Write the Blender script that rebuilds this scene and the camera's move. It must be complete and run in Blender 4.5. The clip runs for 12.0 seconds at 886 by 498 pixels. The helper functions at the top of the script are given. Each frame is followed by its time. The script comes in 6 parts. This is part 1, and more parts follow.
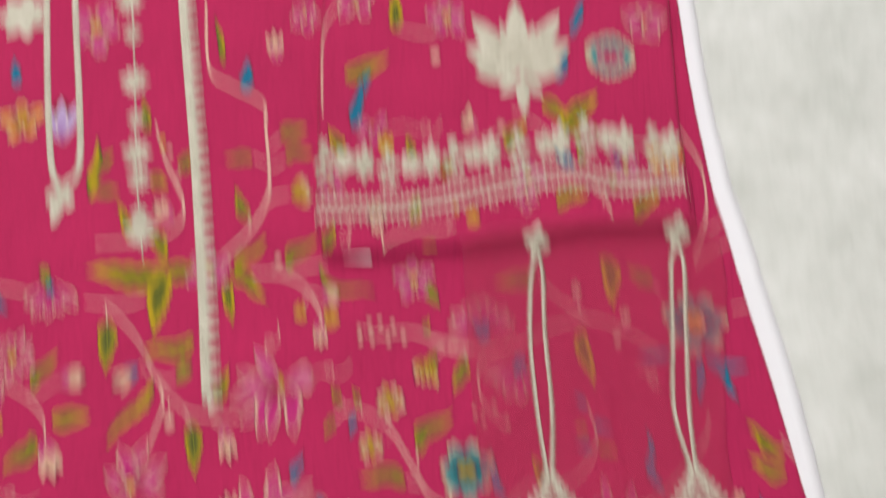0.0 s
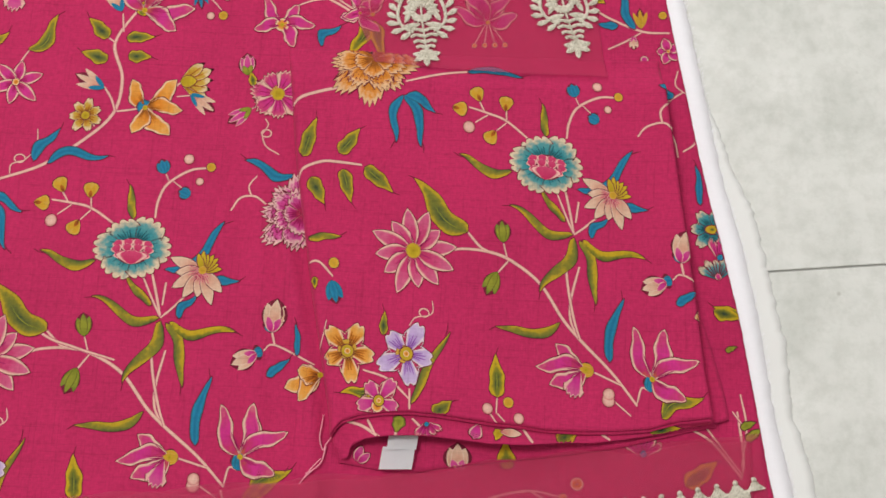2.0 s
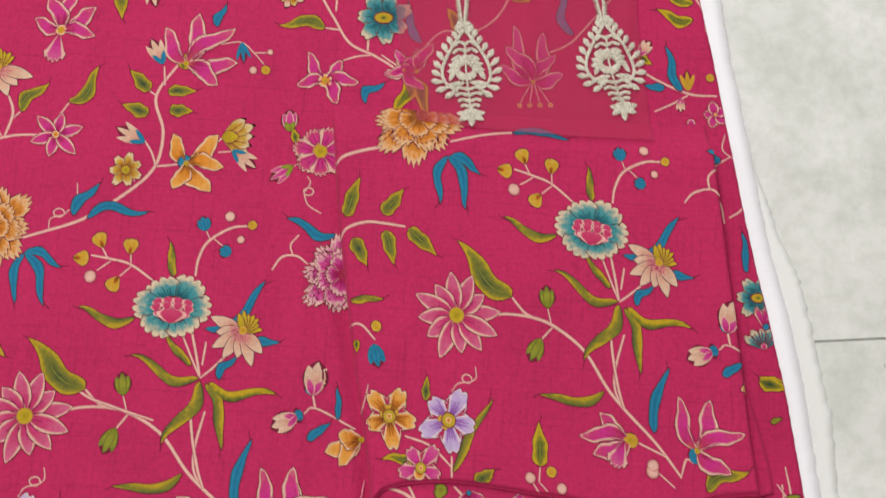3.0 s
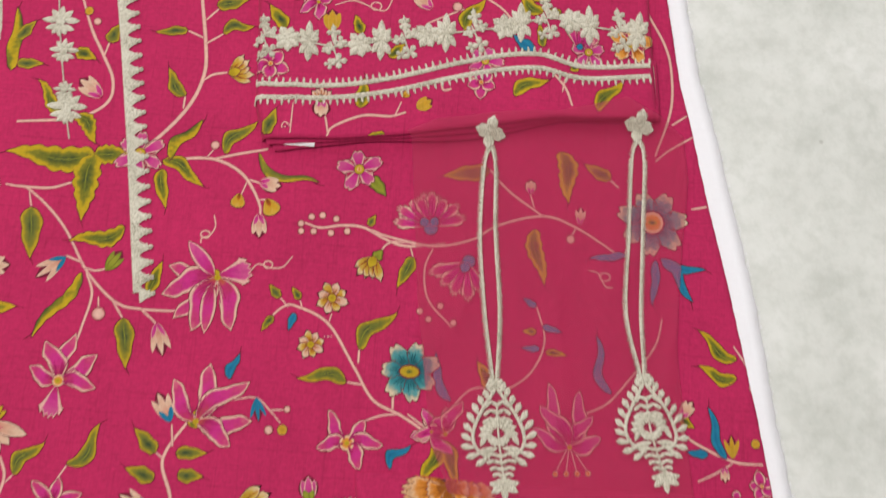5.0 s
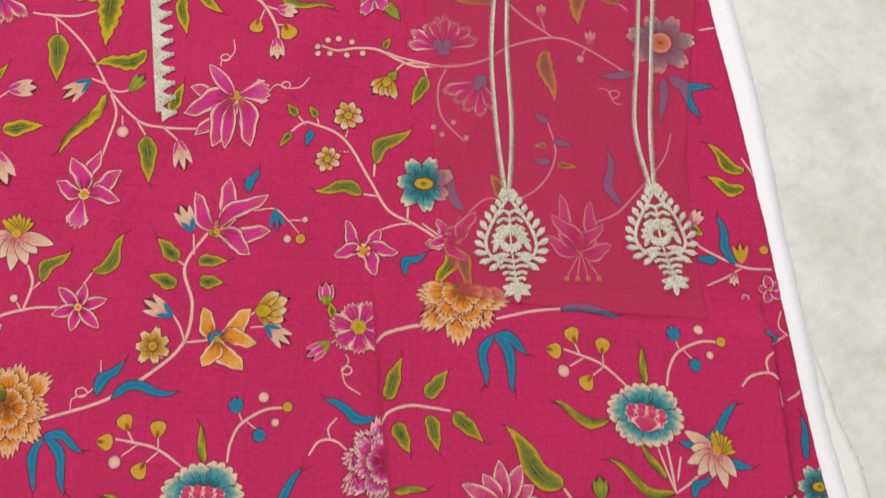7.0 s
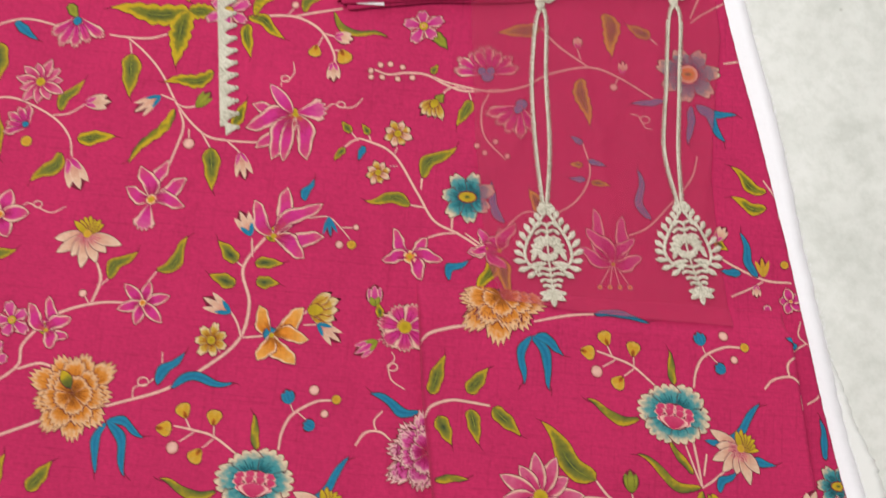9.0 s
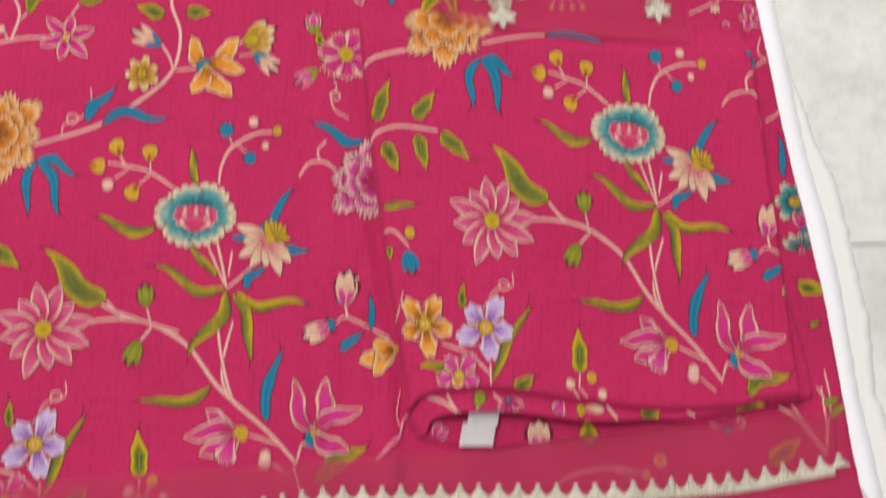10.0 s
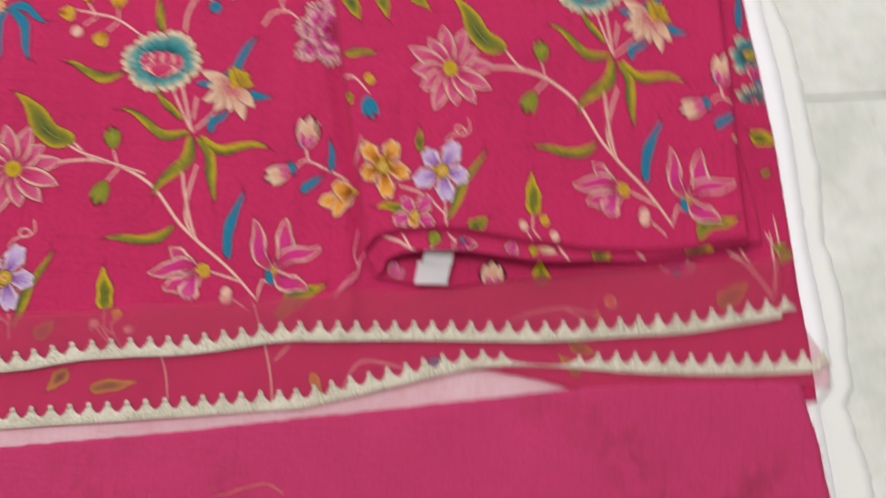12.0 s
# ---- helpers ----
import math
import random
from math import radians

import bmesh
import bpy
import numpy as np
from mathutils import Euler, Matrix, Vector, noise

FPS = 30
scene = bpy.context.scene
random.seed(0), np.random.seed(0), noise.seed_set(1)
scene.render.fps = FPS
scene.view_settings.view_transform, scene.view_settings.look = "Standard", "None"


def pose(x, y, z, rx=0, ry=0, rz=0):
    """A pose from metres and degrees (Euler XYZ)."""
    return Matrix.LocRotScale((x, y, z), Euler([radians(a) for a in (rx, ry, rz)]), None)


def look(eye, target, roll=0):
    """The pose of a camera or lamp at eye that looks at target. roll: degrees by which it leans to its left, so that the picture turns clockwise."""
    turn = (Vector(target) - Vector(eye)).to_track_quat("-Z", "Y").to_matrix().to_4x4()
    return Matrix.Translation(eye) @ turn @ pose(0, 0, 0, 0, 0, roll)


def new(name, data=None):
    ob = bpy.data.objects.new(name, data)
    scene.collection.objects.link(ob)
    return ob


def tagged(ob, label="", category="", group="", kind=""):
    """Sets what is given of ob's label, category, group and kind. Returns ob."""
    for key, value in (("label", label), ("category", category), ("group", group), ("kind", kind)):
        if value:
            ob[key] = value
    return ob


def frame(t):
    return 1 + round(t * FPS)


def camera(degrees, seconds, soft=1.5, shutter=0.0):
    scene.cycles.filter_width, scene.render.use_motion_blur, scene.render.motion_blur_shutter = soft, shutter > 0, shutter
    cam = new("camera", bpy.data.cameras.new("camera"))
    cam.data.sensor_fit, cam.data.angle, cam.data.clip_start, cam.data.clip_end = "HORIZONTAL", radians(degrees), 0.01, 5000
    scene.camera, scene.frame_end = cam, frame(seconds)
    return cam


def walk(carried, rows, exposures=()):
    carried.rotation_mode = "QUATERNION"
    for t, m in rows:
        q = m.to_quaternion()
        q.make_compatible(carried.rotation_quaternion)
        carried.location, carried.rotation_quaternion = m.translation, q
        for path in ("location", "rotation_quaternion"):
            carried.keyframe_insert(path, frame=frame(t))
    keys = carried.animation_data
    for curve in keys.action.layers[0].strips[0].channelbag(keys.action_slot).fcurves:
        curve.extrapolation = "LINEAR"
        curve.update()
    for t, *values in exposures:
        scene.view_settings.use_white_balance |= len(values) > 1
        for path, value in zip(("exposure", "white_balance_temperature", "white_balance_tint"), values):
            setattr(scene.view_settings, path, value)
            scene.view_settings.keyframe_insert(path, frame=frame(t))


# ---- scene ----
cam = camera(46.0, 12.0, shutter=0.55)
PATH = [
    (0, (0.007, -0.122, 0.831), (-0.071, 0.575, -1.043), -3.6),
    (0.2, (0.037, -0.184, 0.832), (-0.054, 0.302, -1.106), -7.2),
    (0.4, (0.047, -0.31, 0.788), (0.041, 0.208, -1.144), 1.7),
    (0.5, (0.074, -0.328, 0.783), (0.048, 0.112, -1.168), -1.2),
    (1, (0.081, -0.391, 0.792), (0.058, -0.028, -1.174), -1.4),
    (1.5, (0.115, -0.385, 0.8), (0.077, 0.009, -1.161), -3.6),
    (2, (0.133, -0.393, 0.792), (0.047, 0.002, -1.167), -9.4),
    (2.5, (0.124, -0.38, 0.793), (0.019, 0.011, -1.165), -11.0),
    (2.7, (0.115, -0.361, 0.794), (0.012, 0.017, -1.167), -11.3),
    (4.3, (0.034, -0.242, 0.818), (0.06, 0.207, -1.131), 6.9),
    (4.5, (0.038, -0.177, 0.822), (0.039, 0.258, -1.13), 3.8),
    (5, (0.019, -0.075, 0.797), (0.021, 0.351, -1.158), 4.3),
    (5.5, (0.021, -0.037, 0.762), (0.021, 0.356, -1.199), 4.5),
    (6, (0.021, -0.071, 0.759), (-0.025, 0.301, -1.205), -2.2),
    (6.5, (0.032, -0.147, 0.765), (-0.016, 0.233, -1.199), -2.3),
    (6.7, (0.036, -0.186, 0.772), (-0.011, 0.223, -1.186), -2.2),
    (8.3, (0.01, -0.308, 0.824), (0.005, 0.281, -1.088), 2.5),
    (8.5, (-0.002, -0.316, 0.83), (-0.046, 0.295, -1.073), 0.1),
    (8.8, (0.0, -0.309, 0.835), (-0.056, 0.297, -1.07), -0.3),
    (9, (0.011, -0.3, 0.824), (-0.05, 0.292, -1.086), -0.8),
    (9.5, (0.03, -0.305, 0.788), (-0.005, 0.164, -1.156), 0.7),
    (10, (0.037, -0.383, 0.768), (0.049, -0.065, -1.207), 5.3),
    (10.5, (0.008, -0.49, 0.757), (0.023, -0.17, -1.217), 6.4),
    (11, (0.03, -0.499, 0.745), (0.04, -0.226, -1.236), 5.9),
    (11.3, (0.093, -0.503, 0.744), (0.101, -0.231, -1.237), 4.9),
    (11.5, (0.117, -0.506, 0.746), (0.123, -0.231, -1.235), 4.0),
    (11.9, (0.0945, -0.487, 0.766), (0.093, -0.241, -1.215), 1.8),
    (12, (0.085, -0.479, 0.773), (0.072, -0.209, -1.208), 1.1),
]
walk(cam, [(t, look(eye, target, roll)) for t, eye, target, roll in PATH], [(0, -0.12), (1, 0.0), (2.5, 0.0), (4.5, -0.06), (5.5, -0.09), (6, -0.03), (6.5, -0.02), (8.5, 0.02), (10.5, 0.12), (12, 0.05)])

# ---------------------------------------------------------------- world and lamps
world = bpy.data.worlds.new("world")
scene.world = world
world.use_nodes = True
world.node_tree.nodes["Background"].inputs[0].default_value = (0.75, 0.85, 1.0, 1)
world.node_tree.nodes["Background"].inputs[1].default_value = 0.4


def area_lamp(name, eye, target, w, h, watts, colour):
    d = bpy.data.lights.new(name, "AREA")
    d.shape, d.size, d.size_y, d.energy, d.color = "RECTANGLE", w, h, watts, colour
    ob = new(name, d)
    ob.matrix_world = look(eye, target)
    return ob


# Unseen lamp, added under the ceiling; its place sets where shadows fall.
area_lamp("assumed_overhead_light", (-0.75, 0.45, 2.62), (0.1, -0.3, 0), 0.9, 0.5, 45, (1.0, 0.98, 0.94))
# Second added lamp, in front of an assumed window; lengthens shadows towards -y.
area_lamp("added_north_light", (-0.4, 2.14, 1.55), (0.1, -0.1, 0.2), 1.3, 1.4, 18, (0.93, 0.97, 1.0))


# ---------------------------------------------------------------- materials
def nodes_of(name, rough=0.85):
    m = bpy.data.materials.new(name)
    m.use_nodes = True
    nt = m.node_tree
    b = nt.nodes["Principled BSDF"]
    b.inputs["Roughness"].default_value = rough
    b.inputs["Specular IOR Level"].default_value = 0.18
    return m, nt, b


def add(nt, kind, **values):
    n = nt.nodes.new(kind)
    for k, v in values.items():
        n.inputs[k].default_value = v
    return n


def ramp(nt, stops):
    r = nt.nodes.new("ShaderNodeValToRGB")
    e = r.color_ramp.elements
    while len(e) < len(stops):
        e.new(0.5)
    for el, (p, c) in zip(e, stops):
        el.position, el.color = p, (*c, 1)
    return r


def mixed(nt, fac, a, b, blend="MIX"):
    n = nt.nodes.new("ShaderNodeMix")
    n.data_type, n.blend_type = "RGBA", blend
    for sock, val in ((n.inputs[0], fac), (n.inputs[6], a), (n.inputs[7], b)):
        if isinstance(val, (int, float)):
            sock.default_value = val
        elif isinstance(val, tuple):
            sock.default_value = (*val, 1)
        else:
            nt.links.new(val, sock)
    return n.outputs[2]


def calc(nt, op, a, b=0.0):
    n = nt.nodes.new("ShaderNodeMath")
    n.operation = op
    for sock, val in ((n.inputs[0], a), (n.inputs[1], b)):
        if isinstance(val, (int, float)):
            sock.default_value = val
        else:
            nt.links.new(val, sock)
    return n.outputs[0]


def slub(nt, scale):
    """Uneven threads that run in one direction of the weave."""
    tc = nt.nodes.new("ShaderNodeTexCoord")
    mp = add(nt, "ShaderNodeMapping", Scale=scale, Rotation=(0, 0, radians(-9)))
    nt.links.new(tc.outputs["Object"], mp.inputs["Vector"])
    n = add(nt, "ShaderNodeTexNoise", Scale=1.0, Detail=2.0)
    nt.links.new(mp.outputs[0], n.inputs["Vector"])
    return n.outputs["Fac"]


def weave(nt, b, colour, depth=0.35, grain=0.16):
    """Cloth grain on a colour: warp and weft threads, slow blotches, a bump."""
    warp, weft = slub(nt, (1100, 150, 1)), slub(nt, (150, 1100, 1))
    both = calc(nt, "MULTIPLY", calc(nt, "ADD", warp, weft), 0.5)
    slow = slub(nt, (14, 14, 14))
    shade = calc(nt, "ADD", calc(nt, "MULTIPLY", calc(nt, "SUBTRACT", both, 0.5), grain * 4), calc(nt, "MULTIPLY", calc(nt, "SUBTRACT", slow, 0.5), 1.5 * grain))
    speck = slub(nt, (330, 330, 330))
    shade = calc(nt, "ADD", shade, calc(nt, "MULTIPLY", calc(nt, "SUBTRACT", speck, 0.5), 2.0 * grain))
    for scale in ((520, 16, 1), (16, 520, 1)):
        r = ramp(nt, [(0.56, (0, 0, 0)), (0.72, (1, 1, 1))])
        nt.links.new(slub(nt, scale), r.inputs[0])
        shade = calc(nt, "SUBTRACT", shade, calc(nt, "MULTIPLY", r.outputs[0], 0.8 * grain))
    k = calc(nt, "ADD", shade, 1.03)
    rgb = nt.nodes.new("ShaderNodeCombineColor")
    for i in range(3):
        nt.links.new(k, rgb.inputs[i])
    nt.links.new(mixed(nt, 1.0, colour, rgb.outputs[0], "MULTIPLY"), b.inputs["Base Color"])
    bump = add(nt, "ShaderNodeBump", Strength=depth, Distance=0.0004)
    nt.links.new(both, bump.inputs["Height"])
    crumple = add(nt, "ShaderNodeBump", Strength=min(1.0, 3 * grain), Distance=0.006)
    soft_folds = add(nt, "ShaderNodeTexNoise", Scale=1.0, Detail=3.0, Roughness=0.55, Distortion=0.6)
    place = nt.nodes.new("ShaderNodeTexCoord")
    stretch = add(nt, "ShaderNodeMapping", Scale=(26, 15, 15), Rotation=(0, 0, radians(-9)))
    nt.links.new(place.outputs["Object"], stretch.inputs["Vector"])
    nt.links.new(stretch.outputs[0], soft_folds.inputs["Vector"])
    nt.links.new(soft_folds.outputs["Fac"], crumple.inputs["Height"])
    nt.links.new(bump.outputs[0], crumple.inputs["Normal"])
    nt.links.new(crumple.outputs[0], b.inputs["Normal"])
    b.inputs["Sheen Weight"].default_value = 0.04
    b.inputs["Sheen Roughness"].default_value = 0.5


def cloth_material(name, c, depth=0.45, grain=0.18):
    m, nt, b = nodes_of(name)
    weave(nt, b, c, depth, grain)
    return m


def print_material(name, stops, edge, by="u", e0=0.72, e1=0.86):
    """A printed dye: a run of colours along (u) or across (e) the motif, and a drawn rim."""
    stops, edge = [(p, tuple(0.86 * v for v in col)) for p, col in stops], tuple(0.86 * v for v in edge)
    m, nt, b = nodes_of(name)
    uv = nt.nodes.new("ShaderNodeUVMap")
    uv.uv_map = "print"
    sep = nt.nodes.new("ShaderNodeSeparateXYZ")
    nt.links.new(uv.outputs[0], sep.inputs[0])
    blot = slub(nt, (260, 260, 260))
    wob = calc(nt, "MULTIPLY", calc(nt, "SUBTRACT", blot, 0.5), 0.5)
    r = ramp(nt, stops)
    nt.links.new(calc(nt, "ADD", sep.outputs[0 if by == "u" else 1], wob), r.inputs[0])
    f = nt.nodes.new("ShaderNodeMapRange")
    f.inputs[1].default_value, f.inputs[2].default_value = e0, e1
    nt.links.new(calc(nt, "ADD", sep.outputs[1], calc(nt, "MULTIPLY", wob, 0.35)), f.inputs[0])
    weave(nt, b, mixed(nt, f.outputs[0], r.outputs[0], edge), 0.3, 0.13)
    return m


CREAM = (0.76, 0.47, 0.37)
PINK_DYE = (0.455, 0.0195, 0.096)
M = {
    "pink": print_material("print_pink", [(0.0, (0.5, 0.1, 0.05)), (0.2, (0.5, 0.03, 0.13)), (0.5, (0.6, 0.03, 0.24)), (0.8, (0.57, 0.045, 0.17)), (1.0, (0.62, 0.13, 0.2))], CREAM, e0=0.62, e1=0.82),
    "magenta": print_material("print_magenta", [(0.0, (0.45, 0.02, 0.1)), (0.4, (0.57, 0.03, 0.24)), (1.0, (0.62, 0.1, 0.26))], (0.75, 0.42, 0.36), e0=0.66, e1=0.82),
    "daisy": print_material("print_daisy", [(0.0, (0.4, 0.03, 0.08)), (0.4, (0.55, 0.04, 0.15)), (1.0, (0.64, 0.14, 0.26))], CREAM, e0=0.6, e1=0.85),
    "cream": print_material("print_cream", [(0.0, (0.55, 0.12, 0.12)), (0.4, (0.66, 0.34, 0.24)), (1.0, (0.76, 0.54, 0.4))], (0.76, 0.54, 0.42), e0=0.8, e1=0.95),
    "orange": print_material("print_orange", [(0.0, (0.2, 0.05, 0.01)), (0.3, (0.68, 0.22, 0.02)), (0.75, (0.76, 0.33, 0.06)), (1.0, (0.75, 0.42, 0.15))], (0.8, 0.52, 0.34), e0=0.66, e1=0.86),
    "carnation": print_material("print_carnation", [(0.02, (0.2, 0.06, 0.01)), (0.35, (0.4, 0.12, 0.015)), (0.55, (0.62, 0.2, 0.02)), (0.76, (0.68, 0.25, 0.04)), (0.95, (0.74, 0.45, 0.25))], (0.74, 0.42, 0.22), e0=0.86, e1=1.0),
    "pinkcarnation": print_material("print_pink_carnation", [(0.2, (0.4, 0.02, 0.08)), (0.5, (0.56, 0.03, 0.2)), (0.75, (0.62, 0.08, 0.3)), (0.92, (0.78, 0.48, 0.45))], (0.72, 0.38, 0.34), e0=0.9, e1=1.0),
    "yellow": print_material("print_yellow", [(0.05, (0.28, 0.09, 0.01)), (0.4, (0.5, 0.26, 0.02)), (0.68, (0.58, 0.36, 0.06)), (0.88, (0.74, 0.54, 0.34))], (0.72, 0.5, 0.28), e0=0.85, e1=1.0),
    "heart": print_material("print_ochre", [(0.0, (0.5, 0.3, 0.03)), (0.6, (0.6, 0.32, 0.025)), (1.0, (0.6, 0.34, 0.03))], (0.62, 0.36, 0.06)),
    "lilac": print_material("print_lilac", [(0.0, (0.35, 0.05, 0.25)), (0.3, (0.45, 0.28, 0.58)), (1.0, (0.6, 0.45, 0.68))], (0.74, 0.58, 0.64)),
    "streak": print_material("print_purple_streak", [(0.0, (0.2, 0.04, 0.3)), (1.0, (0.36, 0.14, 0.5))], (0.45, 0.25, 0.55)),
    "brownstreak": print_material("print_brown_streak", [(0.0, (0.12, 0.03, 0.01)), (1.0, (0.5, 0.14, 0.01))], (0.6, 0.2, 0.02)),
    "crimson": print_material("print_crimson", [(0.0, (0.5, 0.02, 0.1)), (1.0, (0.6, 0.06, 0.16))], (0.8, 0.45, 0.4), e0=0.66, e1=0.82),
    "teal": print_material("print_teal", [(0.3, (0.02, 0.13, 0.16)), (0.5, (0.035, 0.24, 0.28)), (0.7, (0.1, 0.3, 0.31)), (0.84, (0.45, 0.42, 0.32)), (0.95, (0.72, 0.55, 0.39))], (0.02, 0.06, 0.07), e0=0.93, e1=1.0),
    "blue": print_material("print_blue", [(0.0, (0.012, 0.15, 0.29)), (0.6, (0.02, 0.22, 0.37)), (1.0, (0.02, 0.12, 0.2))], (0.03, 0.12, 0.2), by="e", e0=0.9, e1=1.0),
    "olive": print_material("print_olive", [(0.05, (0.04, 0.065, 0.03)), (0.3, (0.13, 0.14, 0.03)), (0.62, (0.24, 0.21, 0.025)), (0.82, (0.46, 0.32, 0.02)), (1.0, (0.5, 0.32, 0.02))], (0.3, 0.14, 0.02), e0=1.1, e1=1.3),
    "yellowleaf": print_material("print_yellow_leaf", [(0.05, (0.03, 0.055, 0.03)), (0.28, (0.12, 0.13, 0.02)), (0.52, (0.24, 0.21, 0.02)), (0.7, (0.52, 0.36, 0.015)), (1.0, (0.56, 0.35, 0.02))], (0.3, 0.14, 0.02), e0=1.1, e1=1.3),
    "ink": print_material("print_dark_outline", [(0.0, (0.13, 0.012, 0.03)), (1.0, (0.2, 0.014, 0.04))], (0.15, 0.012, 0.03)),
    "green": print_material("print_green", [(0.0, (0.2, 0.22, 0.02)), (0.6, (0.3, 0.3, 0.03)), (1.0, (0.16, 0.2, 0.03))], (0.15, 0.14, 0.02)),
    "stem": print_material("print_stem", [(0.0, (0.8, 0.5, 0.41)), (0.65, (0.76, 0.43, 0.36)), (1.0, (0.6, 0.2, 0.2))], (0.5, 0.1, 0.12), by="e", e0=0.97, e1=1.1),
    "darkteal": print_material("print_dark_teal", [(0.0, (0.01, 0.05, 0.07)), (1.0, (0.02, 0.12, 0.15))], (0.02, 0.08, 0.1)),
    "deep": print_material("print_deep_magenta", [(0.0, (0.3, 0.01, 0.08)), (1.0, (0.42, 0.015, 0.14))], (0.4, 0.015, 0.12)),
    "centre": print_material("print_centre", [(0.0, (0.36, 0.24, 0.01)), (1.0, (0.6, 0.42, 0.02))], (0.5, 0.3, 0.03)),
}
pink_cotton = cloth_material("pink_cotton", PINK_DYE)


def blotched_cotton(name, c):
    """Plain cotton with faint darker blotches, broken up by a finer noise."""
    m, nt, b = nodes_of(name)
    big, small = slub(nt, (9, 9, 9)), slub(nt, (75, 60, 60))
    r = ramp(nt, [(0.5, (0, 0, 0)), (0.68, (1, 1, 1))])
    nt.links.new(big, r.inputs[0])
    g = ramp(nt, [(0.42, (0, 0, 0)), (0.62, (1, 1, 1))])
    nt.links.new(small, g.inputs[0])
    f = calc(nt, "MULTIPLY", calc(nt, "MULTIPLY", r.outputs[0], g.outputs[0]), 0.8)
    weave(nt, b, mixed(nt, f, c, (c[0] * 0.6, c[1] * 0.7, c[2] * 0.58)), 0.45, 0.12)
    return m


magenta_cotton = blotched_cotton("magenta_cotton", (0.47, 0.036, 0.13))
white_cotton = cloth_material("white_cotton", (0.9, 0.885, 0.94), 0.12, 0.02)
pink_floss = cloth_material("pink_loose_thread", (0.78, 0.3, 0.38), 0.3, 0.05)


def thread_material():
    m, nt, b = nodes_of("cream_embroidery_thread", 0.6)
    fine, slow = slub(nt, (1700, 520, 700)), slub(nt, (60, 60, 60))
    r = ramp(nt, [(0.36, (0.3, 0.27, 0.2)), (0.48, (0.6, 0.555, 0.455)), (0.62, (0.75, 0.71, 0.61))])
    nt.links.new(calc(nt, "ADD", calc(nt, "MULTIPLY", fine, 0.75), calc(nt, "MULTIPLY", slow, 0.25)), r.inputs[0])
    nt.links.new(r.outputs[0], b.inputs["Base Color"])
    bump = add(nt, "ShaderNodeBump", Strength=0.8, Distance=0.0008)
    nt.links.new(fine, bump.inputs["Height"])
    nt.links.new(bump.outputs[0], b.inputs["Normal"])
    return m


thread = thread_material()


def sheer_material(name, colour, cover):
    """Organza: threads with open gaps between them."""
    m, nt, b = nodes_of(name, 0.7)
    warp, weft = slub(nt, (1100, 60, 1)), slub(nt, (60, 1100, 1))
    slow = slub(nt, (22, 22, 22))
    a = calc(nt, "ADD", cover, calc(nt, "MULTIPLY", calc(nt, "SUBTRACT", calc(nt, "ADD", warp, weft), 1.0), 0.25))
    a = calc(nt, "ADD", a, calc(nt, "MULTIPLY", calc(nt, "SUBTRACT", slow, 0.5), 0.2))
    nt.links.new(a, b.inputs["Alpha"])
    nt.links.new(mixed(nt, weft, tuple(c * 0.9 for c in colour), colour), b.inputs["Base Color"])
    return m


organza = sheer_material("pink_organza", (0.62, 0.05, 0.13), 0.36)
organza_hem = sheer_material("pink_organza_thin", (0.66, 0.06, 0.15), 0.32)


def tile_material():
    m, nt, b = nodes_of("matt_grey_white_floor_tile", 0.42)
    tc = nt.nodes.new("ShaderNodeTexCoord")
    big = add(nt, "ShaderNodeTexNoise", Scale=11.0, Detail=8.0, Roughness=0.66, Distortion=0.25)
    fine = add(nt, "ShaderNodeTexNoise", Scale=70.0, Detail=5.0, Roughness=0.7)
    spots = add(nt, "ShaderNodeTexVoronoi", Scale=22.0)
    for n in (big, fine, spots):
        nt.links.new(tc.outputs["Object"], n.inputs["Vector"])
    c = ramp(nt, [(0.36, (0.64, 0.65, 0.62)), (0.47, (0.72, 0.725, 0.7)), (0.54, (0.745, 0.75, 0.725)), (0.66, (0.81, 0.81, 0.795))])
    nt.links.new(big.outputs["Fac"], c.inputs[0])
    g = ramp(nt, [(0.38, (0.91, 0.915, 0.905)), (0.56, (1, 1, 1))])
    nt.links.new(fine.outputs["Fac"], g.inputs[0])
    s = ramp(nt, [(0.02, (0.55, 0.53, 0.5)), (0.05, (1, 1, 1))])
    nt.links.new(spots.outputs["Distance"], s.inputs[0])
    col = mixed(nt, 1.0, c.outputs[0], g.outputs[0], "MULTIPLY")
    nt.links.new(mixed(nt, 0.5, col, s.outputs[0], "MULTIPLY"), b.inputs["Base Color"])
    bump = add(nt, "ShaderNodeBump", Strength=0.25, Distance=0.001)
    nt.links.new(fine.outputs["Fac"], bump.inputs["Height"])
    nt.links.new(bump.outputs[0], b.inputs["Normal"])
    return m


def plaster_material(name, c):
    m, nt, b = nodes_of(name, 0.9)
    n = slub(nt, (6, 6, 6))
    r = ramp(nt, [(0.3, tuple(v * 0.95 for v in c)), (0.7, c)])
    nt.links.new(n, r.inputs[0])
    nt.links.new(r.outputs[0], b.inputs["Base Color"])
    return m


tile_mat = tile_material()
grout_mat = plaster_material("grey_grout", (0.42, 0.42, 0.4))
paper = plaster_material("white_paper", (0.93, 0.925, 0.96))
thin_paper = plaster_material("thin_off_white_paper", (0.84, 0.84, 0.835))
wall_mat = plaster_material("white_wall_paint", (0.78, 0.77, 0.74))


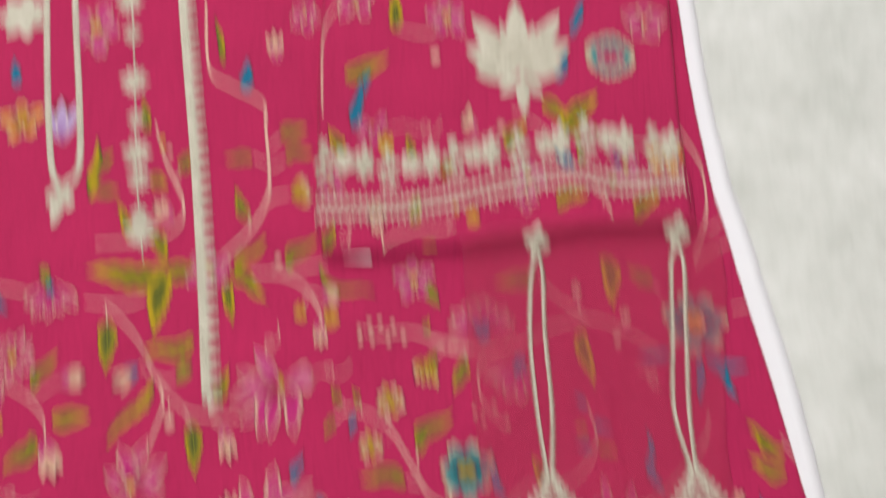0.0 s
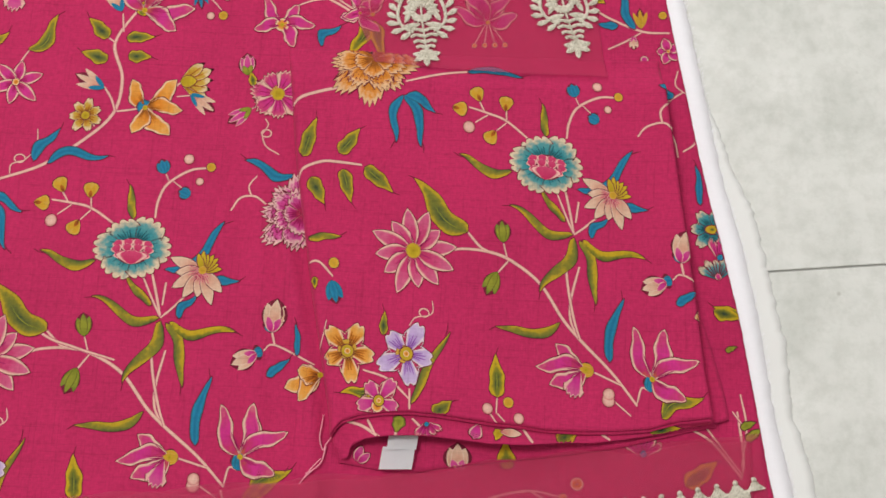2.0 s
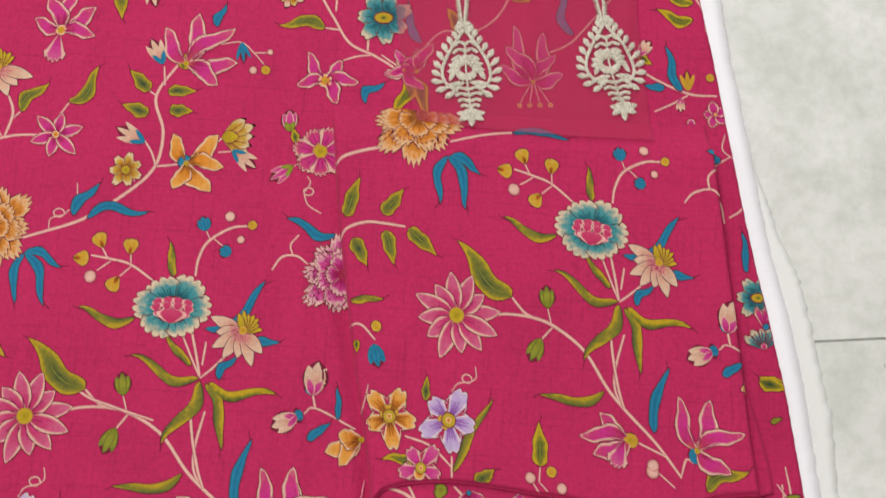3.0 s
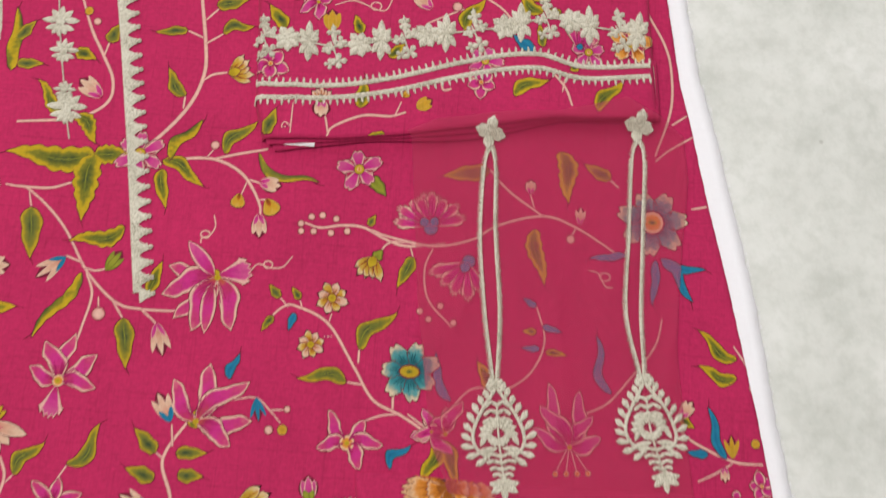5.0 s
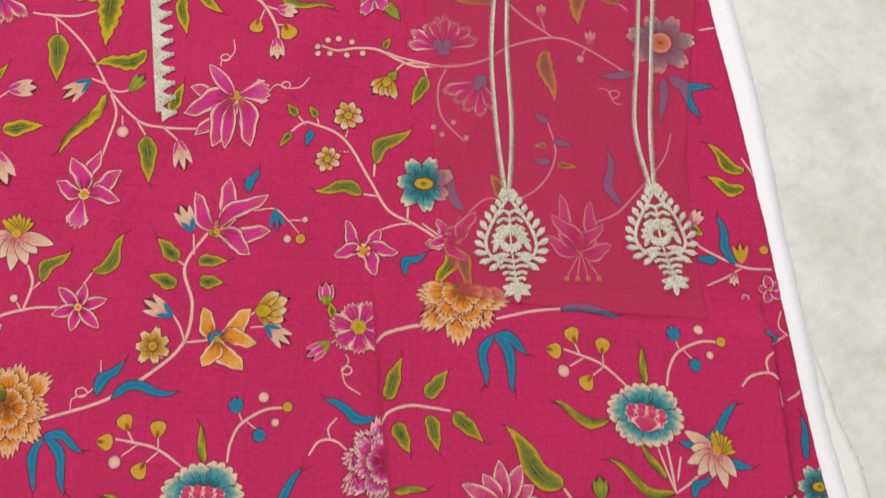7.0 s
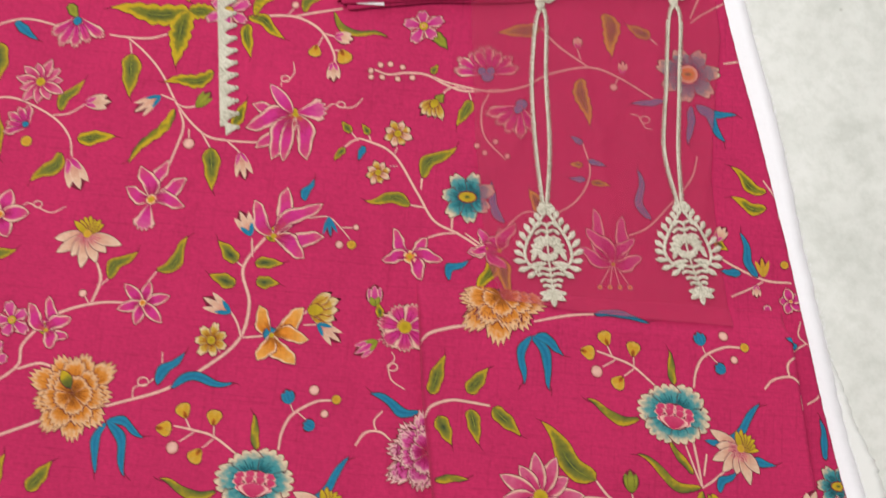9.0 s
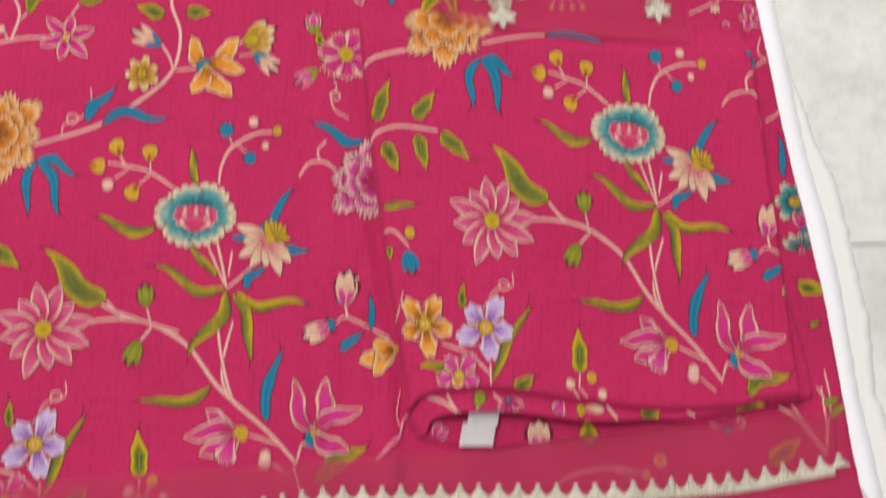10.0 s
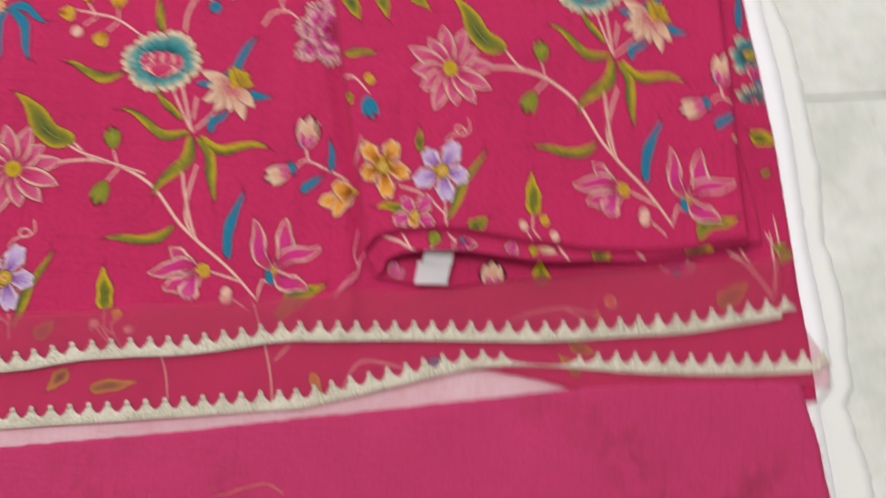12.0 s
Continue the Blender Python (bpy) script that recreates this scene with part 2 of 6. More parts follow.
# ---------------------------------------------------------------- helpers for building
def mesh_object(name, bm, material, parent=None, label="", smooth=False):
    me = bpy.data.meshes.new(name)
    bm.to_mesh(me)
    bm.free()
    if material:
        me.materials.append(material)
    if smooth:
        for p in me.polygons:
            p.use_smooth = True
    ob = new(name, me)
    ob.parent = parent
    if label:
        ob["label"] = label
    return ob


def box(bm, x0, x1, y0, y1, z0, z1, bevel=0.0):
    made = bmesh.ops.create_cube(bm, size=1)["verts"]
    for v in made:
        v.co = ((x0 + x1) / 2 + v.co.x * (x1 - x0), (y0 + y1) / 2 + v.co.y * (y1 - y0), (z0 + z1) / 2 + v.co.z * (z1 - z0))
    if bevel:
        bmesh.ops.bevel(bm, geom=[e for e in bm.edges], offset=bevel, segments=2, affect="EDGES")


def course(*points):
    """A line given by a few points, as a function of the first coordinate."""
    pts = sorted(points)
    first, last = pts[0], pts[-1]

    def f(q):
        if q <= first[0]:
            return first[1]
        if q >= last[0]:
            return last[1]
        for (a, b), (c, d) in zip(pts, pts[1:]):
            if q <= c:
                return b + (d - b) * (q - a) / (c - a)

    return f


def wavy(x, y, scale, size, seed=0.0):
    return size * noise.noise(Vector((x * scale, y * scale, seed)))


def ridge(x, y, line, width):
    """A soft crease along a line x = line(y)."""
    return math.exp(-((x - line(y)) / width) ** 2)


def step(a, b, q):
    t = min(1.0, max(0.0, (q - a) / (b - a)))
    return t * t * (3 - 2 * t)


class Cloth:
    """A piece of cloth that lies flat: four borders and a height over the floor."""

    def __init__(self, thing, left, right, low, high, height):
        self.thing, self.left, self.right, self.low, self.high, self.z = thing, left, right, low, high, height
        self.count = 0

    def at(self, x, y):
        return x, y

    def inside(self, x, y):
        return self.left(y) <= x <= self.right(y) and self.low(x) <= y <= self.high(x)

    def sheet(self, name, material, nx, ny, lip=0.0015, label="", fray=0.0, fine=1.0):
        """The cloth itself: a grid between the borders, with a turned-down rim of its thickness."""
        verts, faces = [], []
        for j in range(ny + 1):
            for i in range(nx + 1):
                u, v = i / nx, (j / ny) ** fine
                x = self.left(0) + u * (self.right(0) - self.left(0))
                for _ in range(3):
                    y = self.low(x) + v * (self.high(x) - self.low(x))
                    x = self.left(y) + u * (self.right(y) - self.left(y))
                if fray and i in (0, nx):
                    x += fray * (noise.noise(Vector((y * 130, 3.1, i))) + 0.6 * noise.noise(Vector((y * 420, 7.7, i))))
                if fray and j in (0, ny):
                    y += fray * (noise.noise(Vector((x * 130, 5.3, j))) + 0.6 * noise.noise(Vector((x * 420, 1.7, j))))
                verts.append((x, y, self.z(x, y)))
        w = nx + 1
        for j in range(ny):
            for i in range(nx):
                a = j * w + i
                faces.append((a, a + 1, a + w + 1, a + w))
        if lip:
            rim = list(range(w)) + [j * w + nx for j in range(1, ny + 1)] + [ny * w + i for i in range(nx - 1, -1, -1)] + [j * w for j in range(ny - 1, 0, -1)]
            first = len(verts)
            for k in rim:
                verts.append((verts[k][0], verts[k][1], verts[k][2] - lip))
            n = len(rim)
            for k in range(n):
                faces.append((rim[k], first + k, first + (k + 1) % n, rim[(k + 1) % n]))
        me = bpy.data.meshes.new(name)
        me.from_pydata(verts, [], faces)
        me.materials.append(material)
        for p in me.polygons:
            p.use_smooth = True
        ob = new(name, me)
        ob.parent = self.thing
        if label:
            ob["label"] = label
        return ob


class Placed:
    """A cloth on which a repeat of the print lies shifted and slightly skewed, as the cloth was pulled."""

    def __init__(self, cloth, x, y, skew=((1, 0), (0, 1))):
        self.cloth, self.x, self.y, self.skew, self.thing, self.z, self.inside, self.count = cloth, x, y, skew, cloth.thing, cloth.z, cloth.inside, 0

    def at(self, x, y):
        (a, b), (c, d) = self.skew
        return self.x + a * x + b * y, self.y + c * x + d * y


class Draw:
    """Collects small curved pieces that follow a cloth and joins them into one mesh."""

    def __init__(self, cloth):
        self.cloth, self.v, self.f, self.uv, self.mi, self.mats = cloth, [], [], [], [], []

    def slot(self, material):
        if material not in self.mats:
            self.mats.append(material)
        return self.mats.index(material)

    def grid(self, rows, material):
        """rows: lists of (x, y, lift, u, e)."""
        s, w, first = self.slot(material), len(rows[0]), len(self.v)
        for r in rows:
            self.v.extend(r)
        for j in range(len(rows) - 1):
            for i in range(w - 1):
                a = first + j * w + i
                self.f.append((a, a + 1, a + w + 1, a + w))
                self.mi.append(s)

    def finish(self, name, label="", clip=True):
        c = self.cloth
        self.v = [(*c.at(p[0], p[1]), *p[2:]) for p in self.v]
        ok = [(not clip) or c.inside(p[0], p[1]) for p in self.v]
        keep = [k for k, f in enumerate(self.f) if all(ok[i] for i in f)]
        if not keep:
            return None
        used = sorted({i for k in keep for i in self.f[k]})
        at = {i: n for n, i in enumerate(used)}
        me = bpy.data.meshes.new(name)
        me.from_pydata([(self.v[i][0], self.v[i][1], c.z(self.v[i][0], self.v[i][1]) + self.v[i][2]) for i in used], [], [tuple(at[i] for i in self.f[k]) for k in keep])
        for m in self.mats:
            me.materials.append(m)
        layer = me.uv_layers.new(name="print")
        for p, k in zip(me.polygons, keep):
            p.material_index, p.use_smooth = self.mi[k], True
            for li, i in zip(p.loop_indices, self.f[k]):
                layer.data[li].uv = (self.v[i][3], self.v[i][4])
        ob = new(name, me)
        ob.parent = c.thing
        if label:
            ob["label"] = label
        return ob


def profile(style, u):
    if style == "point":
        return (max(u, 0.0) ** 0.72) * (max(1 - u, 0.0) ** 0.85) * 2.75
    if style in ("round", "heart"):
        return (u / 0.6) ** 0.6 if u < 0.6 else math.sqrt(max(0.0, 1 - ((u - 0.6) / 0.4) ** 2.4))
    if style in ("tooth", "scallop"):
        return u ** 0.75
    if style == "lobe":
        return 0.16 + 0.84 * math.sin(0.5 * math.pi * u) ** 1.1
    return max(0.0, math.sin(math.pi * u)) ** 0.8


def patch(d, x, y, ang, length, width, style, material, lift, bend=0.0, dome=0.0, nu=9, ink=0.0006):
    """One petal or leaf from its foot (x, y), with its rim in the second texture coordinate, on a dark drawn outline."""
    a = radians(ang)
    ca, sa = math.cos(a), math.sin(a)
    if ink and material is not thread:
        patch(d, x - ca * ink * 0.6, y - sa * ink * 0.6, ang, length + 1.8 * ink, width + 2.2 * ink, style, M["ink"], lift - 0.00002, bend, dome, nu, 0.0)
    vs = [k / 5 - 1 for k in range(11)] if style == "tooth" else [k / 12 - 1 for k in range(25)] if style in ("scallop", "lobe") else [-1, -0.7, -0.35, 0, 0.35, 0.7, 1]
    rows = []
    for i in range(nu + 1):
        u = i / nu
        half = 0.5 * width * profile(style, u)
        if style == "point" and nu >= 12:
            half *= 1 + 0.14 * math.sin(5.5 * math.pi * u + 40 * x) * u
        row = []
        for k, v in enumerate(vs):
            along = length * u
            if style == "tooth":
                along *= 1 - 0.24 * v * v * u + (0.05 * u ** 4 if k % 2 else -0.09 * u ** 4)
            elif style == "scallop":
                along *= 1 - 0.3 * v ** 4 * u - 0.13 * u ** 5 * (1 - abs(math.sin(2 * math.pi * v)) ** 0.6)
            elif style == "lobe":
                along *= 1 - u ** 4 * (0.1 * math.exp(-((v / 0.2) ** 2)) + 0.62 * abs(v) ** 3)
            elif style in ("round",):
                along *= 1 - 0.1 * v * v * u
            elif style == "heart":
                along *= 1 - 0.45 * (1 - abs(v)) * u ** 3
            side = half * v + bend * length * (math.sin(math.pi * u) + 0.5 * math.sin(2 * math.pi * u))
            e = abs(v) if style == "scallop" else max(abs(v), (u - 0.7) / 0.3) if style == "lobe" else max(abs(v), (u - 0.82) / 0.18, 0.0)
            row.append((x + along * ca - side * sa, y + along * sa + side * ca, lift + dome * (1 - v * v) * math.sin(math.pi * min(1, 0.12 + u * 0.86)), u, e))
        rows.append(row)
    d.grid(rows, material)


def disc(d, x, y, r, material, lift, dome=0.0, squash=1.0):
    rows = []
    for j in range(4):
        q = j / 3
        rows.append([(x + r * q * math.cos(k * math.pi / 6), y + squash * r * q * math.sin(k * math.pi / 6), lift + dome * (1 - q * q), q, q) for k in range(13)])
    d.grid(rows, material)


def smooth_line(points, gap):
    """Points evenly along a curve that glides through the given ones."""
    p = [Vector(q) for q in points]
    p = [p[0] * 2 - p[1]] + p + [p[-1] * 2 - p[-2]]
    out = []
    for i in range(1, len(p) - 2):
        n = max(2, int((p[i + 1] - p[i]).length / gap))
        for k in range(n):
            t = k / n
            out.append(0.5 * (2 * p[i] + (p[i + 1] - p[i - 1]) * t + (2 * p[i - 1] - 5 * p[i] + 4 * p[i + 1] - p[i + 2]) * t * t + (3 * p[i] - p[i - 1] - 3 * p[i + 1] + p[i + 2]) * t ** 3))
    return out + [p[-2]]


def ribbon(d, points, width, material, lift, taper=0.5, dome=0.0, cols=5, ripple=0.0):
    line = smooth_line(points, 0.0012 if width < 0.0016 else 0.0022)
    rows, s = [], 0.0
    for i, p in enumerate(line):
        t = (line[min(i + 1, len(line) - 1)] - line[max(i - 1, 0)]).normalized()
        q = i / (len(line) - 1)
        w = 0.5 * width * (1 - taper * max(0, abs(q - 0.5) * 2 - 0.5)) * (1 + ripple * (i % 2))
        rows.append([(p.x - t.y * w * v, p.y + t.x * w * v, lift + dome * (1 - v * v), q, abs(v)) for v in [2 * k / (cols - 1) - 1 for k in range(cols)]])
    d.grid(rows, material)


# ---------------------------------------------------------------- printed motifs
LEAF = {"olive": "olive", "yellow": "yellowleaf", "blue": "blue", "green": "green", "centre": "centre", "orange2": "heart", "creamleaf": "cream"}


def lifted(c, base):
    c.count += 1
    return base + 0.00001 * (c.count % 9)


def blade(d, x, y, ang, length, width, material, lift, bend, jag, seed, grow=0.0):
    """A painted leaf: a wavy outline, a drawn-out tip, light rim and dark heart, or two tones that change sides where it twists."""
    a = radians(ang)
    ca, sa = math.cos(a), math.sin(a)
    slim = length > 3.9 * width
    nu, rows = (30 if jag else 18), []
    for i in range(nu + 1):
        u = i / nu
        if slim:
            half = 0.5 * width * 1.95 * u ** 0.45 * (1 - u) ** 0.8
        else:
            half = 0.5 * width * 2.65 * u ** 0.5 * (1 - u) ** 1.05
        if jag:
            half *= 0.8 + 0.28 * abs(math.sin(u * 5.5 * math.pi))
        mid = bend * length * (math.sin(math.pi * u) + 0.5 * math.sin(2 * math.pi * u))
        mid += length * (0.02 + 0.02 * slim) * math.sin(2 * math.pi * u + 6 * seed) * u
        row = []
        for v in (-1, -0.75, -0.5, -0.25, 0, 0.25, 0.5, 0.75, 1):
            rim = 1 if jag else 1 + 0.11 * math.sin(2 * math.pi * (2.2 * u + seed * (1.7 if v > 0 else 3.1)))
            side = (half * rim + grow) * v + mid
            along = length * u + grow * (2 * u - 1)
            if slim:
                tone = 0.62 + 0.5 * v * math.cos(1.2 * math.pi * u + 3 * seed)
            else:
                tone = min(1.0, math.hypot(0.92 * v, (u - 0.36) / 0.66))
            row.append((x + along * ca - side * sa, y + along * sa + side * ca, lift, tone, abs(v)))
        rows.append(row)
    d.grid(rows, material)


def leaf(c, x, y, ang, length, width, kind="olive", bend=0.0, jag=0):
    d = Draw(c)
    lift, seed, a = lifted(c, 0.0002), math.sin(613 * x + 389 * y), radians(ang)
    blade(d, x, y, ang, length, width, M["ink"], lift - 0.00003, bend, jag, seed, 0.0006)
    blade(d, x, y, ang, length, width, M[LEAF[kind]], lift, bend, jag, seed)
    if kind in ("olive", "yellow", "blue") and length > 0.018:
        tip = (x + length * math.cos(a), y + length * math.sin(a))
        turn = 0.35 if seed > 0 else -0.35
        ribbon(d, [(x + 0.93 * length * math.cos(a), y + 0.93 * length * math.sin(a)), tip, (tip[0] + 0.006 * math.cos(a + turn), tip[1] + 0.006 * math.sin(a + turn))], 0.0007, M["ink"], lift - 0.000005, taper=0.9)
    if kind in ("olive", "yellow") and length > 0.026 and length < 3.9 * width:
        line = [(q, bend * length * (math.sin(math.pi * q) + 0.5 * math.sin(2 * math.pi * q)) + 0.02 * length * math.sin(2 * math.pi * q + 6 * seed) * q) for q in (0.08, 0.25, 0.42, 0.58)]
        ribbon(d, [(x + length * q * math.cos(a) - m * math.sin(a), y + length * q * math.sin(a) + m * math.cos(a)) for q, m in line], 0.0008, M["green"], lift + 0.00001, taper=0.9)
    return d.finish("printed_leaf")


def stem(c, width, *points):
    d = Draw(c)
    lift = lifted(c, 0.00012)
    ribbon(d, points, width * 1.02 + 0.0007, M["deep"], lift - 0.00002)
    ribbon(d, points, width * 1.0, M["stem"], lift)
    return d.finish("printed_stem")


def tendril(c, width, start, centre, r, end):
    """A thin stem that makes one loop on its way."""
    a, o, b = Vector(start), Vector(centre), Vector(end)
    way = math.atan2(b.y - a.y, b.x - a.x)
    loop = [(o.x + r * math.cos(way - math.pi / 2 + 2 * math.pi * k / 10), o.y + 0.8 * r * math.sin(way - math.pi / 2 + 2 * math.pi * k / 10)) for k in range(11)]
    sway = Vector((-math.sin(way), math.cos(way))) * 0.12 * (b - a).length
    m1, m2 = (a + Vector(loop[0])) / 2 + sway, (b + Vector(loop[0])) / 2 - sway
    return stem(c, width, start, tuple(m1), *loop, tuple(m2), end)


def petal(c, x, y, ang, length, width, kind, style):
    d = Draw(c)
    patch(d, x, y, ang, length, width, style, M[kind], lifted(c, 0.00036))
    return d.finish("printed_petal")


def streaks(d, x, y, r0, r1, angles, width, material, lift):
    """Fine brush strokes that run out from a flower's heart."""
    for k, ang in enumerate(angles):
        a = radians(ang)
        q = r1 * (0.8 + 0.35 * abs(math.sin(5.1 * k + 30 * x)))
        ribbon(d, [(x + r0 * math.cos(a), y + r0 * math.sin(a)), (x + q * math.cos(a), y + q * math.sin(a))], width, M[material], lift, taper=1.0, cols=3)


def lily(c, x, y, width, kind, style, *tips):
    d = Draw(c)
    lift = lifted(c, 0.00025)
    for k, (ang, length) in enumerate(tips):
        patch(d, x, y, ang, length, width * (0.86 + 0.09 * math.sin(9 * k + 50 * x)), style, M[kind], lift + 0.00004 * k, 0.1 * (-1) ** k, nu=20)
    for k, (ang, length) in enumerate(tips):
        streaks(d, x, y, 0.12 * length, 0.42 * length, (ang - 7, ang, ang + 7), 0.0007, "brownstreak" if kind == "orange" else "deep", lift + 0.0003)
    disc(d, x, y, 0.13 * width, M["centre"], lift + 0.00036)
    return d.finish("printed_flower")


def berry(c, x, y, r, kind="cream"):
    d = Draw(c)
    lift = lifted(c, 0.0004)
    disc(d, x, y, r + 0.0005, M["ink"], lift - 0.00003)
    disc(d, x, y, r, M[{"yellow": "heart", "cream": "stem", "orange": "orange", "blue": "blue", "magenta": "magenta"}[kind]], lift)
    return d.finish("printed_berry")


def bud(c, x, y, ang, length, width, kind):
    d = Draw(c)
    lift = lifted(c, 0.00025)
    patch(d, x - 0.0006 * math.cos(radians(ang)), y - 0.0006 * math.sin(radians(ang)), ang, length * 1.02 + 0.0014, width * 1.18 + 0.001, "leaf", M["ink"], lift - 0.00004, ink=0.0)
    if kind in ("blue", "yellow", "lilac"):
        for k, s in enumerate((-22, 22, 0)):
            patch(d, x, y, ang + s, length * (1 if s == 0 else 0.92), width * 0.7, "point", M["heart" if kind == "yellow" else kind], lift + 0.00004 * k, ink=0.0)
    else:
        top = {"creambud": "cream", "bluebud": "cream", "greenbud": "green", "magentabud": "magenta"}[kind]
        for k, s in enumerate((-18, 18, 0)):
            patch(d, x, y, ang + s, length * (0.9 if s else 1), width * 0.62, "point", M[top], lift + 0.00004 * k, ink=0.0)
        if kind != "greenbud":
            for k, s in enumerate((-26, 24)):
                patch(d, x, y, ang + s, length * 0.5, width * 0.45, "point", M["blue" if kind == "bluebud" else "green" if kind == "magentabud" else "magenta"], lift + 0.00016 + 0.00004 * k, ink=0.0)
    return d.finish("printed_bud")


def ring(d, x, y, r, n, rot, style, material, lift, ratio, span=360.0, r0=0.0, uneven=0.08, second=None):
    for k in range(n):
        ang = rot + span * (k / n if span == 360 else (k + 0.5) / n - 0.5)
        q = 1 + uneven * math.sin(2.3 * k + 40 * x)
        a = radians(ang)
        width = ratio * 2 * math.pi * r * (span / 360) / n
        patch(d, x + r0 * math.cos(a), y + r0 * math.sin(a), ang, (r - r0) * q, width, style, second if second and k % 2 else material, lift + 0.00004 * k)


def peony_heart(d, x, y, r, z):
    """The rose-red heart of the teal flower: three rows of scalloped petals with light rims."""
    rows = []
    for j in range(4):
        rows.append([(x + r * 0.41 * j / 3 * math.cos(w), y - 0.07 * r + r * 0.31 * j / 3 * math.sin(w), z, 0.5, 0.3) for w in [2 * math.pi * i / 30 for i in range(31)]])
    d.grid(rows, M["ink"])
    for row, (dy, n, spread, length) in enumerate(((0.1, 4, 0.58, 0.24), (0.0, 4, 0.64, 0.22), (-0.12, 3, 0.5, 0.2))):
        for k in range(n):
            q = k / (n - 1) - 0.5
            patch(d, x + r * spread * q, y + r * (dy - 0.1 - 0.14 * q * q), 90 - 50 * q, r * length, r * 0.27, "round", M["crimson"], z + 0.00004 + 0.00008 * row + 0.000015 * k, ink=0.0)
    patch(d, x, y - 0.38 * r, 90, r * 0.34, r * 0.72, "round", M["crimson"], z + 0.0003, ink=0.0)


def flower(c, x, y, r, kind, rot=90, n=5, s=1.0):
    d = Draw(c)
    z = lifted(c, 0.00025)
    round_about = [rot + 360 * k / n for k in range(n)]
    if kind == "pink":
        ring(d, x, y, r, n, rot, "point", M["pink"], z, 0.68 * s, uneven=0.12)
        streaks(d, x, y, 0.1 * r, 0.42 * r, [a + q for a in round_about for q in (-8, 0, 8)], 0.0007, "deep", z + 0.00032)
        disc(d, x, y, 0.17 * r, M["ink"], z + 0.00040)
        disc(d, x, y, 0.14 * r, M["orange"], z + 0.00043)
    elif kind in ("magenta", "orange", "lilac"):
        ring(d, x, y, r, n, rot, "lobe", M[kind], z, 0.54 * s, uneven=0.13)
        if kind != "magenta":
            streaks(d, x, y, 0.2 * r, 0.6 * r, [a + q for a in round_about for q in (-13, -5, 5, 13)], 0.0011, "streak" if kind == "lilac" else "brownstreak", z + 0.00029)
        disc(d, x, y, 0.25 * r, M["ink"], z + 0.00032)
        disc(d, x, y, 0.22 * r, M["centre"], z + 0.00036)
        disc(d, x, y, 0.1 * r, M["orange"], z + 0.00040)
    elif kind == "daisypink":
        ring(d, x, y, r, n, rot, "leaf", M["daisy"], z, 0.78, uneven=0.13)
        streaks(d, x, y, 0.15 * r, 0.5 * r, round_about, 0.0009, "deep", z + 0.00054)
        disc(d, x, y, 0.19 * r, M["centre"], z + 0.00061)
    elif kind in ("yellow", "yellowround"):
        ring(d, x, y, r, n, rot, "lobe" if kind == "yellowround" else "round", M["yellow"], z, 0.62, second=M["cream"] if kind == "yellow" else None)
        streaks(d, x, y, 0.2 * r, 0.55 * r, [a + q for a in round_about for q in (-8, 8)], 0.0008, "brownstreak", z + 0.00032)
        disc(d, x, y, 0.29 * r, M["ink"], z + 0.00036)
        disc(d, x, y, 0.25 * r, M["centre"], z + 0.00040)
    elif kind == "heart":
        patch(d, x, y, rot, r, r * 0.95, "heart", M["heart"], z, nu=12)
        patch(d, x, y, rot, r * 0.5, r * 0.28, "leaf", M["brownstreak"], z + 0.00005, ink=0.0)
    elif kind in ("yellowfan", "creamfan"):
        ring(d, x, y, r, 5, rot, "round", M["yellow" if kind == "yellowfan" else "cream"], z, 1.0, 95)
        streaks(d, x, y, 0.3 * r, 0.7 * r, [rot + q for q in (-34, -17, 0, 17, 34)], 0.0009, "brownstreak", z + 0.00025)
        patch(d, x, y, rot, r * 0.5, r * 0.4, "point", M["green" if kind == "creamfan" else "centre"], z + 0.00032)
    elif kind in ("fan", "tealfan"):
        ring(d, x, y, r, 5, rot, "tooth", M["pink" if kind == "fan" else "teal"], z, 0.9, 125)
        streaks(d, x, y, 0.25 * r, 0.75 * r, [rot + q for q in (-50, -38, -25, -12, 0, 12, 25, 38, 50)], 0.0008, "deep" if kind == "fan" else "ink", z + 0.00022)
        patch(d, x, y, rot, r * 0.3, r * 0.3, "point", M["blue" if kind == "fan" else "pink"], z + 0.00032)
    elif kind == "fanfull":
        ring(d, x, y, r, 7, rot, "tooth", M["pink"], z, 0.9)
        streaks(d, x, y, 0.25 * r, 0.7 * r, [rot + 18 * k for k in range(20)], 0.0008, "deep", z + 0.00029)
        disc(d, x, y, 0.25 * r, M["centre"], z + 0.00036)
    elif kind == "hang":
        ring(d, x, y, r, 7, rot, "leaf", M["cream"], z, 0.82, 180, uneven=0.16)
        streaks(d, x, y, 0.12 * r, 0.42 * r, [rot - 75 + 12.5 * k for k in range(13)], 0.0008, "crimson", z + 0.00029)
        ring(d, x, y, r * 0.58, 7, rot + 180, "point", M["centre"], z + 0.00032, 1.25, 120)
        disc(d, x, y, 0.13 * r, M["heart"], z + 0.00061)
    elif kind in ("teal", "tealsmall", "mixed"):
        count = 6 if kind == "teal" else 7
        ring(d, x, y, r, count, rot, "scallop" if kind == "teal" else "lobe", M["teal"], z, 0.9 if kind == "teal" else 0.7, uneven=0.06)
        spread = (-17, -9, 0, 9, 17) if kind == "teal" else (-9, 0, 9)
        streaks(d, x, y, 0.34 * r, 0.58 * r, [rot + 360 * k / count + q for k in range(count) for q in spread], 0.0008, "darkteal", z + 0.00032)
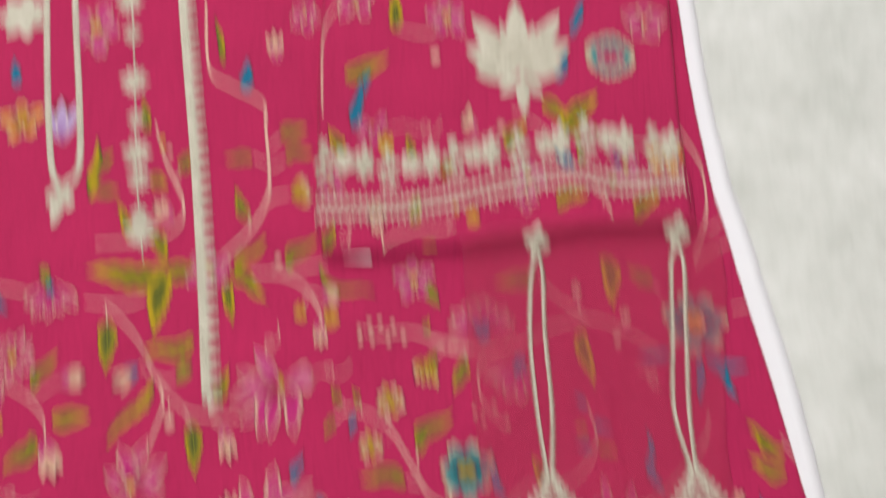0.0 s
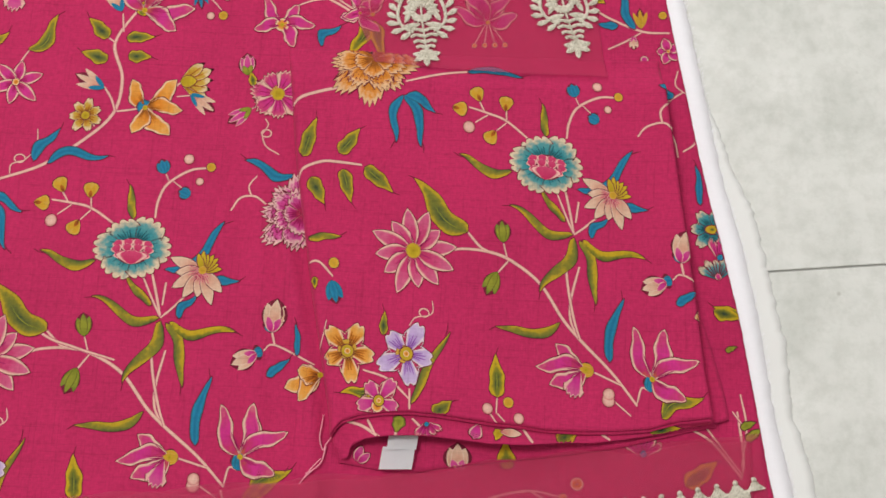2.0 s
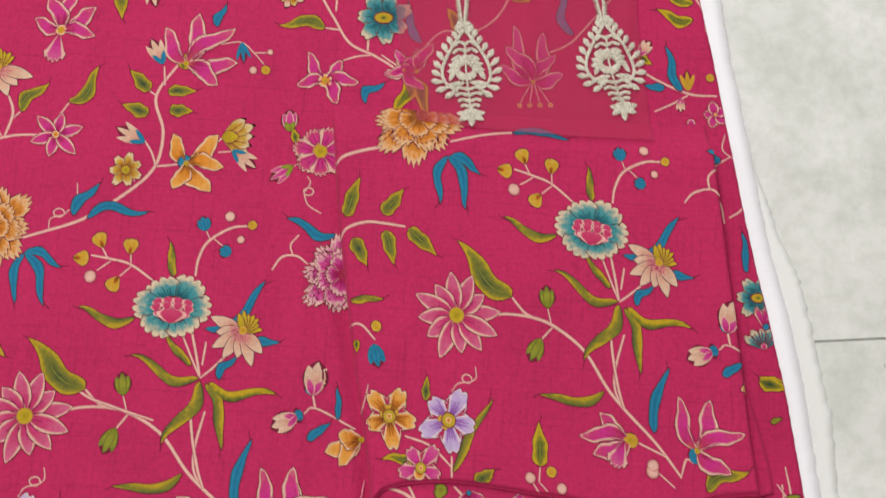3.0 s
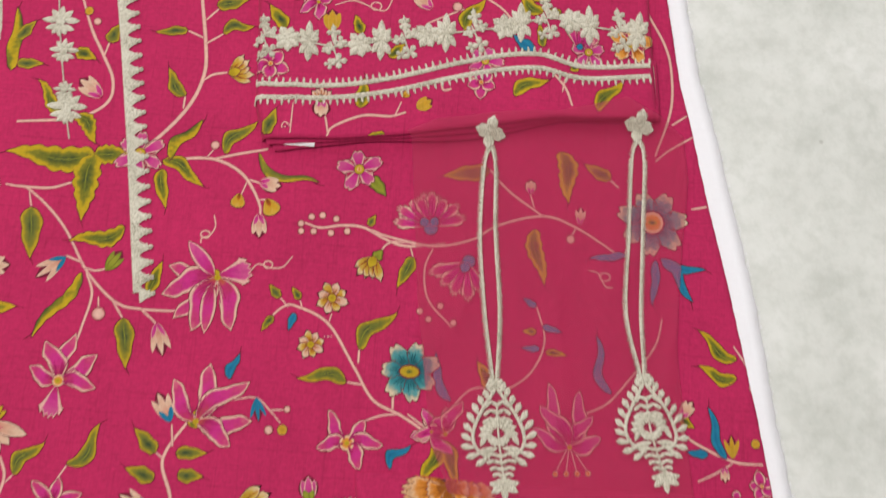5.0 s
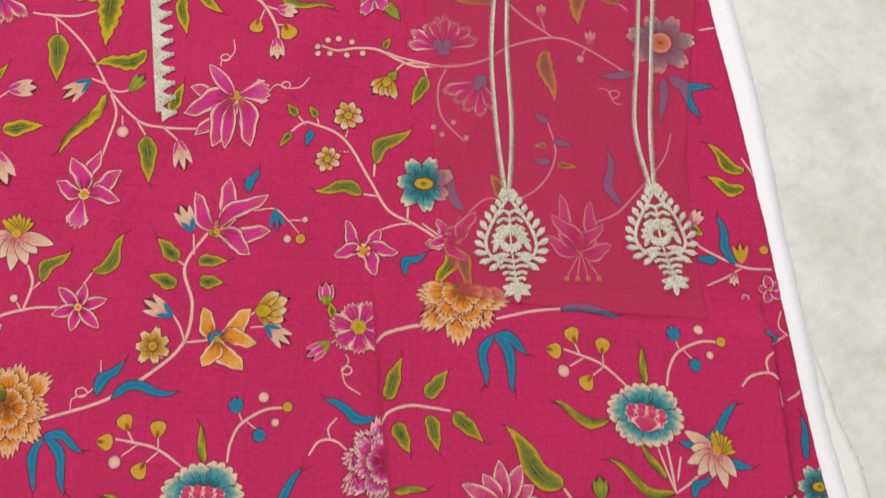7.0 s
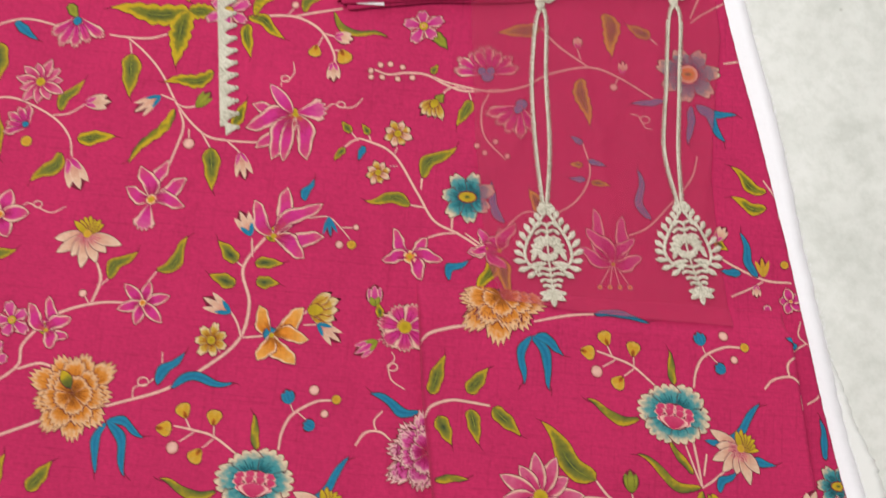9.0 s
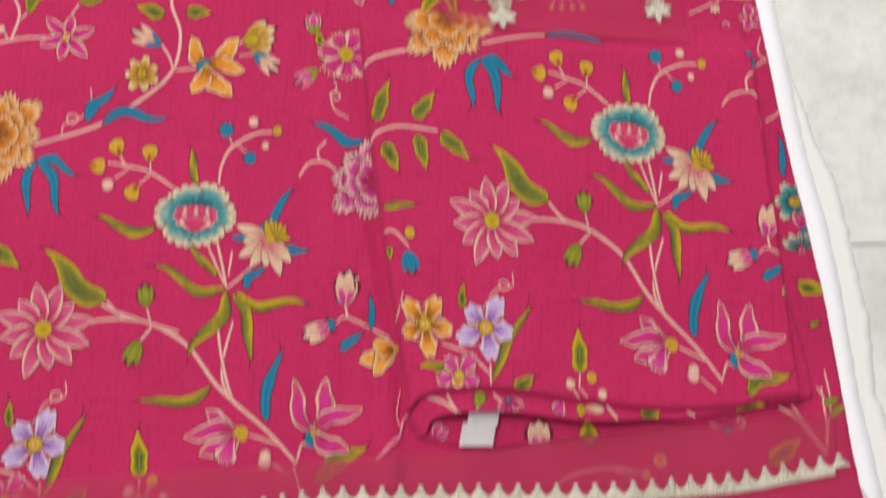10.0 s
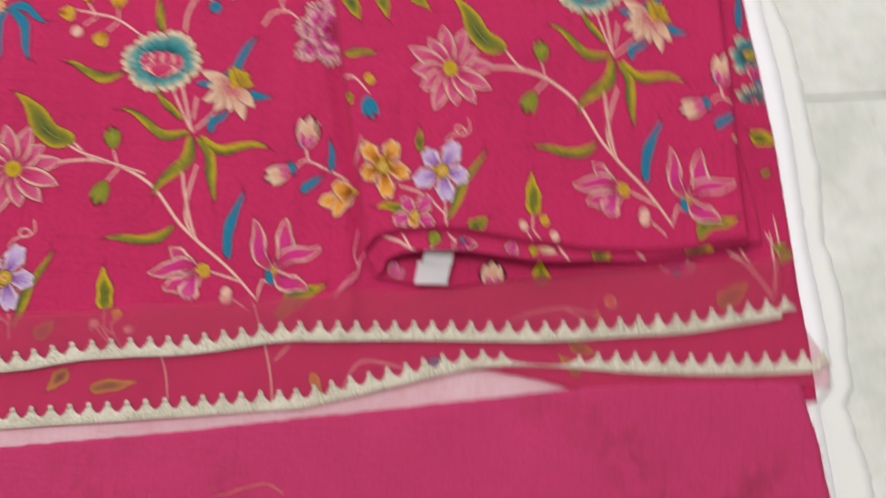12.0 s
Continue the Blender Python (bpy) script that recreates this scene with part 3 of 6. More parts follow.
        if kind == "teal":
            d.v = [(p[0], y + 0.84 * (p[1] - y), *p[2:]) for p in d.v]
            peony_heart(d, x, y, 1.12 * r, z + 0.00040)
        else:
            disc(d, x, y, 0.36 * r, M["ink"], z + 0.00040, squash=0.66 if kind == "tealsmall" else 1)
            disc(d, x, y, 0.32 * r, M["centre" if kind == "tealsmall" else "orange"], z + 0.00043, squash=0.6 if kind == "tealsmall" else 1)
            disc(d, x, y, 0.14 * r, M["olive"], z + 0.00050, squash=0.6)
    elif kind in ("carnation", "carnationpink"):
        m = M["carnation" if kind == "carnation" else "pinkcarnation"]
        dark = "brownstreak" if kind == "carnation" else "deep"
        for q, (size, count, turn) in enumerate(((1.0, 9, 0), (0.74, 7, 22), (0.46, 5, 5))):
            ring(d, x, y, r * size, count, rot + turn, "tooth", m, z + 0.00043 * q, 0.78, uneven=0.12)
            streaks(d, x, y, 0.3 * r * size, 0.72 * r * size, [rot + turn + 360 * (k + e) / count for k in range(count) for e in (-0.25, -0.08, 0.08, 0.25)], 0.0009, dark, z + 0.00043 * q + 0.00038)
        if kind == "carnation":
            patch(d, x - 0.05 * r, y + 0.1 * r, rot - 155, r * 0.5, r * 0.26, "leaf", M["yellowleaf"], z + 0.00135)
    return d.finish("printed_flower")


# ---------------------------------------------------------------- room and floor
def build_room():
    turn = pose(0.338, -0.2405, 0, 0, 0, 6.4)
    bm = bmesh.new()
    box(bm, -2.6, 2.6, -2.6, 2.6, -0.12, -0.0017)
    floor = tagged(mesh_object("floor", bm, grout_mat), "floor of large matt grey-white tiles", "floor", kind="structure")
    bm = bmesh.new()
    box(bm, 0.0008, 0.7992, 0.0008, 0.7992, -0.0016, 0.0, 0.0005)
    first = mesh_object("tile", bm, tile_mat, floor)
    first.matrix_world = turn @ pose(-0.35, 0, 0)
    for i in range(-3, 3):
        for j in range(-3, 3):
            if (i, j) != (0, 0):
                t = first.copy()
                scene.collection.objects.link(t)
                t.matrix_world = turn @ pose(-0.35 + 0.8 * i, 0.8 * j, 0)
    for name, lim in (("wall_east", (2.2, 2.3, -2.2, 2.2)), ("wall_south", (-2.3, 2.3, -2.3, -2.2)), ("wall_west", (-2.3, -2.2, -2.2, 2.2))):
        bm = bmesh.new()
        box(bm, *lim, -0.1, 2.8)
        tagged(mesh_object(name, bm, wall_mat), "plain white painted wall", "wall", kind="structure")
    # Unseen wall; its opening is made up to go behind the north lamp.
    bm = bmesh.new()
    for x0, x1, z0, z1 in ((-2.3, -1.1, -0.1, 2.8), (0.3, 2.3, -0.1, 2.8), (-1.1, 0.3, -0.1, 0.85), (-1.1, 0.3, 2.25, 2.8)):
        box(bm, x0, x1, 2.2, 2.3, z0, z1)
    tagged(mesh_object("wall_north", bm, wall_mat), "unseen plain white painted wall with an added opening", "wall", kind="structure")
    bm = bmesh.new()
    box(bm, -2.3, 2.3, -2.3, 2.3, 2.8, 2.9)
    tagged(mesh_object("ceiling", bm, wall_mat), "plain white painted ceiling", "ceiling", kind="structure")


build_room()


def thing(name, label, category):
    return tagged(new(name), label, category)


# ---------------------------------------------------------------- heights of the layers
seam = course((0.7, -0.16), (0.189, -0.102), (0.054, -0.0743), (-0.1, -0.058), (-0.5, -0.02))
fold_a = course((0.7, -0.33), (-0.038, -0.2395), (-0.104, -0.2254), (-0.5, -0.16))

fold_left = course((0.0, -0.04), (-0.085, -0.033), (-0.1215, -0.0275), (-0.167, -0.0212), (-0.221, -0.0106), (-0.277, 0.0005), (-0.319, 0.0101), (-0.365, 0.02), (-0.42, 0.026))


def main_z(x, y):
    z = 0.0042 + wavy(x, y, 7, 0.0013) + wavy(x, y, 22, 0.0005, 4)
    z += 0.0012 * ridge(x, y, seam, 0.006) - 0.0006 * ridge(x + 0.012, y, seam, 0.007) + 0.0007 * ridge(x, y, fold_a, 0.006)
    beside = step(-0.17, -0.24, y) * step(-0.46, -0.42, y)
    z += beside * (0.0048 * ridge(x + 0.013 + wavy(0, y, 22, 0.004, 5), y, fold_left, 0.007) + 0.0018 * ridge(x + 0.032 + wavy(0, y, 18, 0.005, 8), y, fold_left, 0.007))
    z += 0.0008 * noise.noise(Vector((x * 28, y * 6, 2.5))) + 0.0006 * noise.noise(Vector((x * 5, y * 30, 6.5)))
    return z + 0.0006 * math.exp(-((y - 0.2 * x - 0.06) / 0.008) ** 2) * step(0.19, 0.24, x)


lining_right = course((0.8, 0.155), (0.4424, 0.191), (0.3538, 0.2005), (0.2548, 0.2175), (0.217, 0.229), (0.158, 0.2435), (0.096, 0.259), (0.031, 0.272), (-0.0106, 0.279), (-0.084, 0.295), (-0.154, 0.309), (-0.188, 0.3175), (-0.2175, 0.3265), (-0.274, 0.339), (-0.3486, 0.3505), (-0.3885, 0.36), (-0.418, 0.367), (-0.455, 0.372), (-0.47, 0.362), (-0.52, 0.373), (-0.6, 0.387), (-1.0, 0.45))
main_right = course((0.8, 0.13), (0.4406, 0.176), (0.3692, 0.183), (0.327, 0.188), (0.2445, 0.202), (0.2148, 0.2105), (0.155, 0.224), (0.093, 0.24), (0.029, 0.2553), (-0.012, 0.2648), (-0.085, 0.28), (-0.1555, 0.295), (-0.19, 0.303), (-0.2105, 0.3085), (-0.2755, 0.324), (-0.35, 0.338), (-0.39, 0.345), (-0.427, 0.3535), (-0.6, 0.38))
lace_low = course((-0.75, -0.6), (-0.2064, -0.524), (-0.1286, -0.5138), (-0.0114, -0.4975), (0.0665, -0.4734), (0.1135, -0.4588), (0.1574, -0.4555), (0.2255, -0.4565), (0.3055, -0.4528), (0.37, -0.4446))
lace_high = course((-0.75, -0.57), (-0.211, -0.4829), (-0.1724, -0.4728), (-0.0936, -0.4644), (-0.0349, -0.4511), (0.0646, -0.4435), (0.1646, -0.4379), (0.2647, -0.4242), (0.3331, -0.4081), (0.36, -0.402))
hem_low = course((-0.75, -0.63), (-0.2046, -0.5394), (-0.1079, -0.5244), (-0.0106, -0.5073), (0.1071, -0.4869), (0.2059, -0.4695), (0.3056, -0.46), (0.37, -0.458))
far_left = course((0, -0.75), (1, -0.75))
far_up = course((0, 0.8), (1, 0.8))

paper_thing = thing("paper_sheet", "thin off-white paper sheet with a torn edge on the tiles", "paper")
sheet_paper = Cloth(paper_thing, course((0, 0.1), (1, 0.1)), lambda y: lining_right(y) - 0.002 + 0.018 * step(-0.07, -0.2, y) + wavy(0, y, 22, 0.004, 2) + wavy(0, y, 90, 0.0018, 4) + wavy(0, y, 240, 0.002, 7) + 0.012 * step(-0.45, -0.52, y), course((0, -0.9), (1, -0.9)), course((0, -0.075), (0.3, -0.085), (1, -0.13)), lambda x, y: 0.0006 + abs(wavy(x, y, 35, 0.0004, 6)))
sheet_paper.sheet("sheet", thin_paper, 40, 320, 0.0003, fray=0.0012)
lining_thing = thing("white_lining", "white cotton lining with a frayed raw edge under the printed cloth", "fabric")
lining = Cloth(lining_thing, far_left, lining_right, course((0, -0.95), (1, -0.95)), far_up, lambda x, y: 0.002 + wavy(x, y, 14, 0.0009, 9) + wavy(x, y, 45, 0.0002, 2))
lining.sheet("lining_sheet", white_cotton, 120, 420, 0.0012, fray=0.0016)


def frayed_edge(cloth, edge, y0, y1, n, material, parent_label):
    """Short loose fibres along a raw edge."""
    d = Draw(cloth)
    rng = random.Random(7)
    for _ in range(n):
        y = rng.uniform(y0, y1)
        x = edge(y) - 0.0005
        a = rng.uniform(-1.1, 1.1)
        l = rng.uniform(0.001, 0.0045)
        ribbon(d, [(x, y), (x + 0.6 * l * math.cos(a), y + 0.6 * l * math.sin(a)), (x + l * math.cos(a + 0.7), y + l * math.sin(a + 0.7))], 0.00022, material, -0.0004, cols=3)
    return tagged(d.finish("frayed_threads", parent_label, clip=False), kind="stuff")


frayed_edge(lining, lining_right, -0.7, 0.5, 900, white_cotton, "short white frayed threads")

main_thing = thing("printed_shirt_fabric", "deep pink floral cotton shirt fabric spread flat on the floor", "fabric")
main = Cloth(main_thing, far_left, main_right, lambda x: lace_low(x) + 0.002 - 0.024 * step(0.06, 0.25, x), far_up, main_z)
main.sheet("cotton_sheet", pink_cotton, 360, 440, 0.0016, fray=0.0004)

# the lower folded piece
fold_right = course((0.0, 0.255), (-0.08, 0.262), (-0.103, 0.2666), (-0.193, 0.2796), (-0.2615, 0.2897), (-0.32, 0.2971), (-0.352, 0.3031), (-0.4, 0.306))
fold_low = course((0.0, -0.385), (0.024, -0.379), (0.026, -0.3745), (0.031, -0.369), (0.043, -0.3645), (0.062, -0.3612), (0.08, -0.3597), (0.1, -0.3605), (0.12, -0.3625), (0.141, -0.3645), (0.162, -0.3655), (0.182, -0.3675), (0.207, -0.3675), (0.231, -0.3662), (0.256, -0.3632), (0.276, -0.357), (0.298, -0.3535), (0.32, -0.351))
lip_low = course((0.0, -0.399), (0.031, -0.3965), (0.0335, -0.391), (0.038, -0.386), (0.05, -0.381), (0.067, -0.378), (0.083, -0.377), (0.1, -0.377), (0.121, -0.3785), (0.142, -0.38), (0.167, -0.3795), (0.195, -0.3765), (0.216, -0.3755), (0.24, -0.3715), (0.265, -0.3665), (0.281, -0.362), (0.3, -0.3575), (0.32, -0.355))
mouth_low = course((0.0, -0.4), (0.031, -0.3995), (0.062, -0.4035), (0.085, -0.4045), (0.102, -0.4), (0.143, -0.3935), (0.184, -0.3875), (0.24, -0.377), (0.285, -0.364), (0.32, -0.356))
fold_high = course((-0.1, -0.078), (0.0, -0.0745), (0.0683, -0.077), (0.3, -0.074))


def rolled(q, r):
    return math.sqrt(max(0.0, 1 - (1 - min(1.0, max(0.0, q) / r)) ** 2))


def fold_z(x, y):
    low = main_z(x, y) + 0.0012
    k = rolled(x - fold_left(y), 0.007) * rolled(fold_right(y) - x, 0.0025) * step(0.0, 0.03, fold_high(x) - y)
    rise = 0.0095 + 0.006 * math.exp(-((x - 0.075) / 0.055) ** 2) * step(-0.31, -0.37, y)
    rise += 0.0075 * math.exp(-((fold_right(y) - x) / 0.022) ** 2)
    return low + k * (rise + wavy(x, y, 12, 0.0009, 3))


fold_thing = thing("folded_printed_fabric", "folded piece of deep pink floral cotton with a white paper tag", "fabric")
fold = Cloth(fold_thing, fold_left, fold_right, fold_low, fold_high, fold_z)
fold.sheet("top_layer", pink_cotton, 110, 110, 0.0013)
second = Cloth(fold_thing, lambda y: fold_left(y) + 0.001, fold_right, lambda x: fold_low(x) - 0.0024, lambda x: fold_low(x) + 0.012, lambda x, y: fold_z(x, y) - 0.0019)
second.sheet("second_layer", pink_cotton, 110, 6, 0.0009)


def band_z(x, y):
    """The turned layer that shows below the top edge: it dips, then arches over the open mouth and curls down at its rolled end."""
    q = min(1.0, max(0.0, (fold_low(x) - y) / max(0.002, fold_low(x) - lip_low(x))))
    floor_z = main_z(x, y) + 0.003
    top = fold_z(x, max(y, fold_low(x))) - 0.0042
    lip = floor_z + 0.0035 + 0.0115 * step(0.032, 0.06, x) * step(0.26, 0.14, x)
    return floor_z + (top + (lip - top) * q * q - floor_z) * rolled(x - fold_left(max(y, -0.385)) - 0.001, 0.012)


under = Cloth(fold_thing, lambda y: fold_left(y) + 0.0015 + 0.007 * step(-0.38, -0.397, y), lambda y: fold_right(y) - 0.002, lip_low, lambda x: fold_low(x) + 0.012, band_z)
under.sheet("turned_layer", pink_cotton, 110, 16, 0.0011)
inner = Cloth(fold_thing, lambda y: fold_left(y) + 0.006, lambda y: fold_right(y) + 0.003, mouth_low, lambda x: fold_low(x) + 0.05, lambda x, y: main_z(x, y) + 0.0022)
inner.sheet("bottom_layer", pink_cotton, 100, 20, 0.0008)
side = Cloth(fold_thing, lambda y: fold_right(y) - 0.03, lambda y: fold_right(y) + 0.001 + wavy(0, y, 30, 0.001) + 0.0115 * step(-0.25, -0.345, y), lambda x: -0.364 + 0.3 * max(0.0, x - 0.28), lambda x: -0.095, lambda x, y: main_z(x, y) + 0.0038)
side.sheet("side_layer", pink_cotton, 12, 90, 0.0014)


def frayed_corner():
    """Pulled threads at the raw lower corner of the folded piece."""
    d = Draw(Cloth(fold_thing, far_left, main_right, far_left, far_up, lambda x, y: main_z(x, y) + 0.003))
    for pts in (((0.0165, -0.365), (0.0155, -0.374), (0.015, -0.383), (0.018, -0.391), (0.0195, -0.387), (0.0235, -0.381)), ((0.0195, -0.386), (0.0185, -0.395), (0.0165, -0.401), (0.01, -0.4075), (0.005, -0.4125)), ((0.02, -0.388), (0.0175, -0.399), (0.012, -0.4055), (0.0065, -0.4085)), ((0.017, -0.397), (0.01, -0.4055), (0.002, -0.4165))):
        ribbon(d, pts, 0.0009, pink_floss, 0.0, taper=0.4, dome=0.0005)
    tagged(d.finish("frayed_threads", "pale pink pulled threads at the raw corner", clip=False), kind="stuff")


frayed_corner()


def paper_tag():
    """A white paper tag folded once, its two halves a little askew."""
    bm = bmesh.new()
    for x0, x1, y0, y1, z in ((0.0605, 0.0845, -0.4025, -0.386, 0.0125), (0.0655, 0.0872, -0.388, -0.368, 0.0135)):
        rows = []
        for j in range(5):
            v = j / 4
            rows.append([bm.verts.new((x0 + (x1 - x0) * u + 0.002 * v, y0 + (y1 - y0) * v + 0.0012 * u, main_z(0.07, -0.39) + z - 0.0042 + 0.0004 * math.sin(5 * u + 3 * v))) for u in [k / 5 for k in range(6)]])
        for p, q in zip(rows, rows[1:]):
            for k in range(5):
                bm.faces.new((p[k], p[k + 1], q[k + 1], q[k]))
    bmesh.ops.solidify(bm, geom=bm.faces[:], thickness=0.0003)
    mesh_object("paper_tag", bm, paper, fold_thing, "blank white paper tag")


paper_tag()

# the upper folded sleeve piece
sleeve_left = course((0.8, -0.17), (0.42, -0.1515), (0.334, -0.1483), (0.254, -0.1405), (0.205, -0.1378), (0.1745, -0.129), (0.15, -0.12))
sleeve_right = course((0.8, 0.15), (0.435, 0.168), (0.319, 0.1735), (0.223, 0.183), (0.15, 0.187))
sleeve_low = course((-0.15, 0.173), (-0.129, 0.1743), (-0.066, 0.1785), (-0.0155, 0.1856), (0.103, 0.2085), (0.183, 0.2135), (0.2, 0.214))
sleeve_high = course((0, 0.72), (1, 0.72))


def sleeve_z(x, y):
    k = rolled(x - sleeve_left(y), 0.008) * rolled(sleeve_right(y) - x, 0.005)
    return main_z(x, y) + 0.0012 + k * (0.0098 + wavy(x, y, 11, 0.0012, 6) + 0.0014 * math.exp(-((x - 0.085) / 0.012) ** 2) * step(0.36, 0.24, y))


sleeve_thing = thing("folded_sleeve_fabric", "folded pink floral sleeve piece with a cream embroidered flower border", "fabric")
sleeve = Cloth(sleeve_thing, sleeve_left, sleeve_right, sleeve_low, sleeve_high, sleeve_z)
sleeve.sheet("top_layer", pink_cotton, 100, 150, 0.0013)
for name, drop, h in (("middle_layer", 0.0035, 0.0068), ("bottom_layer", 0.0075, 0.0036)):
    lay = Cloth(sleeve_thing, lambda y, q=drop: sleeve_left(y) + q, lambda y, q=drop: sleeve_right(y) + 0.3 * q, lambda x, q=drop: sleeve_low(x) - q * (0.75 + 0.5 * math.sin(34 * x)) * step(0.19, 0.0, x), lambda x: sleeve_low(x) + 0.05, lambda x, y, q=h: main_z(x, y) + q)
    lay.sheet(name, pink_cotton, 90, 12, 0.0012)
bm = bmesh.new()
box(bm, -0.111, -0.087, 0.1715, 0.19, 0.0095, 0.0102)
mesh_object("paper_tag", bm, paper, sleeve_thing, "blank white paper tag between the layers")

# the sheer stole over the shirt
veil_left = course((0.25, -0.018), (0.187, -0.014), (0.1836, -0.0108), (0.06, 0.0023), (-0.05, 0.0203), (-0.0856, 0.036), (-0.1, 0.04))
veil_right = course((0.25, 0.2), (0.2037, 0.2045), (0.167, 0.2095), (0.0768, 0.2035), (0.033, 0.203), (-0.03, 0.211), (-0.089, 0.2201), (-0.1, 0.222))
veil_high = course((-0.02, 0.1853), (0.0091, 0.1993), (0.0596, 0.2093), (0.1021, 0.2129), (0.1571, 0.2287), (0.2032, 0.2037), (0.22, 0.2))
veil_low = course((0.0, -0.083), (0.0397, -0.0865), (0.0931, -0.0905), (0.1502, -0.093), (0.2199, -0.093))


def veil_z(x, y):
    over_sleeve = step(sleeve_low(x) - 0.014, sleeve_low(x) + 0.003, y)
    over_fold = step(fold_high(x) + 0.004, fold_high(x) - 0.026, y)
    z = main_z(x, y) + 0.0022 + 0.0112 * over_sleeve + 0.0105 * over_fold
    z += 0.0010 * math.sin((y - 0.12 * x) * 300) * step(0.19, 0.22, y) * step(0.0, 0.05, x)
    for x0, lean, y0, y1 in ((0.03, 0.18, 0.02, 0.19), (0.125, -0.22, -0.02, 0.15), (0.19, 0.1, -0.05, 0.12), (0.09, 0.5, -0.08, 0.0)):
        z += 0.0022 * math.exp(-((x - x0 - lean * (y - y0) - wavy(0, y, 25, 0.006, x0)) / 0.0055) ** 2) * step(y0, y0 + 0.03, y) * step(y1, y1 - 0.04, y)
    return z + abs(wavy(x, y, 16, 0.0022, 8)) + 0.0016 * math.exp(-((x - 0.105 - 0.35 * (y - 0.05)) / 0.007) ** 2) * step(0.0, 0.03, y) * step(0.1, 0.06, y)


veil_thing = thing("sheer_stole", "sheer pink organza stole with two cream embroidered tassel motifs", "fabric")
veil = Cloth(veil_thing, veil_left, veil_right, veil_low, veil_high, veil_z)
veil.sheet("organza_sheet", organza, 90, 130, 0.0006, fray=0.0005)

# the sheer hem with two rows of lace
hem_thing = thing("sheer_hem", "sheer pink organza hem edged with two rows of cream lace", "fabric")
hem_right = course((-0.35, 0.338), (-0.4081, 0.345), (-0.44, 0.368), (-0.48, 0.37))
hem_high = course((-0.75, -0.5), (-0.2, -0.439), (0.0, -0.412), (0.06, -0.405), (0.1, -0.398), (0.14, -0.387), (0.24, -0.375), (0.36, -0.36))
hem = Cloth(hem_thing, far_left, hem_right, hem_low, lambda x: hem_high(x) + wavy(x, 0, 25, 0.004), lambda x, y: main_z(x, y) + 0.0012 + abs(wavy(x, y, 18, 0.0016, 5)))
hem.sheet("lower_layer", organza_hem, 220, 34, 0.0004, fray=0.0006)
hem2 = Cloth(hem_thing, far_left, course((-0.3, 0.33), (-0.4081, 0.334)), lace_high, lambda x: hem_high(x) - 0.004 + wavy(x, 0, 22, 0.005, 5), lambda x, y: main_z(x, y) + 0.0026 + abs(wavy(x, y, 14, 0.0022, 1)))
hem2.sheet("upper_layer", organza_hem, 220, 22, 0.0004, fray=0.0003)

# the plain trouser cloth
plain_thing = thing("plain_trouser_fabric", "plain magenta cotton trouser fabric laid flat with a frayed side", "fabric")
plain_right = course((-0.44, 0.344), (-0.452, 0.347), (-0.4636, 0.3478), (-0.498, 0.36), (-0.529, 0.3672), (-0.56, 0.3757), (-0.7, 0.41), (-1.0, 0.46))
crease = course((-0.5, -0.166), (-0.5329, -0.1549), (-0.5575, -0.1445), (-0.5886, -0.1375), (-0.9, -0.06))
plain = Cloth(plain_thing, far_left, plain_right, course((0, -0.92), (1, -0.92)), lambda x: hem_low(x) + 0.003, lambda x, y: 0.0082 + wavy(x, y, 9, 0.0014, 12) + wavy(x, y, 34, 0.0005, 3) + 0.0016 * ridge(x, y, crease, 0.005) - 0.001 * ridge(x + 0.011, y, crease, 0.006))
plain.sheet("cotton_sheet", magenta_cotton, 250, 110, 0.004, fray=0.0008)
d = Draw(plain)
rng = random.Random(3)
for _ in range(170):
    y = rng.uniform(-0.8, -0.45)
    a, l = rng.uniform(-0.9, 0.9), rng.uniform(0.001, 0.004)
    x = plain_right(y) - 0.001
    ribbon(d, [(x, y), (x + l * math.cos(a), y + l * math.sin(a))], 0.0003, magenta_cotton, 0.0, cols=3)
tagged(d.finish("frayed_threads", "short magenta frayed threads", clip=False), kind="stuff")
for pts in (((-0.075, -0.556), (-0.068, -0.563), (-0.05, -0.557), (-0.035, -0.553), (-0.022, -0.559)), ((-0.118, -0.565), (-0.112, -0.58), (-0.1, -0.592))):
    d = Draw(plain)
    ribbon(d, pts, 0.0006, M["orange"], 0.0004, dome=0.0003)
    ob = tagged(d.finish("loose_thread", "short loose orange sewing thread on magenta cloth", clip=False), category="thread", group="loose threads")
    ob.parent = None


# ---------------------------------------------------------------- embroidery and lace
def rope(d, points, width, lift=0.0006, height=0.0009):
    ribbon(d, points, width, thread, lift, taper=0.0, dome=height, ripple=0.28)


def pad(d, x, y, ang, length, width, lift=0.0006, height=0.0012, style="leaf"):
    patch(d, x, y, ang, length, width, style, thread, lift, dome=height, nu=6)


def fringe(d, points, side, length, gap, width=0.0014):
    """Short stitches square to a line."""
    line = smooth_line(points, gap)
    for i, p in enumerate(line):
        t = (line[min(i + 1, len(line) - 1)] - line[max(i - 1, 0)])
        ang = math.degrees(math.atan2(t.y, t.x)) + 90 * side
        pad(d, p.x, p.y, ang, length * (0.88 + 0.24 * ((i * 7) % 5) / 4), width, height=0.0007)


def blossom(d, x, y, r, rot, n=5):
    for k in range(n):
        pad(d, x, y, rot + 360 * k / n, r, r * 0.95, height=0.0013, style="heart")
    disc(d, x, y, r * 0.26, thread, 0.0018, 0.001)


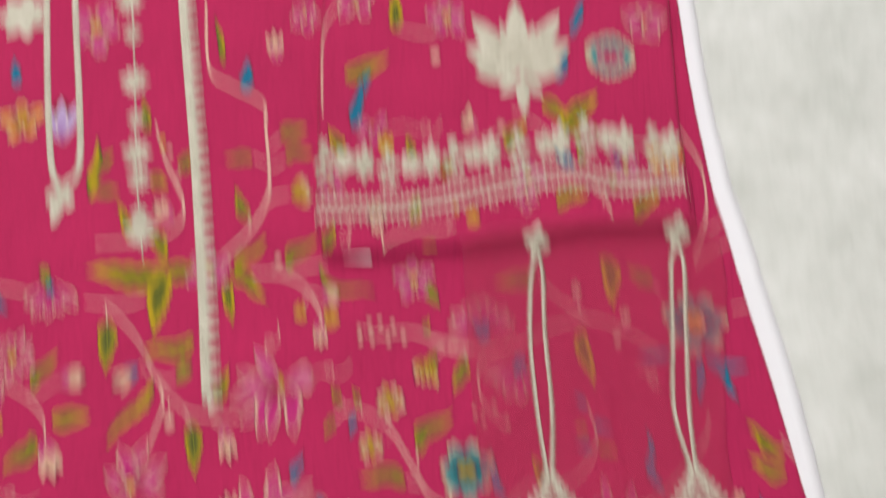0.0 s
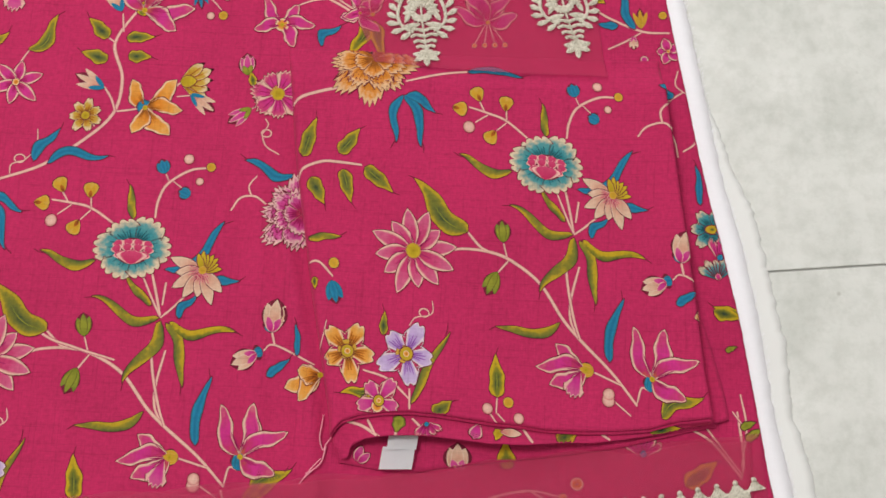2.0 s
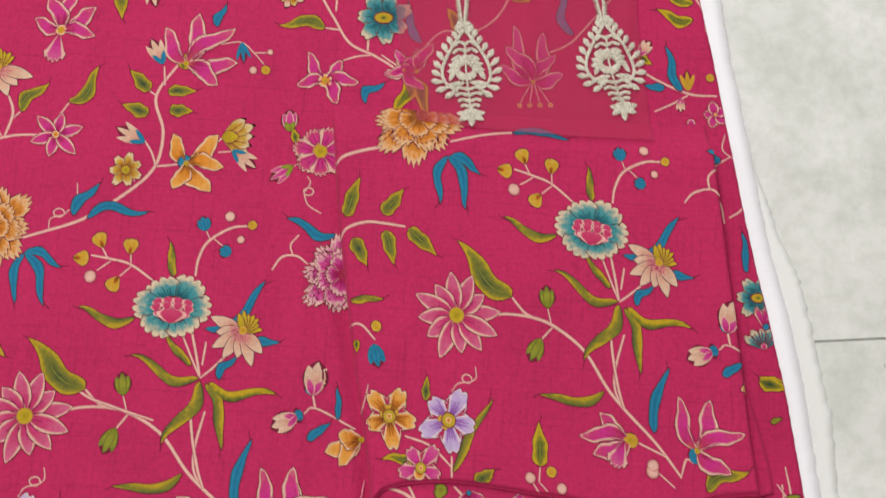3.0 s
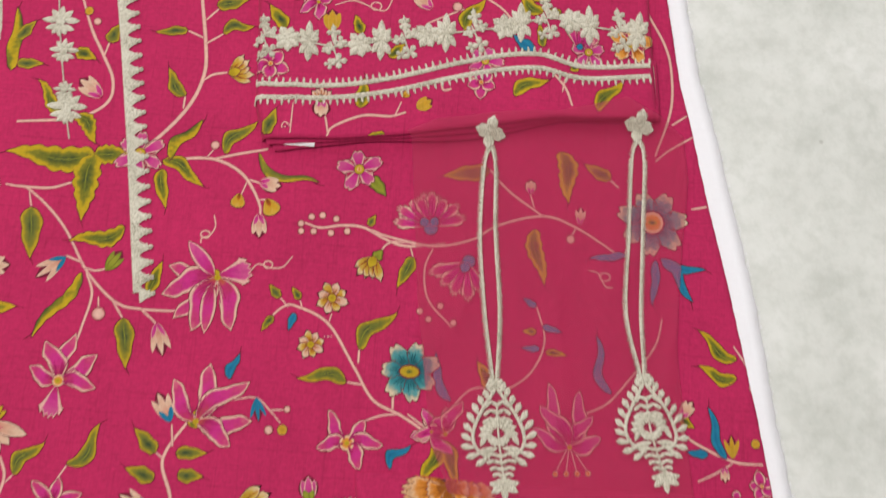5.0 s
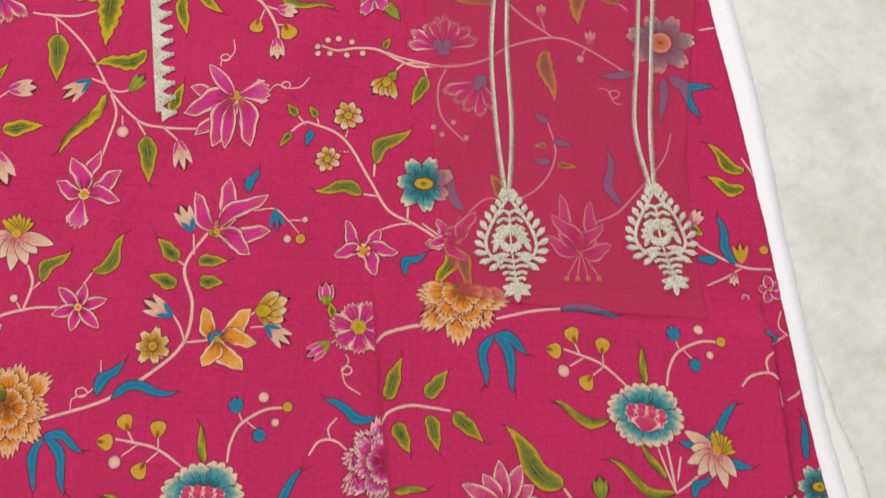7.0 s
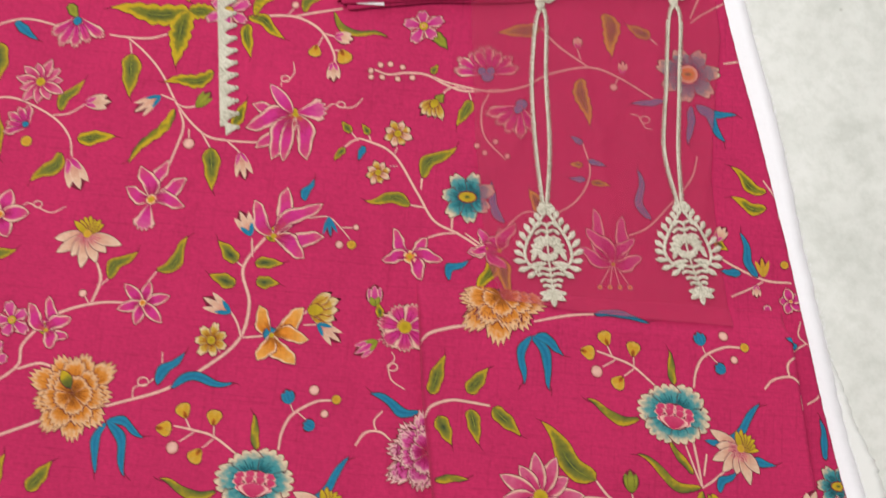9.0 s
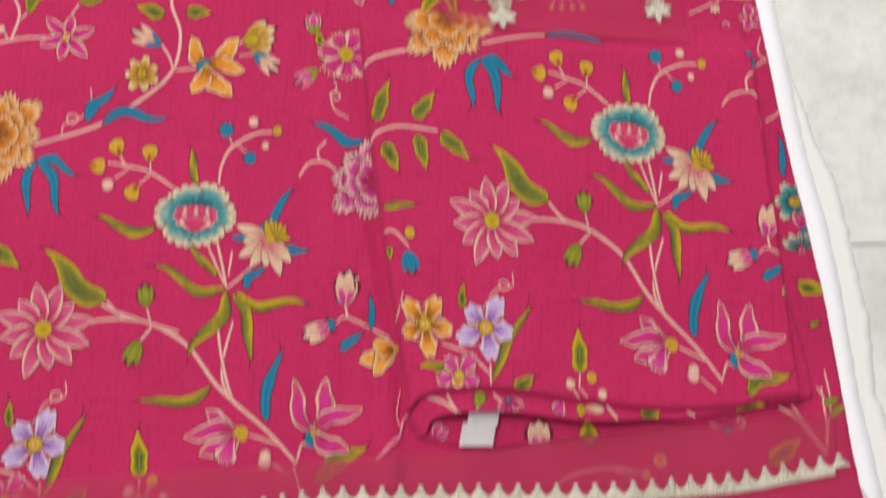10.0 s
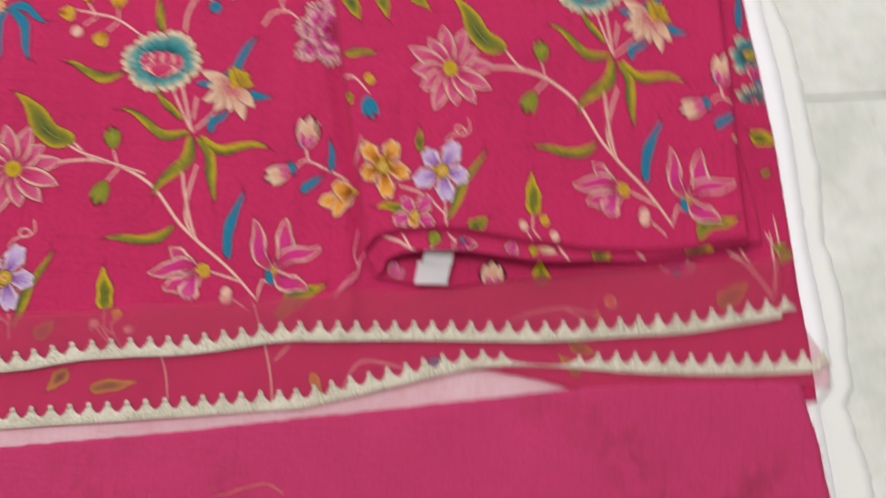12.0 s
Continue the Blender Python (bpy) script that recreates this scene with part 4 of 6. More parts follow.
def teardrop(q, w, h):
    """The outline of a drop with its point up, q from 0 to 1 round it."""
    a = 2 * math.pi * q
    return 1.18 * w * math.sin(a) * (math.sin(a / 2) ** 1.5), -h * 0.5 + h * 0.5 * math.cos(a)


def tassel(cloth, x, y, turn, w, h, bent=0.0):
    """A drop of comb stitches round a small tree of curled leaves, with a tiered stalk and a three-leaf foot."""
    d = Draw(cloth)
    ct, st = math.cos(radians(turn)), math.sin(radians(turn))

    def at(px, py):
        px += bent * w * max(0.0, -py / h - 0.45) * 1.6
        return x + px * ct - py * st, y + px * st + py * ct

    drop = [teardrop(0.02 + 0.96 * k / 40, w * 0.4, h * 0.7) for k in range(41)]
    rope(d, [at(a, b) for a, b in drop[:19:2]], 0.0024, height=0.0008)
    rope(d, [at(a, b) for a, b in drop[40:21:-2]], 0.0024, height=0.0008)
    for k in range(26):
        q = 0.03 + 0.94 * k / 25
        if 0.46 < q < 0.54:
            continue
        a, b = teardrop(q, w * 0.4, h * 0.7)
        a2, b2 = teardrop(q + 0.01, w * 0.4, h * 0.7)
        out = math.degrees(math.atan2(b2 - b, a2 - a)) + 90
        lean = 34 if q < 0.5 else -34
        size = w * (0.13 + 0.075 * math.sin(math.pi * q)) * (0.9 + 0.2 * abs(math.sin(7 * k)))
        pad(d, *at(a, b), turn + out + lean, size, w * 0.085, height=0.0009, style="round")
    rope(d, [at(0, -0.16 * h), at(0, -0.5 * h), at(0, -0.92 * h)], 0.0014, height=0.0006)
    # curled leaves up the little tree
    for b, size, lift_by in ((-0.19, 0.15, 20), (-0.27, 0.17, 12), (-0.35, 0.19, 25)):
        for side_of in (-1, 1):
            px = side_of * w * size
            rope(d, [at(0, b * h), at(0.5 * px, b * h + 0.035 * h), at(px, b * h - 0.012 * h)], 0.0024, height=0.0008)
    for k in range(9):
        a = 180 * k / 8
        pad(d, *at(0.07 * w * math.cos(radians(a)), -0.47 * h + 0.05 * h * math.sin(radians(a))), turn + a, w * 0.2, w * 0.085, height=0.0009, style="round")
        pad(d, *at(0.03 * w * math.cos(radians(a)), -0.5 * h), turn - a, w * 0.13, w * 0.07, height=0.0009, style="round")
    for side_of in (-1, 1):
        pad(d, *at(side_of * 0.25 * w, -0.58 * h), turn + 90 + side_of * 28, w * 0.19, w * 0.075, height=0.0009)
        pad(d, *at(side_of * 0.02 * w, -0.6 * h), turn + 90 - side_of * 98, w * 0.28, w * 0.085, height=0.0009)
    # tiers of the stalk
    for b, size in ((-0.66, 0.22), (-0.725, 0.19), (-0.79, 0.16), (-0.85, 0.13)):
        for side_of in (-1, 1):
            rope(d, [at(0, b * h - 0.02 * h), at(side_of * 0.55 * size * w, b * h + 0.008 * h), at(side_of * size * w, b * h - 0.012 * h)], 0.0024, height=0.0008)
    for a in (-28, 8, 40, 90, 140, 172, 208, 270):
        pad(d, *at(0, -0.95 * h), turn + a, w * (0.2 if abs(a - 90) > 75 else 0.12), w * 0.1, height=0.0009, style="point")
    return d.finish("embroidered_tassel", "cream thread drop motif", clip=False)


def tassel_cord(cloth, lines, flower_at, r):
    for k, pts in enumerate(lines):
        d = Draw(cloth)
        rope(d, pts, 0.002, height=0.0006)
        fringe(d, pts, 1 if k else -1, 0.003, 0.0019, 0.0012)
        d.finish("embroidered_cord", "cream thread cord", clip=False)
    d = Draw(cloth)
    for k in range(4):
        pad(d, *flower_at, 82 + 90 * k, r, r * 0.62, height=0.0012, style="point")
        pad(d, *flower_at, 60 + 90 * k, r * 0.8, r * 0.4, height=0.001, style="point")
        pad(d, *flower_at, 104 + 90 * k, r * 0.8, r * 0.4, height=0.001, style="point")
    disc(d, *flower_at, r * 0.2, thread, 0.0014, 0.0006)
    d.finish("embroidered_flower", "cream thread flower", clip=False)


tassel_cord(veil, ([(0.0515, 0.182), (0.0478, 0.165), (0.0479, 0.112), (0.0554, 0.0493), (0.0648, -0.003)], [(0.0525, 0.182), (0.0562, 0.165), (0.0592, 0.113), (0.0661, 0.0502), (0.0668, -0.003)]), (0.0508, 0.1925), 0.0125)
tassel_cord(veil, ([(0.168, 0.196), (0.164, 0.18), (0.1638, 0.1217), (0.1634, 0.058), (0.1765, 0.008)], [(0.1692, 0.196), (0.1736, 0.18), (0.1739, 0.1225), (0.1743, 0.0589), (0.1785, 0.008)]), (0.168, 0.2065), 0.0125)
tassel(veil, 0.0668, -0.0055, 6, 0.058, 0.077, 0.06)
tassel(veil, 0.1785, 0.0065, 8, 0.056, 0.077, 0.18)


def lace(cloth, points, side, pitch, tooth, band, thin=None):
    """A woven band with a row of pointed scallops, each with a small knot on its tip."""
    d = Draw(cloth)
    line = smooth_line(points, 0.0006)
    dist, marks = 0.0, []
    for a, b in zip(line, line[1:]):
        dist += (b - a).length
        if dist >= pitch:
            dist -= pitch
            marks.append((b, (b - a).normalized()))
    rows = []
    for i in range(0, len(line) - 6, 6):
        p = line[i]
        t = (line[i + 6] - p).normalized()
        n = Vector((-t.y, t.x)) * side
        k = thin(p.x) if thin else 1.0
        rows.append([(p.x + n.x * band * q * k, p.y + n.y * band * q * k, 0.0008 + 0.001 * math.sin(math.pi * q) + 0.0002 * (i // 6 % 2), q, 0) for q in (0, 0.15, 0.4, 0.7, 1.0)])
    d.grid(rows, thread)
    for p, t in marks:
        n = Vector((-t.y, t.x)) * side
        k = thin(p.x) if thin else 1.0
        if k < 0.35:
            continue
        ang = math.degrees(math.atan2(n.y, n.x))
        foot = p + n * band * 0.75 * k
        rows = []
        for q in (0, 0.3, 0.6, 0.85, 1.0):
            c0 = foot + n * tooth * q * k
            wdt = 0.47 * pitch * (1 - q) ** 1.25 + 0.0011
            rows.append([(c0.x + t.x * wdt * v, c0.y + t.y * wdt * v, 0.001 + 0.0011 * (1 - v * v), q, 0) for v in (-1, -0.5, 0, 0.5, 1)])
        d.grid(rows, thread)
        tip = foot + n * tooth * 1.05 * k
        disc(d, tip.x, tip.y, 0.0021, thread, 0.0016, 0.0018)
        for s in (-1, 1):
            e = tip - n * 0.0028 + t * s * 0.0022
            disc(d, e.x, e.y, 0.0009, thread, 0.0012, 0.0008)
    return d.finish("lace_trim", "cream woven lace with pointed scallops", clip=False)


def along_x(f, x0, x1, n, dy=0.0):
    return [(x0 + (x1 - x0) * k / n, f(x0 + (x1 - x0) * k / n) + dy) for k in range(n + 1)]


lace(hem2, along_x(lace_high, -0.55, 0.337, 24), 1, 0.0138, 0.0074, 0.0062)
lace(hem, along_x(lace_low, -0.55, 0.366, 24), 1, 0.0138, 0.0074, 0.0068, lambda x: 1 - 0.85 * math.exp(-((x - 0.158) / 0.032) ** 2))
lace(main, [(-0.312, 0.56), (-0.2874, 0.4217), (-0.2553, 0.2685), (-0.2335, 0.1543), (-0.2135, 0.0405)], 1, 0.0122, 0.0098, 0.0062)

# neckline: a double cord that turns round, and a chain of small flowers
d = Draw(main)
rope(d, [(-0.43, 0.53), (-0.4114, 0.417), (-0.3788, 0.26), (-0.3645, 0.226)], 0.005, height=0.0014)
d.finish("embroidered_cord", "cream thread cord", clip=False)
d = Draw(main)
rope(d, [(-0.405, 0.53), (-0.3847, 0.418), (-0.3524, 0.26), (-0.3625, 0.226)], 0.005, height=0.0014)
d.finish("embroidered_cord", "cream thread cord", clip=False)
d = Draw(main)
blossom(d, -0.3625, 0.217, 0.0135, 80, 4)
pad(d, -0.3625, 0.21, 260, 0.017, 0.009)
d.finish("embroidered_flower", "cream thread flower", clip=False)
chain = [(-0.335, 0.44), (-0.3133, 0.3251), (-0.3009, 0.2526), (-0.287, 0.1893), (-0.281, 0.165)]
d = Draw(main)
rope(d, chain, 0.0011)
d.finish("embroidered_cord", "thin cream thread line", clip=False)
for x, y, r in ((-0.334, 0.42, 0.013), (-0.3255, 0.385, 0.009), (-0.3155, 0.335, 0.013), (-0.308, 0.296, 0.008), (-0.302, 0.263, 0.013), (-0.296, 0.238, 0.0105), (-0.2905, 0.205, 0.008), (-0.2865, 0.190, 0.014)):
    d = Draw(main)
    for k in range(5):
        pad(d, x, y + 0.15 * r, 0 + 45 * k, r * (1.2 if k in (0, 4) else 0.95), r * 0.44, style="leaf")
        pad(d, x, y - 0.2 * r, 195 + 37 * k, r * (0.95 if k in (0, 4) else 0.75), r * 0.4)
    disc(d, x, y, r * 0.3, thread, 0.0016, 0.001)
    d.finish("embroidered_flower", "cream thread flower", clip=False)
d = Draw(main)
for k in range(7):
    pad(d, -0.43, 0.40, 40 + 50 * k, 0.025, 0.014)
d.finish("embroidered_flower", "cream thread flower", clip=False)

# sleeve border: flowers and leaves in a row, then two fringed lines
border = course((-0.138, 0.2593), (-0.1077, 0.2574), (-0.0729, 0.2536), (-0.0307, 0.264), (0.0119, 0.2722), (0.0546, 0.2805), (0.0972, 0.293), (0.1236, 0.2868), (0.1694, 0.2838))
slope = [(-0.134, "spray"), (-0.116, "flower"), (-0.0985, "leaf"), (-0.0775, "spray"), (-0.058, "flower"), (-0.041, "leaf"), (-0.0215, "spray"), (-0.0045, "flower"), (0.0105, "leaf"), (0.034, "spray"), (0.057, "flower"), (0.07, "leaf"), (0.091, "spray"), (0.11, "flower"), (0.125, "leaf"), (0.15, "spray"), (0.164, "leaf")]
d = Draw(sleeve)
rope(d, along_x(border, -0.136, 0.166, 16), 0.0014)
d.finish("embroidered_cord", "thin cream thread line", clip=False)
for k, (x, kind) in enumerate(slope):
    y = border(x)
    d = Draw(sleeve)
    if kind == "flower":
        for q in range(7):
            pad(d, x, y, 20 * k + 360 * q / 7, 0.0118 * (1 + 0.1 * math.sin(3 * q + k)), 0.0068, height=0.002, style="round")
        for q in range(5):
            pad(d, x, y, 30 * k + 72 * q, 0.0062, 0.0036, 0.0014)
        disc(d, x, y, 0.0019, thread, 0.0026, 0.0008)
    elif kind == "leaf":
        for a, l in ((85, 0.0185), (118, 0.0135), (50, 0.013), (262, 0.017), (298, 0.0135), (228, 0.0125), (20, 0.009), (165, 0.009)):
            pad(d, x, y, a + 9 * (k % 3 - 1), l, 0.0064, height=0.0019)
    else:
        rope(d, [(x - 0.004, y + 0.004), (x, y - 0.004), (x + 0.003, y - 0.012)], 0.0012)
        for px, py, r in ((-0.002, 0.012, 0.0062), (0.004, 0.004, 0.006), (-0.005, -0.002, 0.0056), (0.004, -0.012, 0.0072), (-0.003, -0.015, 0.005)):
            for q in range(4):
                pad(d, x + px, y + py, 45 + 90 * q + 17 * k, r * 1.02, r * 0.72, style="round", height=0.0016)
        for a, l in ((100, 0.02), (35, 0.011), (205, 0.012)):
            pad(d, x, y, a, l, 0.0048)
    d.finish("embroidered_flower", "cream thread flowers and leaves", clip=False)
line_a = [(-0.1375, 0.2185), (-0.0783, 0.2208), (-0.0278, 0.2314), (0.0435, 0.2537), (0.0863, 0.2591), (0.1212, 0.2522), (0.1745, 0.2568)]
line_b = [(-0.1375, 0.2072), (-0.0773, 0.2107), (-0.0269, 0.2207), (0.0443, 0.242), (0.087, 0.2475), (0.1218, 0.2423), (0.175, 0.2478)]
for pts, side_of in ((line_a, 1), (line_b, -1)):
    d = Draw(sleeve)
    rope(d, pts, 0.0034, height=0.0012)
    fringe(d, pts, side_of, 0.0062, 0.0051, 0.0021)
    d.finish("embroidered_cord", "cream fringed thread line", clip=False)
# the large motif higher up on the sleeve
d = Draw(sleeve)
for a, l in ((95, 0.075), (60, 0.07), (130, 0.07), (35, 0.055), (155, 0.055), (10, 0.04), (180, 0.04)):
    pad(d, 0.032, 0.352, a, l, 0.02)
    pad(d, 0.032, 0.352, a + 16, l * 0.7, 0.012)
pad(d, 0.034, 0.352, 275, 0.042, 0.012)
for s in (-1, 1):
    pad(d, 0.034, 0.345, 270 + 55 * s, 0.024, 0.011)
d.finish("embroidered_flower", "large cream thread flower", clip=False)


# ---------------------------------------------------------------- the print
def teal_repeat(c):
    """One repeat of the print, round its teal flower."""
    flower(c, 0.0000, 0.0000, 0.0303, "teal", 0, n=9)
    leaf(c, 0.0270, -0.0156, 41, 0.0587, 0.0106, "blue", -0.15)
    leaf(c, -0.0286, -0.0109, 174, 0.0452, 0.0089, "olive", 0.1)
    leaf(c, -0.0022, 0.0238, 103, 0.0277, 0.0071, "olive", 0.0)
    stem(c, 0.0020, (-0.0144, 0.0171), (-0.0366, 0.0306), (-0.0530, 0.0342), (-0.0693, 0.0363))
    stem(c, 0.0014, (-0.0553, 0.0340), (-0.0611, 0.0428))
    stem(c, 0.0013, (-0.0366, 0.0306), (-0.0379, 0.0397))
    stem(c, 0.0013, (-0.0528, 0.0328), (-0.0630, 0.0244))
    stem(c, 0.0013, (-0.0364, 0.0293), (-0.0443, 0.0210))
    flower(c, -0.0835, 0.0336, 0.0127, "heart", 0)
    flower(c, -0.0602, 0.0429, 0.0127, "heart", 120)
    flower(c, -0.0386, 0.0388, 0.0126, "heart", 90)
    berry(c, -0.0677, 0.0195, 0.0049, "cream")
    flower(c, -0.0452, 0.0205, 0.0126, "heart", 240)
    stem(c, 0.0022, (0.0148, 0.0249), (0.0157, 0.0386), (0.0217, 0.0528), (0.0383, 0.0644), (0.0529, 0.0672))
    bud(c, 0.0192, 0.0614, 113, 0.0117, 0.0099, "blue")
    berry(c, 0.0368, 0.0736, 0.0040, "cream")
    bud(c, 0.0407, 0.0444, 162, 0.0099, 0.0090, "blue")
    berry(c, 0.0551, 0.0678, 0.0036, "yellow")
    berry(c, 0.0471, 0.0558, 0.0031, "cream")
    stem(c, 0.0011, (0.0239, 0.0529), (0.0192, 0.0614))
    stem(c, 0.0011, (0.0259, 0.0553), (0.0407, 0.0448))
    flower(c, 0.0567, -0.0150, 0.0247, "hang", 238)
    leaf(c, 0.0626, -0.0278, 15, 0.0240, 0.0079, "blue", 0.1)
    leaf(c, 0.0413, -0.0530, 55, 0.0231, 0.0070, "blue", 0.12)
    stem(c, 0.0018, (0.0469, -0.0333), (0.0360, -0.0451), (0.0273, -0.0531))
    stem(c, 0.0017, (0.0098, -0.0204), (0.0198, -0.0396), (0.0273, -0.0531))
    stem(c, 0.0022, (0.0170, -0.0177), (0.0223, -0.0350), (0.0273, -0.0531))
    stem(c, 0.0018, (0.0291, -0.0257), (0.0278, -0.0434))
    leaf(c, 0.0264, -0.0532, 166, 0.0557, 0.0087, "olive", 0.1)
    leaf(c, 0.0190, -0.0440, 136, 0.0322, 0.0066, "olive", 0.0)
    leaf(c, 0.0276, -0.0557, -116, 0.0538, 0.0113, "olive", 0.08)
    leaf(c, 0.0322, -0.0571, -71, 0.0511, 0.0096, "olive", 0.1)
    leaf(c, 0.0347, -0.0561, -6, 0.0527, 0.0087, "yellow", -0.1)
    stem(c, 0.0022, (0.0216, -0.0709), (0.0260, -0.0956), (0.0331, -0.1206), (0.0392, -0.1349))
    stem(c, 0.0021, (0.0339, -0.0778), (0.0293, -0.1039), (0.0301, -0.1208), (0.0374, -0.1337))
    stem(c, 0.0027, (-0.0758, -0.0856), (-0.0609, -0.0811), (-0.0389, -0.0799), (-0.0207, -0.0839), (0.0031, -0.0972), (0.0237, -0.1213), (0.0392, -0.1349), (0.0667, -0.1557), (0.0884, -0.1767))
    stem(c, 0.0022, (-0.0609, -0.0662), (-0.0482, -0.0771), (-0.0366, -0.0807))
    leaf(c, -0.0599, -0.0671, 144, 0.0608, 0.0185, "olive", 0.08)
    bud(c, -0.0297, -0.0702, 100, 0.0175, 0.0114, "greenbud")
    stem(c, 0.0013, (-0.0297, -0.0702), (-0.0254, -0.0820))
    bud(c, -0.0324, -0.0946, -110, 0.0205, 0.0113, "greenbud")
    stem(c, 0.0017, (-0.0242, -0.0841), (-0.0323, -0.0955))
    leaf(c, 0.0219, -0.1248, -166, 0.0528, 0.0086, "olive", 0.12)
    leaf(c, 0.0641, -0.1476, 83, 0.0522, 0.0093, "blue", 0.06)
    lily(c, 0.0986, -0.1542, 0.0169, "pink", "point", (115, 0.0418), (80, 0.0408), (30, 0.0400), (-24, 0.0294))
    bud(c, 0.0976, -0.1641, 81, 0.0127, 0.0118, "blue")
    stem(c, 0.0017, (0.0881, -0.1747), (0.0910, -0.1622), (0.0976, -0.1641))
    lily(c, 0.0455, -0.1573, 0.0170, "pink", "point", (149, 0.0301), (-173, 0.0405), (-149, 0.0325))
    petal(c, 0.0413, -0.1585, -106, 0.0218, 0.0170, "magenta", "tooth")
    bud(c, 0.0520, -0.1577, 176, 0.0117, 0.0102, "yellow")
    stem(c, 0.0017, (0.0741, -0.1634), (0.0520, -0.1577))
    bud(c, 0.1144, -0.0601, 84, 0.0251, 0.0164, "creambud")
    bud(c, 0.1131, -0.0602, 79, 0.0090, 0.0112, "blue")
    bud(c, 0.1045, -0.0771, -154, 0.0207, 0.0137, "creambud")
    bud(c, 0.1085, -0.0747, -158, 0.0071, 0.0095, "blue")
    stem(c, 0.0017, (0.1094, -0.0746), (0.1176, -0.0698), (0.1492, -0.0833))
    stem(c, 0.0018, (0.1148, -0.0600), (0.1176, -0.0698))
    leaf(c, 0.1136, -0.0936, 41, 0.0214, 0.0068, "blue", 0.0)
    leaf(c, 0.1356, -0.0771, 94, 0.0237, 0.0056, "blue", 0.0)
    berry(c, 0.0653, -0.1723, 0.0046, "cream")
    lily(c, 0.1542, -0.0906, 0.0171, "orange", "point", (-157, 0.0287), (-127, 0.0253), (171, 0.0177))
    flower(c, -0.1029, -0.0905, 0.0331, "daisypink", 15, n=12)
    leaf(c, -0.1109, -0.0868, -29, 0.0193, 0.0122, "centre", 0.0)
    flower(c, -0.0993, -0.1725, 0.0249, "lilac", 70, n=5)
    berry(c, -0.1011, -0.1733, 0.0069, "yellow")
    flower(c, -0.1471, -0.1796, 0.0233, "orange", 70, n=5)
    berry(c, -0.1472, -0.1783, 0.0079, "yellow")
    flower(c, -0.1166, -0.2127, 0.0193, "magenta", 60, n=5)
    berry(c, -0.1174, -0.2172, 0.0046, "orange")
    leaf(c, -0.0906, -0.2101, 70, 0.0657, 0.0073, "olive", 0.0)
    leaf(c, -0.1197, -0.1613, 94, 0.0187, 0.0065, "olive", 0.0)
    tendril(c, 0.0012, (-0.0995, -0.1502), (-0.0885, -0.138), 0.004, (-0.0829, -0.1274))
    leaf(c, -0.1222, -0.1994, -153, 0.0292, 0.0093, "yellow", 0.15)
    stem(c, 0.0019, (-0.1327, -0.1916), (-0.1112, -0.1949), (-0.0909, -0.2080))
    stem(c, 0.0018, (-0.0934, -0.1989), (-0.0911, -0.2168))
    stem(c, 0.0011, (-0.1711, -0.1856), (-0.1685, -0.1717), (-0.1671, -0.1588))
    leaf(c, -0.0230, -0.1916, 97, 0.0331, 0.0127, "yellow", 0.0)
    stem(c, 0.0013, (-0.0230, -0.1916), (-0.0225, -0.2041))
    berry(c, -0.0297, -0.2017, 0.0042, "cream")
    berry(c, -0.0042, -0.2044, 0.0041, "cream")
    berry(c, -0.0136, -0.1939, 0.0041, "yellow")
    stem(c, 0.0013, (-0.0295, -0.2026), (-0.0191, -0.2141))
    stem(c, 0.0013, (-0.0216, -0.2039), (-0.0151, -0.2089))
    leaf(c, -0.0724, -0.2149, 43, 0.0191, 0.0109, "olive", 0.0)
    berry(c, 0.0653, -0.1769, 0.0050, "cream")
    stem(c, 0.0013, (0.0689, -0.1761), (0.0841, -0.1853))
    leaf(c, 0.1085, -0.1822, 36, 0.0365, 0.0116, "olive", 0.12)
    stem(c, 0.0024, (-0.2082, -0.0555), (-0.2030, -0.0411), (-0.1874, -0.0321), (-0.1730, -0.0301), (-0.1537, -0.0290))
    leaf(c, -0.2047, -0.0309, 78, 0.0351, 0.0117, "olive", 0.0)
    leaf(c, -0.1741, -0.0226, 57, 0.0279, 0.0117, "olive", 0.0)
    leaf(c, -0.1957, -0.0472, -53, 0.0246, 0.0124, "olive", 0.0)
    leaf(c, -0.1697, -0.0356, -67, 0.0279, 0.0116, "olive", 0.0)
    leaf(c, -0.1510, -0.0303, -32, 0.0305, 0.0124, "olive", 0.0)
    leaf(c, -0.1909, -0.0975, 17, 0.0279, 0.0067, "olive", 0.0)
    stem(c, 0.0019, (-0.1897, -0.1171), (-0.1797, -0.1141), (-0.1663, -0.1237))
    berry(c, -0.1670, -0.1129, 0.0043, "yellow")
    bud(c, -0.1672, -0.1271, -69, 0.0180, 0.0114, "blue")
    leaf(c, -0.1816, -0.1270, -81, 0.0094, 0.0053, "yellow", 0.0)


teal_repeat(Placed(main, -0.1428, -0.245))
teal_repeat(Placed(fold, 0.1751, -0.1666, ((0.9166, 0.0485), (-0.138, 0.952))))
teal_repeat(Placed(main, -0.459, -0.32))
